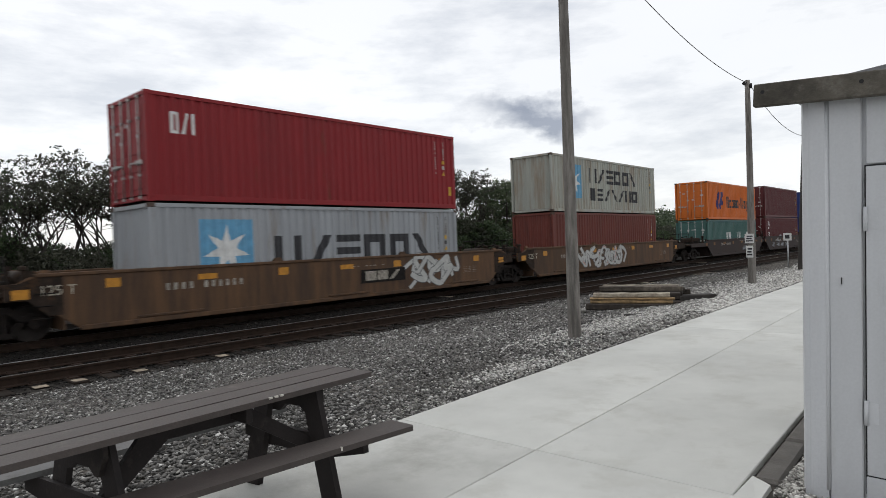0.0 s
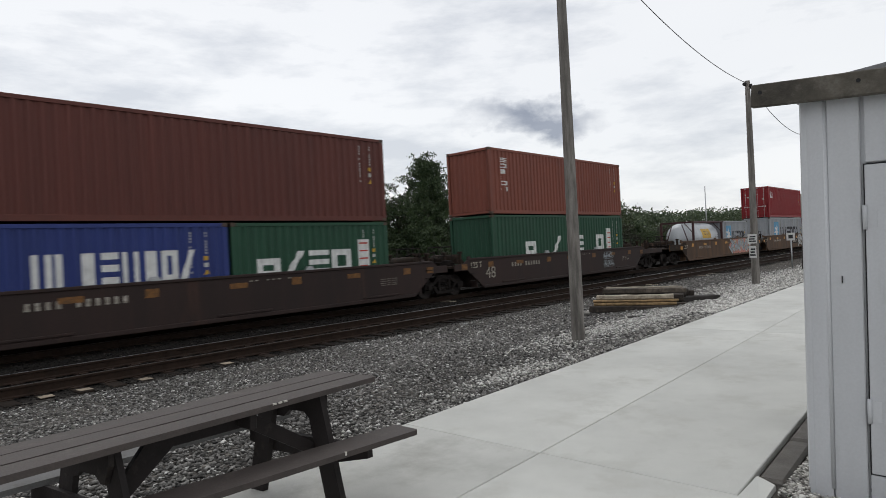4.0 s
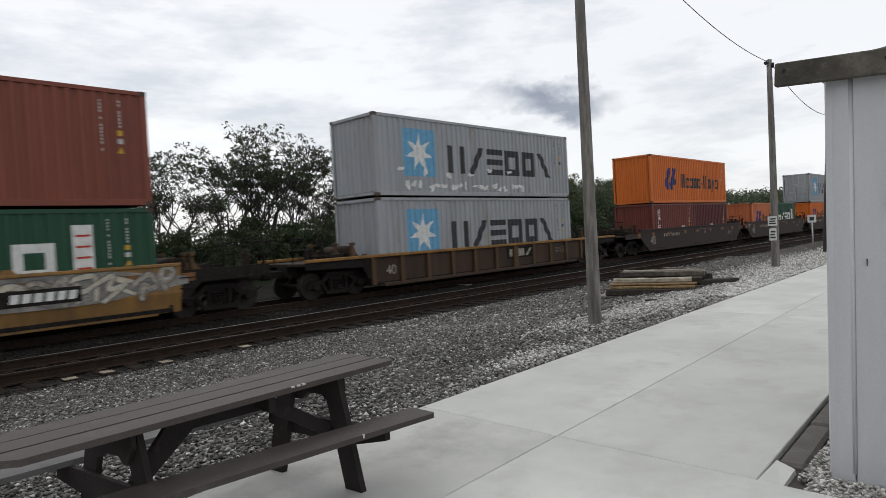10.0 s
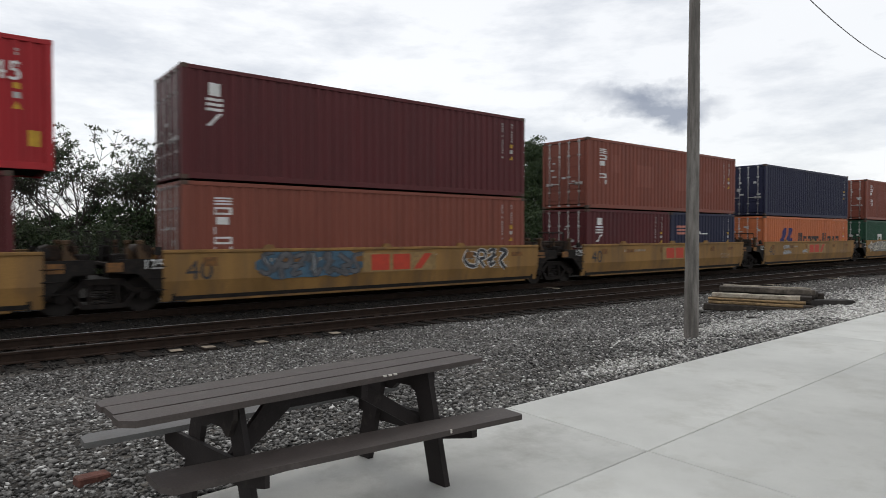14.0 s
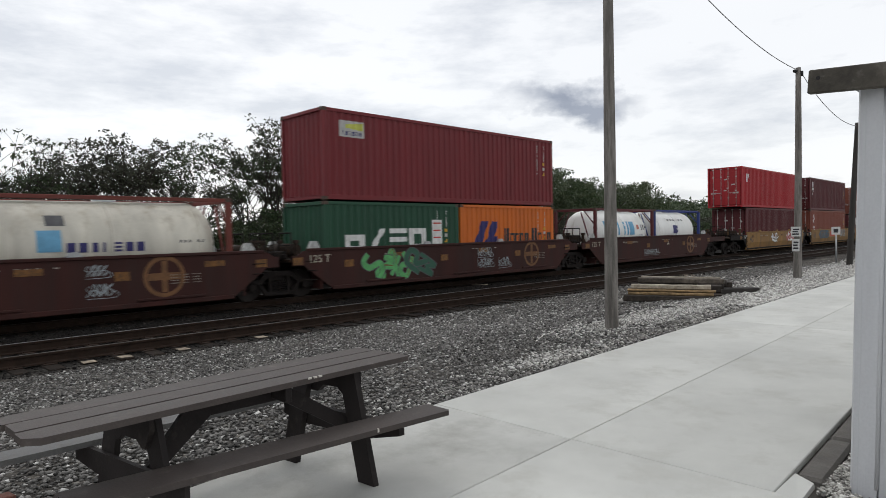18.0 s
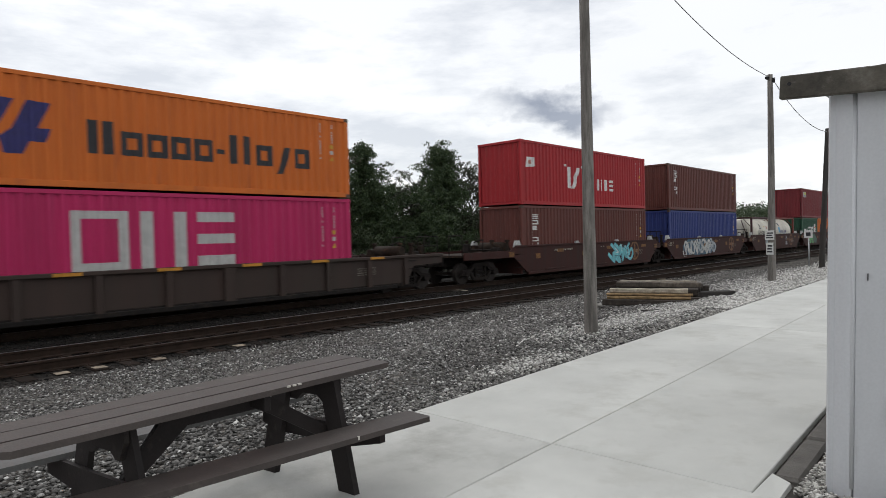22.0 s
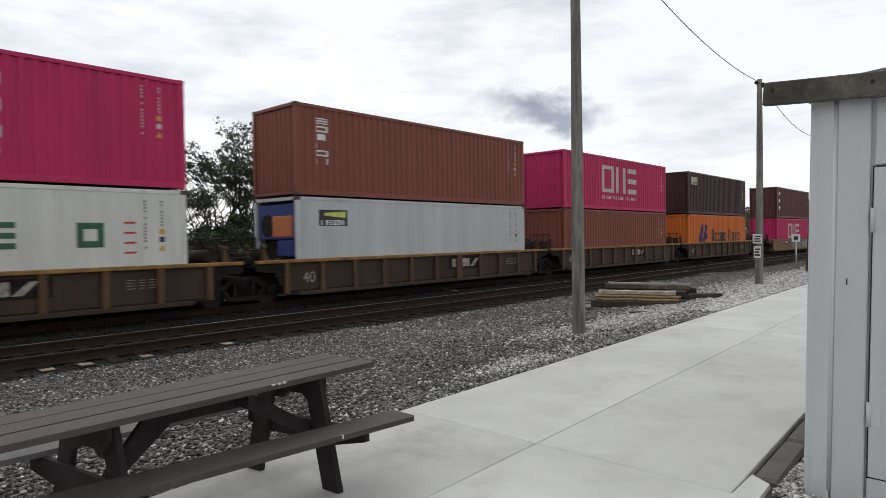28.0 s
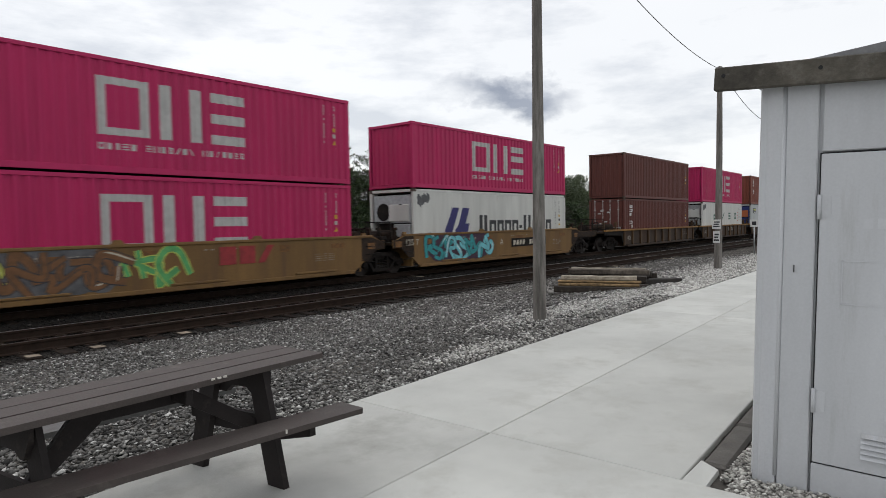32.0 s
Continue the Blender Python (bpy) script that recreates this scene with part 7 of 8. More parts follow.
def build_shed():
    shed = thing("metal_shed", "light grey sheet-metal shed with a weathered wooden fascia", "shed", pose(4.3, 0.060, 0, 1.2))
    y1, y0, h = 0.90, -3.0, 2.42
    g = Geo()
    g.box(0.03, 4.4, y0, y1 - 0.03, -0.05, h)
    part("body", g, M_shed, shed)
    # rounded corner post
    g = Geo()
    pts = []
    r = 0.15
    for i in range(15):
        a = math.pi / 2 * i / 14
        pts.append((r - r * math.cos(a), y1 - r + r * math.sin(a)))
    pts += [(0.30, y1), (0.30, y1 - 0.02), (0.03, y1 - 0.16), (0.0, y1 - 0.16)]
    n = len(pts)
    g.add([(x, y, -0.04) for x, y in pts] + [(x, y, 2.39) for x, y in pts], [tuple(range(n)), tuple(range(n, 2 * n))] + [(i, (i + 1) % n, n + (i + 1) % n, n + i) for i in range(n)], False)
    part("corner_post", g, M_shedtrim, shed, "rounded corner panel")
    for a, b, z0, z1 in ((0.745, 0.56, -0.03, 2.39), (-0.36, -1.6, -0.03, 2.39), (-1.6, -2.95, -0.03, 2.39)):
        g = Geo()
        g.box(0.004, 0.04, b + 0.006, a - 0.012, z0, z1, 0.006)
        part("wall_panel", g, M_shed, shed)
    for y in (0.742,):
        g = Geo()
        g.tube((0.006, y, 0.03), (0.006, y, 2.39), 0.012, n=8)
        part("seam", g, M_shedtrim, shed, "rolled seam")
    g = Geo()
    g.box(0.002, 0.04, -0.34, 0.545, 1.965, 2.39, 0.006)
    part("wall_panel", g, M_shed, shed)
    g = Geo()
    g.box(0.012, 0.045, -0.35, 0.555, 0.05, 1.96)
    part("door_gap", g, M_gap, shed, "dark gap round the door")
    g = Geo()
    g.box(-0.004, 0.03, -0.335, 0.5465, 0.165, 1.952, 0.004)
    door = part("door", g, M_shed, shed, "flush sheet-metal door, shut")
    g = Geo()
    g.box(0.0, 0.035, -0.34, 0.552, -0.03, 0.155, 0.006)
    part("sill", g, M_shed, shed)
    for z in (0.46, 1.58):
        g = Geo()
        g.tube((-0.012, 0.548, z), (-0.012, 0.548, z + 0.14), 0.012, n=8)
        g.box(-0.008, 0.0, 0.49, 0.548, z + 0.01, z + 0.13)
        part("hinge", g, M_shedtrim, door, "grey butt hinge")
    for k in range(5):
        g = Geo()
        z = 0.245 + 0.03 * k
        g.add([(-0.006, 0.31, z), (-0.006, 0.0, z), (-0.026, 0.0, z), (-0.026, 0.31, z), (-0.006, 0.31, z + 0.022), (-0.006, 0.0, z + 0.022)], [(0, 1, 2, 3), (3, 2, 5, 4), (0, 3, 4), (1, 5, 2), (0, 4, 5, 1)])
        part("louvre", g, M_shedtrim, door, "pressed louvre slat")
    g = Geo()
    w = 0.006
    for a, b, z0, z1 in ((0.43, 0.43 - w, 1.10, 1.35), (0.06, 0.06 - w, 1.10, 1.35), (0.43, 0.06, 1.35 - w, 1.35), (0.43, 0.06, 1.10, 1.10 + w)):
        g.box(-0.0065, -0.0045, b, a, z0, z1)
    part("label_outline", g, M_shedtrim, door, "faint outline of a removed label")
    for k, (y, z) in enumerate(((0.335, 1.53), (0.27, 1.53), (0.20, 1.53), (0.13, 1.53))):
        g = Geo()
        g.box(-0.0065, -0.0045, y - 0.045, y, z, z + 0.055)
        part("faint_mark", g, M_shedtrim, door, "ghost of old lettering")
    g = Geo()
    g.box(-0.006, 0.004, 0.667, 0.671, 1.27, 1.31)
    part("scratch", g, M_gap, shed)
    # fascia and roof
    g = Geo()
    g.box(-0.10, -0.045, -4.3, 0.0, 0.0, 0.138, 0.006)
    part("fascia_board", g, M_fascia, shed, "weathered grey-brown wooden fascia board", pose(0, 1.118, 2.362, 2.6))
    g = Geo()
    g.prism_x([(0.93, 2.395), (0.93, 2.475), (0.60, 2.49), (-3.2, 2.90), (-3.2, 2.77), (0.60, 2.395)], -0.04, 4.5)
    part("roof", g, M_roof, shed, "grey sheet-metal roof")
    for y, z in ((1.06, 2.445), (0.55, 2.42)):
        g = Geo()
        g.tube((-0.105, y, z), (-0.095, y, z), 0.012, n=8)
        part("bolt_head", g, M_gap, shed)


build_shed()

# ---- kerb blocks along the shed ----
M_kerb = mat("kerb_concrete", (0.108, 0.101, 0.092), 0.9, vary=0.2, dirt=(0.09, 0.08, 0.07), dirt_amount=0.35, scale=5, grain=70, bump=0.4, spread=0.15)
kerb = thing("kerb", "stained concrete kerb blocks beside the shed wall", "kerb", pose(4.41, 1.276, 0, 0, 0, 2.18), kind="structure")
x = 0.0
for k in range(9):
    g = Geo()
    g.box(x, x + 0.93 - 0.01 * (k % 3), -0.185 + 0.006 * (k % 2), -0.018 - 0.006 * (k % 3), -0.15, -0.012 + 0.010 * (k % 2), 0.022)
    part("kerb_block", g, M_kerb, kerb)
    x += 0.945
g = Geo()
g.add([(-0.42, -0.155, -0.13), (-0.06, -0.16, -0.13), (0.0, -0.012, -0.13), (-0.42, -0.004, -0.13), (-0.42, -0.135, -0.03), (-0.075, -0.14, -0.016), (-0.005, -0.018, -0.002), (-0.42, -0.004, -0.002)],
      [(3, 2, 1, 0), (4, 5, 6, 7), (0, 1, 5, 4), (1, 2, 6, 5), (2, 3, 7, 6), (3, 0, 4, 7)])
part("kerb_block", g, M_concrete, kerb, "low concrete end block")

# ---- wooden poles, wires and signs ----
M_pole = mat("pole_wood", (0.205, 0.19, 0.172), 0.9, vary=0.35, dirt=(0.085, 0.075, 0.066), dirt_amount=0.42, scale=9, grain=60, bump=0.5, streak=True)
M_poledark = mat("pole_dark", (0.045, 0.04, 0.036), 0.9, vary=0.3, scale=5, grain=60, bump=0.4, streak=True)
M_wire = mat("wire_grey", (0.20, 0.20, 0.205), 0.6, scale=10)
M_sign = mat("sign_white", (0.62, 0.62, 0.60), 0.5, vary=0.08, scale=6)


def wooden_pole(label, x, y, z, h, r0, r1, material, lean=(0.0, 0.0), bend=0.0):
    p = thing("utility_pole", label, "utility pole", pose(x, y, z), "wooden poles")
    g = Geo()
    n, m = 14, 14
    v, f = [], []
    for j in range(m + 1):
        q = j / m
        zz = -0.3 + (h + 0.3) * q
        r = r0 + (r1 - r0) * q
        for i in range(n):
            a = 2 * math.pi * i / n
            w = r * (1 + 0.05 * noise.noise(Vector((math.cos(a) * 2, math.sin(a) * 2, zz * 0.8 + x))))
            v.append((lean[0] * q + bend * math.sin(q * math.pi) + w * math.cos(a), lean[1] * q + w * math.sin(a), zz))
    for j in range(m):
        for i in range(n):
            f.append((j * n + i, j * n + (i + 1) % n, (j + 1) * n + (i + 1) % n, (j + 1) * n + i))
    f.append(tuple(m * n + i for i in range(n)))
    g.add(v, f, True)
    part("shaft", g, material, p)
    return p


wooden_pole("tall weathered grey wooden pole in the gravel", 9.02, 5.235, -0.05, 7.35, 0.112, 0.066, M_pole)
P2 = wooden_pole("weathered wooden pole carrying two small signs", 21.53, 6.0, -0.16, 6.62, 0.125, 0.075, M_pole, (0.0, -0.05), 0.05)
wooden_pole("dark wooden pole in the distance", 30.3, 6.5, -0.2, 6.0, 0.12, 0.09, M_poledark, (0.25, -0.27))
g = Geo()
g.tube((-0.10, 0, 6.50), (-0.20, 0, 6.50), 0.05, n=8).tube((-0.02, -0.16, 6.35), (-0.02, -0.16, 6.50), 0.04, n=8)
part("insulator", g, M_gap, P2, "dark insulators at the pole top")
for z0, z1, w in ((1.42, 1.72, 0.135), (0.96, 1.34, 0.105)):
    g = Geo()
    g.box(-0.15, -0.138, -w, w, z0, z1, 0.004)
    s = part("sign_plate", g, M_sign, P2, "small white sign plate")
    g = Geo()
    h = z1 - z0
    for k, q in enumerate((0.18, 0.42, 0.66)):
        g.box(-0.154, -0.150, -w * (0.75 - 0.2 * (k % 2)), w * (0.75 - 0.1 * k), z0 + q * h, z0 + (q + 0.14) * h)
    part("sign_bars", g, INK["black"], s, "dark bars of small print")

post = thing("sign_post", "thin metal post with a small white sign", "sign", pose(35.1, 8.05, -0.3))
g = Geo()
g.tube((0, 0, -0.2), (0, 0, 1.75), 0.035, n=8)
part("post", g, M_steel, post)
g = Geo()
g.box(-0.05, -0.035, -0.19, 0.19, 1.42, 1.80, 0.004)
plate = part("sign_plate", g, M_sign, post)
g = Geo()
g.box(-0.055, -0.051, -0.10, 0.10, 1.52, 1.70)
part("sign_bars", g, INK["black"], plate)


def wire(label, pts, r=0.012):
    cu = bpy.data.curves.new("overhead_wire", "CURVE")
    cu.dimensions = "3D"
    cu.bevel_depth = r
    cu.bevel_resolution = 1
    sp = cu.splines.new("POLY")
    sp.points.add(len(pts) - 1)
    for q, p in zip(sp.points, pts):
        q.co = (*p, 1)
    ob = new("overhead_wire", cu)
    bpy.context.view_layer.update()
    me = bpy.data.meshes.new_from_object(ob)
    bpy.data.objects.remove(ob)
    me.materials.clear()
    me.materials.append(M_wire)
    return tagged(new("overhead_wire", me), label, "wire")


wire("thin grey wire sagging between two wooden poles", [(a, 5.235 + (a - 9.02) * 0.0573, 6.25 + 0.0108 * (a - 18.0) ** 2) for a in [8.96 + 0.4 * i for i in range(31)] + [21.5]], 0.0105)
wire("thin grey wire sagging to the dark pole", [(a, 5.95 + (a - 21.5) * 0.03, 5.55 + 0.0205 * (a - 28.2) ** 2) for a in [21.5 + 0.4 * i for i in range(23)]], 0.012)

# ---- stack of old railway sleepers beside the pavement ----
M_old = mat("old_sleeper", (0.105, 0.088, 0.070), 0.92, vary=0.35, dirt=(0.04, 0.033, 0.028), dirt_amount=0.45, scale=6, grain=40, bump=0.6, spread=0.3)
M_dark = mat("tarred_sleeper", (0.040, 0.032, 0.026), 0.92, vary=0.35, dirt=(0.10, 0.085, 0.068), dirt_amount=0.2, scale=6, grain=40, bump=0.6, spread=0.3)
M_newer = mat("pale_sleeper", (0.33, 0.29, 0.23), 0.9, vary=0.25, dirt=(0.14, 0.11, 0.08), dirt_amount=0.35, scale=6, grain=40, bump=0.5, spread=0.15)
M_honey = mat("split_wood", (0.30, 0.20, 0.10), 0.9, vary=0.3, dirt=(0.09, 0.07, 0.04), dirt_amount=0.35, scale=7, grain=40, bump=0.5)


def sleeper(label, x, y, z, yaw, length, material, w=0.22, h=0.17, tilt=0.0):
    rnd = random.Random(int(x * 100 + z * 1000))
    g = Geo()
    n = 9
    rings = []
    for k in range(n):
        q = -length / 2 + length * k / (n - 1)
        d = [rnd.uniform(-0.008, 0.008) for _ in range(4)]
        c = 0.018
        rings.append([(-w / 2 + c, 0), (w / 2 - c, 0), (w / 2 + d[0], c), (w / 2 + d[1], h - c), (w / 2 - c, h + d[2]), (-w / 2 + c, h + d[3]), (-w / 2 + d[1], h - c), (-w / 2 + d[0], c)])
    v, f = [], []
    for k, ring in enumerate(rings):
        q = -length / 2 + length * k / (n - 1)
        v += [(q, a, b) for a, b in ring]
    for k in range(n - 1):
        for i in range(8):
            f.append((k * 8 + i, k * 8 + (i + 1) % 8, (k + 1) * 8 + (i + 1) % 8, (k + 1) * 8 + i))
    f += [tuple(range(8)), tuple((n - 1) * 8 + i for i in range(8))]
    g.add(v, f)
    return solid("railway_sleeper", g, material, label, "railway sleeper", pose(x, y, z, 0, tilt, yaw), "stack of old sleepers")


Z = -0.16
sleeper("dark weathered railway sleeper at the bottom of a stack", 14.25, 6.75, Z, -70, 2.05, M_dark, 0.22, 0.15)
sleeper("split honey-coloured plank in a stack of sleepers", 14.32, 6.74, Z + 0.155, -70, 1.92, M_honey, 0.20, 0.07)
sleeper("thin pale plank in a stack of sleepers", 14.36, 6.74, Z + 0.235, -69.4, 1.98, M_honey, 0.21, 0.05)
sleeper("pale weathered railway sleeper on top of a stack", 14.46, 6.80, Z + 0.292, -69, 1.80, M_newer, 0.24, 0.10)
sleeper("dark railway sleeper inside a stack", 14.75, 6.78, Z, -70, 2.1, M_dark)
sleeper("dark railway sleeper inside a stack", 15.10, 6.95, Z, -71, 2.0, M_dark)
sleeper("dark railway sleeper inside a stack", 15.0, 6.9, Z + 0.18, -70, 2.05, M_dark)
sleeper("grey railway sleeper on top of a stack", 15.20, 7.40, Z + 0.36, -70, 1.10, M_old, 0.26, 0.13)
sleeper("dark sleeper with a pale top on a stack", 15.52, 6.44, Z + 0.36, -71, 0.95, M_old, 0.25, 0.12)
sleeper("grey railway sleeper on the back of a stack", 15.65, 7.10, Z + 0.40, -72, 1.9, M_newer, 0.2, 0.10)
sleeper("dark railway sleeper at the back of a stack", 15.75, 7.0, Z + 0.0, -70, 2.2, M_dark, 0.24, 0.38)
sleeper("charred black sleeper lying beside a stack", 15.95, 5.85, Z + 0.09, -35, 1.15, M_poledark, 0.30, 0.16)
for x, y, z, r, ln in ((15.02, 6.02, 0.08, 0.095, 0.5), (15.42, 6.02, 0.10, 0.11, 0.7), (15.80, 6.00, 0.10, 0.12, 0.8), (15.62, 5.98, 0.31, 0.10, 0.6), (15.98, 6.05, 0.34, 0.09, 0.7)):
    g = Geo()
    g.tube((0, 0, 0), (-0.33 * ln, 0.94 * ln, 0), r, r * 0.95, n=11)
    solid("log", g, M_dark, "short dark log at the end of a stack", "log", pose(x, y, Z + z), "stack of old sleepers")
for k, (x, y, yaw) in enumerate(((10.9, 6.1, 10), (12.3, 5.75, -24), (9.6, 6.0, 30), (13.6, 7.55, 60))):
    g = Geo()
    g.box(-0.22, 0.22, -0.04, 0.04, 0, 0.035, 0.01)
    solid("wood_scrap", g, M_poledark, "dark splinter of wood lying on the gravel", "wood scrap", pose(x, y, ground_height(x, y) + 0.01, 0, 2, yaw))
g = Geo()
g.box(-0.11, 0.11, -0.07, 0.07, 0, 0.12, 0.05)
solid("stone", g, M_pale, "pale stone lying by the sleepers", "stone", pose(13.55, 7.62, -0.2, 4, 8, 30))

# ---- trees behind the tracks ----


def leaf_material(name, a, b):
    m = bpy.data.materials.new(name)
    m.use_nodes = True
    nodes, links = m.node_tree.nodes, m.node_tree.links
    bs = nodes["Principled BSDF"]
    geo = nodes.new("ShaderNodeNewGeometry")
    ramp = nodes.new("ShaderNodeValToRGB")
    ramp.color_ramp.elements[0].color = (*a, 1)
    ramp.color_ramp.elements[1].color = (*b, 1)
    links.new(geo.outputs["Random Per Island"], ramp.inputs["Fac"])
    links.new(ramp.outputs["Color"], bs.inputs["Base Color"])
    bs.inputs["Roughness"].default_value = 0.65
    bs.inputs["Transmission Weight"].default_value = 0.0
    tr = nodes.new("ShaderNodeBsdfTranslucent")
    links.new(ramp.outputs["Color"], tr.inputs["Color"])
    mx = nodes.new("ShaderNodeMixShader")
    mx.inputs[0].default_value = 0.25
    out = nodes["Material Output"]
    links.new(bs.outputs[0], mx.inputs[1])
    links.new(tr.outputs[0], mx.inputs[2])
    links.new(mx.outputs[0], out.inputs["Surface"])
    return m


M_bark = mat("bark", (0.050, 0.042, 0.036), 0.95, vary=0.3, scale=6, grain=30, bump=0.5, streak=True)
M_leafdull = leaf_material("leaf_dull", (0.026, 0.030, 0.019), (0.070, 0.071, 0.046))
M_leafgreen = leaf_material("leaf_green", (0.023, 0.044, 0.018), (0.064, 0.096, 0.034))
M_leafmix = leaf_material("leaf_mixed", (0.021, 0.034, 0.015), (0.056, 0.078, 0.031))
# paler greens that put distance haze into the leaf colour
M_leafhazy = leaf_material("leaf_hazy", (0.038, 0.058, 0.027), (0.098, 0.122, 0.058))
M_leaffar = leaf_material("leaf_far", (0.035, 0.055, 0.028), (0.085, 0.115, 0.055))


def leaves_mesh(name, centres, radius, per, size, material, seed, droop=0.5):
    """Clumps of small leaves, one mesh of separate leaf blades."""
    rng = np.random.default_rng(seed)
    c = np.repeat(np.array(centres), per, axis=0)
    n = len(c)
    d = rng.normal(0, 1, (n, 3))
    d /= np.linalg.norm(d, axis=1)[:, None]
    p = c + d * (radius * rng.random(n) ** 0.5)[:, None] * np.array([1, 1, 0.65])
    ax = rng.normal(0, 1, (n, 3))
    ax[:, 2] -= droop
    ax /= np.linalg.norm(ax, axis=1)[:, None]
    bx = np.cross(ax, rng.normal(0, 1, (n, 3)))
    bx /= np.linalg.norm(bx, axis=1)[:, None]
    ln = rng.uniform(0.7, 1.3, n)[:, None] * size
    w = ln * 0.42
    v = np.stack([p - ax * ln / 2, p + bx * w / 2, p + ax * ln / 2, p - bx * w / 2], 1).reshape(-1, 3)
    me = bpy.data.meshes.new(name)
    me.vertices.add(4 * n)
    me.vertices.foreach_set("co", v.reshape(-1))
    me.loops.add(4 * n)
    me.loops.foreach_set("vertex_index", np.arange(4 * n, dtype=np.int32))
    me.polygons.add(n)
    me.polygons.foreach_set("loop_start", np.arange(0, 4 * n, 4, dtype=np.int32))
    me.update(calc_edges=True)
    me.materials.append(material)
    return me


def branch(g, tips, p, d, length, r, depth, rnd, spread):
    mid = p + d * length * 0.5 + Vector((rnd.uniform(-1, 1), rnd.uniform(-1, 1), 0)) * length * 0.06
    end = p + d * length
    n = 6 if depth > 2 else 4
    g.tube(p, mid, r, r * 0.82, n=n, cap=False)
    g.tube(mid, end, r * 0.82, r * 0.66, n=n, cap=False)
    if depth <= 1:
        tips.append(tuple(end))
    if depth == 0:
        return
    for k in range(rnd.choice((2, 2, 3)) if depth > 3 else rnd.choice((2, 3, 3))):
        nd = (d + Vector((rnd.uniform(-1, 1), rnd.uniform(-1, 1), rnd.uniform(-0.30, 0.40))) * spread).normalized()
        branch(g, tips, end, nd, length * rnd.uniform(0.60, 0.92), r * 0.62, depth - 1, rnd, spread)
    if depth in (2, 3) and rnd.random() < 0.7:
        nd = (d * 0.3 + Vector((rnd.uniform(-1, 1), rnd.uniform(-1, 1), rnd.uniform(-0.2, 0.5)))).normalized()
        branch(g, tips, mid, nd, length * 0.6, r * 0.4, depth - 2 if depth > 2 else 0, rnd, spread)


def open_tree(seed, h):
    """A thin-crowned tree with several stems; leaves only at the twig ends."""
    rnd = random.Random(seed)
    g, tips = Geo(), []
    for k in range(rnd.choice((3, 4))):
        d = Vector((rnd.uniform(-0.22, 0.22), rnd.uniform(-0.22, 0.22), 1)).normalized()
        branch(g, tips, Vector((rnd.uniform(-0.9, 0.9), rnd.uniform(-0.6, 0.6), -0.3)), d, h * rnd.uniform(0.22, 0.32), 0.095, 5, rnd, 0.60)
    top = max(t[2] for t in tips)
    k = h / (top + 0.3)
    g.v = [(x * k, y * k, z * k) for x, y, z in g.v]
    tips = [(x * k, y * k, z * k) for x, y, z in tips if rnd.random() < (0.68 if z * k > 0.58 * h else 0.13)]
    return g, tips


TREES = []
for s in range(5):
    g, tips = open_tree(20 + s, 8.0)
    TREES.append((g.mesh("trunk", M_bark), leaves_mesh("crown", tips, 0.25, 11, 0.18, M_leafdull if s not in (2, 4) else M_leafmix, s)))


def dense_crown(seed, h, w, pointed, n=420):
    """Lobed clumps: main boughs, each with its own knot of leaves."""
    rnd = random.Random(seed)
    boughs = []
    for k in range(26):
        z = 0.10 + 0.88 * (k / 26) ** 0.9
        r = (1 - z) ** 0.65 * min(1, z * 3 + 0.45) if pointed else math.sin(math.pi * min(0.97, 0.15 + z * 0.80)) ** 0.6
        a = k * 2.4 + rnd.uniform(-0.5, 0.5)
        q = r * w * rnd.uniform(0.45, 1.0)
        boughs.append((q * math.cos(a), q * math.sin(a), h * z, 0.26 * w * rnd.uniform(0.7, 1.3) * (0.55 + 0.6 * (1 - z))))
    pts = []
    for k in range(n):
        x, y, z, s = boughs[rnd.randrange(len(boughs))]
        pts.append((x + rnd.gauss(0, s), y + rnd.gauss(0, s), max(0.1, min(h * 1.02, z + rnd.gauss(0, s * 0.8)))))
    return pts


def dense_trunk(h):
    g = Geo()
    g.tube((0, 0, -0.3), (0.1, 0, h * 0.5), 0.17, 0.09, n=8).tube((0.1, 0, h * 0.5), (0.05, 0.05, h * 0.95), 0.09, 0.02, n=6)
    for k in range(9):
        a = k * 2.4
        z = h * (0.2 + 0.07 * k)
        g.tube((0.05, 0, z), (math.cos(a) * 0.9, math.sin(a) * 0.9, z + 0.5), 0.04, 0.012, n=5)
    return g.mesh("trunk", M_bark)


POINTED = [(dense_trunk(8.0), leaves_mesh("crown", dense_crown(40 + s, 7.8, 2.3, True, 900), 0.34, 26, 0.17, M_leafgreen, 40 + s)) for s in range(2)]
ROUND = [(dense_trunk(6.0), leaves_mesh("crown", dense_crown(50 + s, 5.9, 2.6, False), 0.42, 26, 0.19, (M_leafmix, M_leafgreen, M_leafdull)[s], 50 + s)) for s in range(3)]
# round crowns for the farther trees, haze mixed into their leaf colours
HAZY = [(dense_trunk(6.0), leaves_mesh("crown", dense_crown(50 + s, 5.9, 2.6, False), 0.42, 26, 0.19, (M_leafhazy, M_leafgreen, M_leafhazy)[s], 50 + s)) for s in range(3)]
SHRUB = [(dense_trunk(2.0), leaves_mesh("crown", dense_crown(60 + s, 2.6, 1.7, False, 170), 0.32, 30, 0.15, (M_leafmix, M_leafgreen, M_leafdull)[s], 60 + s)) for s in range(3)]


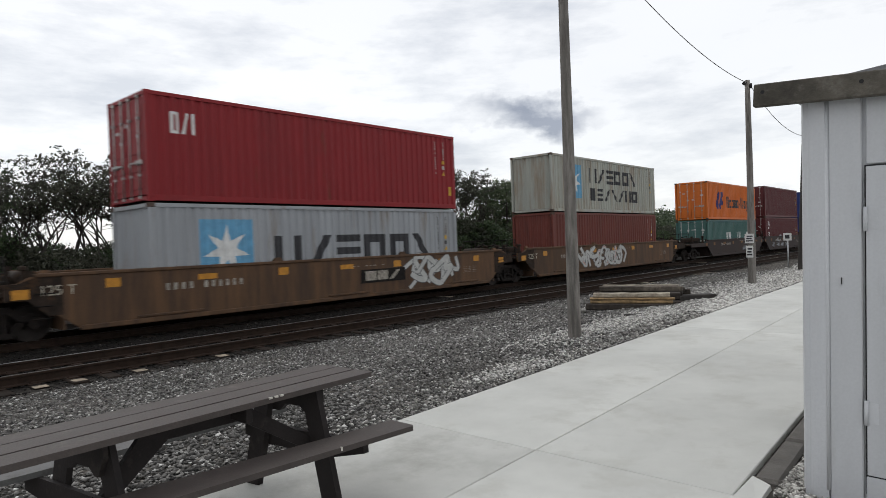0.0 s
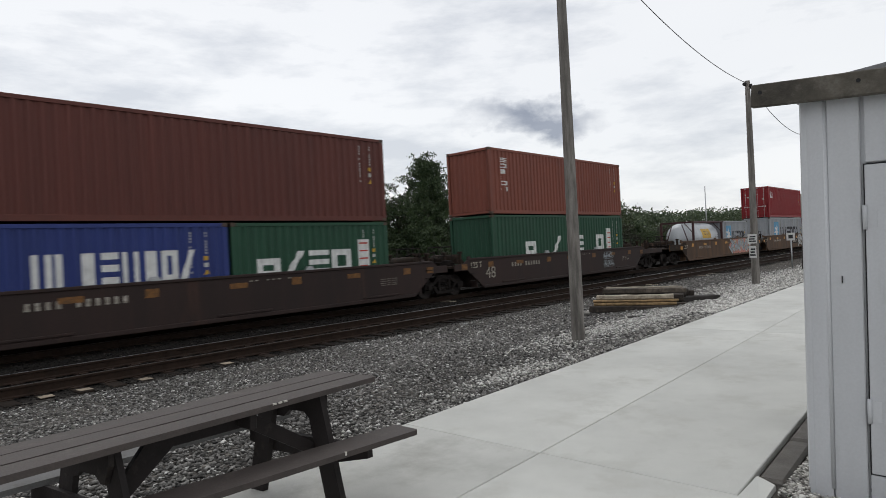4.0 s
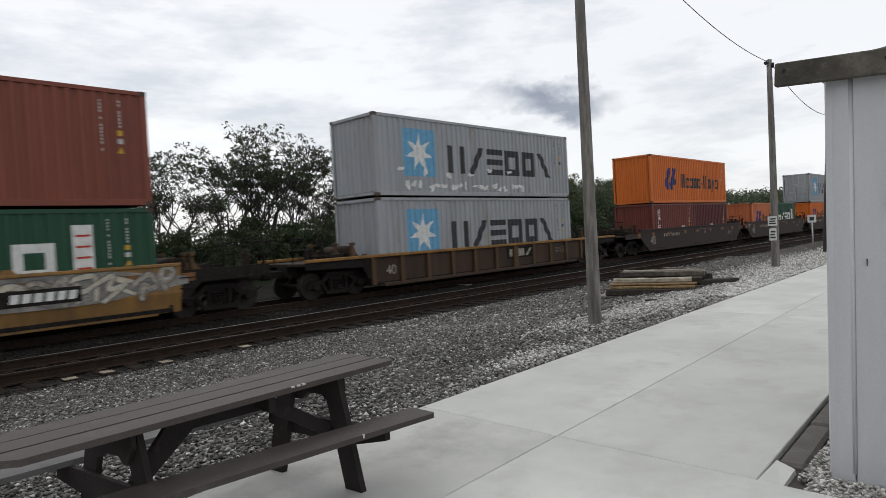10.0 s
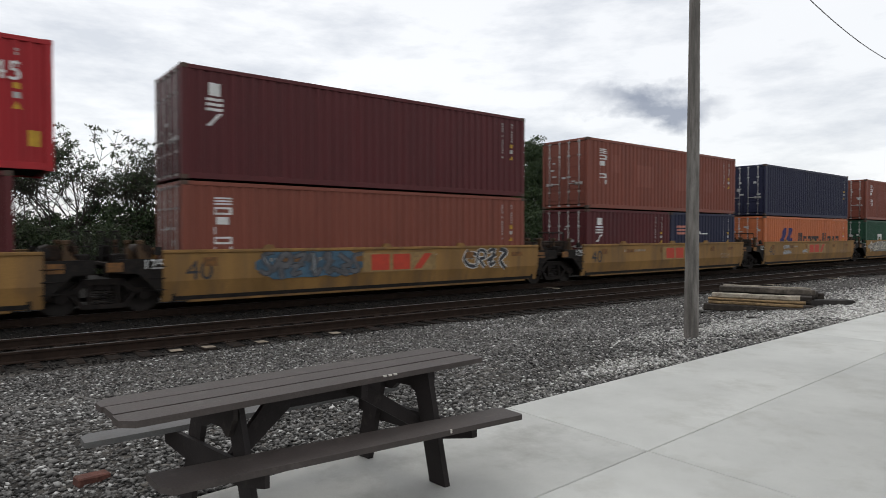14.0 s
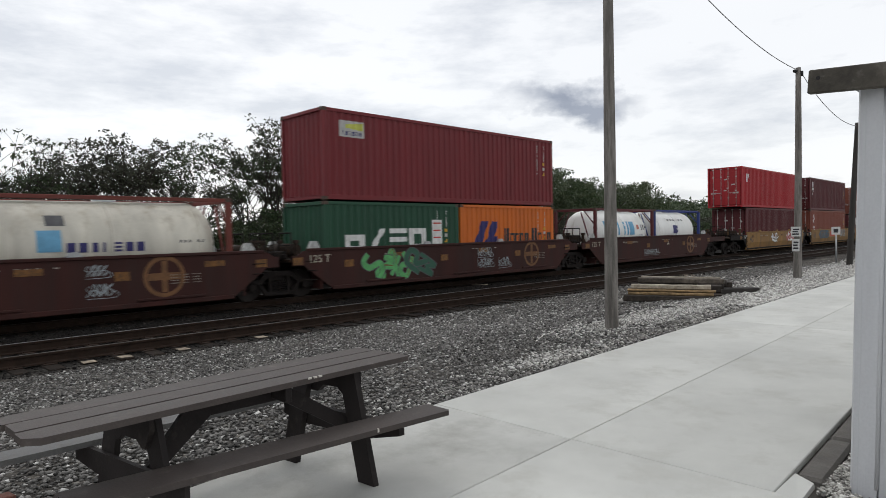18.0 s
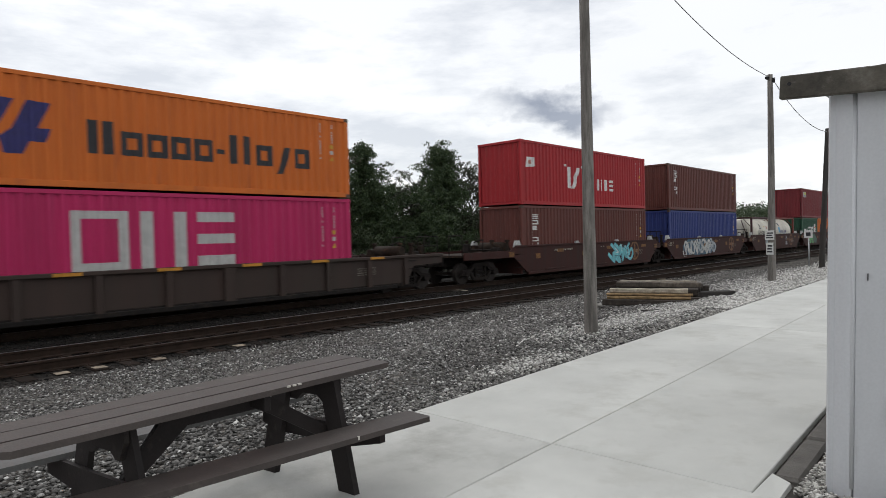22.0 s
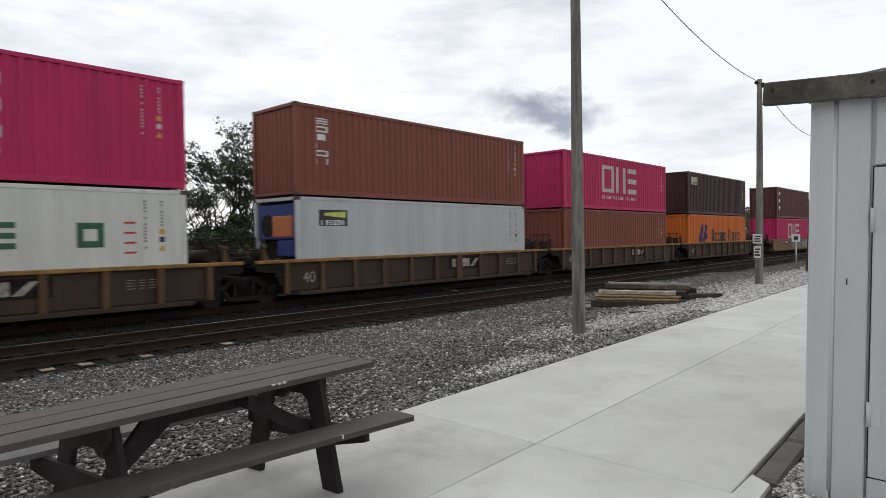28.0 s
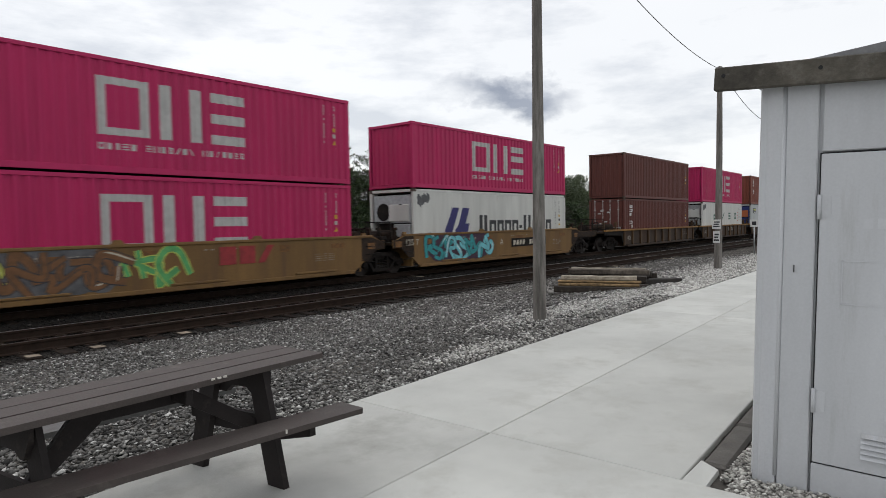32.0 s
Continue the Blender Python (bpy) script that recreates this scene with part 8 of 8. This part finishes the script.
def tree(name, label, kind, x, y, h, base, yaw, wide=1.0, category="tree", group="trees behind the tracks"):
    t = thing(name, label, category, pose(x, y, ground_height(x, y), 0, 0, yaw), group)
    k = h / base
    m = Matrix.Diagonal((k * wide, k * wide, k, 1))
    part("trunk", kind[0], None, t, "", m)
    part("crown", kind[1], None, t, "", m)
    return t


rnd = random.Random(77)
OPEN = [(-1.0, 38, 7.0), (1.6, 39, 7.2), (4.6, 37, 7.6), (6.2, 39, 7.3), (7.8, 39, 7.6), (10.6, 38, 7.6), (12.9, 38, 8.5), (15.2, 39, 7.9), (16.9, 37, 7.2), (20.3, 37.5, 10.1), (22.4, 38, 10.2), (24.8, 38.5, 9.2), (26.6, 39, 8.4), (28.4, 40, 7.6), (35.2, 40, 9.3), (44.2, 41, 10.0), (47.0, 40, 10.0), (50.5, 40, 9.3), (56.0, 42, 7.9), (18.7, 38.5, 7.4), (9.2, 39.5, 6.8)]
for i, (x, y, h) in enumerate(OPEN):
    tree("tree", "thin-crowned tree with dark leaves at its twig ends", TREES[i % 5], x, y, h, 8.0, rnd.uniform(0, 360), rnd.uniform(1.05, 1.3))
for i, (x, y, h, w) in enumerate(((30.9, 37.5, 9.7, 0.98), (39.8, 37.5, 10.5, 1.0), (33.4, 39, 7.0, 1.0), (42.0, 39, 8.2, 0.9))):
    tree("tree", "dense green pointed tree in full leaf", POINTED[i % 2], x, y, h, 8.0, rnd.uniform(0, 360), w)
for i, (x, y, h) in enumerate(((-2.5, 38, 6.2), (36.5, 38, 6.5), (38.3, 40, 6.3), (54.0, 39, 8.4), (58.0, 41, 8.6), (62.5, 41, 7.9), (66.0, 42, 7.6), (71.0, 43, 7.2), (77.0, 43, 8.0), (82.5, 44, 8.3), (88.0, 46, 7.6), (95.0, 47, 6.8))):
    tree("tree", "rounded leafy tree with a dense green crown", (ROUND if x < 50 else HAZY)[i % 3], x, y, h, 6.0, rnd.uniform(0, 360), rnd.uniform(0.9, 1.25))
for i in range(26):
    x = -6 + i * 3.1 + rnd.uniform(-1, 1)
    tree("tree", "low leafy tree in the woods behind the tracks", ROUND[i % 3], x, 47 + rnd.uniform(0, 6), rnd.uniform(2.8, 4.0) if x < 30 else rnd.uniform(3.0, 4.8), 6.0, rnd.uniform(0, 360), rnd.uniform(0.8, 1.3))
for i in range(84):
    x = -5 + i * 1.2 + rnd.uniform(-0.8, 0.8)
    y = 34.5 + rnd.uniform(0, 5.0) + 0.06 * max(0, x - 40)
    tree("shrub", "dense green shrub in the undergrowth behind the tracks", SHRUB[i % 3], x, y, rnd.uniform(1.9, 3.7) if x < 26 else rnd.uniform(1.5, 4.2), 2.5, rnd.uniform(0, 360), rnd.uniform(0.9, 1.3), "shrub", "undergrowth behind the tracks")


def far_woods():
    r2 = random.Random(9)
    pts = []
    for i in range(900):
        x = 95 + 420 * r2.random() ** 1.3
        y = 52 + 0.10 * (x - 95) + r2.uniform(0, 10)
        h = (6.4 + 0.026 * (x - 95)) * (0.55 + 0.75 * (0.5 + 0.5 * noise.noise(Vector((x * 0.11 - 0.0001 * x * x, 3, 0))))) * (1 + 0.15 * r2.random())
        for k in range(3):
            pts.append((x + r2.uniform(-2, 2), y + r2.uniform(-2, 2), -0.5 + h * r2.random() ** 0.6))
    return leaves_mesh("distant_woods", pts, 1.9, 16, 0.85, M_leaffar, 5, 0.0)


tagged(new("distant_woods", far_woods()), "low line of distant green woods", "woods", kind="stuff")

# a thin mast among the far trees
mast = thing("mast", "thin pale mast standing among the distant trees", "mast", pose(150, 52, -0.5))
g = Geo()
g.tube((0, 0, 0), (0, 0, 13.5), 0.16, 0.10, n=6)
part("shaft", g, M_steel, mast)


# ---- the train rolls ----
SURGE = [(0, 0.08), (1, 0.06), (2, 0.20), (3, 0.15), (4, 0.2), (5, 0.3), (6, 0.36), (7, 0.18), (8, 0.0), (9, 0.0), (10, 0.0), (11, -0.05), (12, -0.14), (13, -0.18), (14, -0.13), (15, 0.02),
         (16, 0.2), (17, 0.30), (18, 0.17), (19, 0.24), (20, 0.17), (21, 0.03), (22, 0.10), (23, 0.12), (24, 0.10), (25, -0.05), (26, -0.02), (27, 0.0), (32, 0.0)]


def run(t):
    """How far the train has gone, in metres, after t seconds; its pull is a little uneven."""
    return 14.1179 * t + 0.0132958 * t * t - 0.000131575 * t ** 3 + float(np.interp(t, *zip(*SURGE)))


def motions():
    for ob, x, y, z in MOVING:
        walk(ob, [(t, pose(x + run(t), y, z)) for t in range(0, 33)])
    # the wheelsets roll; all at one end of a truck share one keyed turn
    for s in (-1, 1):
        first = WHEELS[s][0]
        walk(first, [(k / FPS, pose(s * 0.88, 0, WHEEL_R) @ Matrix.Rotation(run(k / FPS) / WHEEL_R, 4, "Y")) for k in range(0, 32 * FPS + 1)])
        keys = first.animation_data
        for w in WHEELS[s][1:]:
            w.rotation_mode = "QUATERNION"
            w.animation_data_create()
            w.animation_data.action = keys.action
            w.animation_data.action_slot = keys.action_slot


motions()
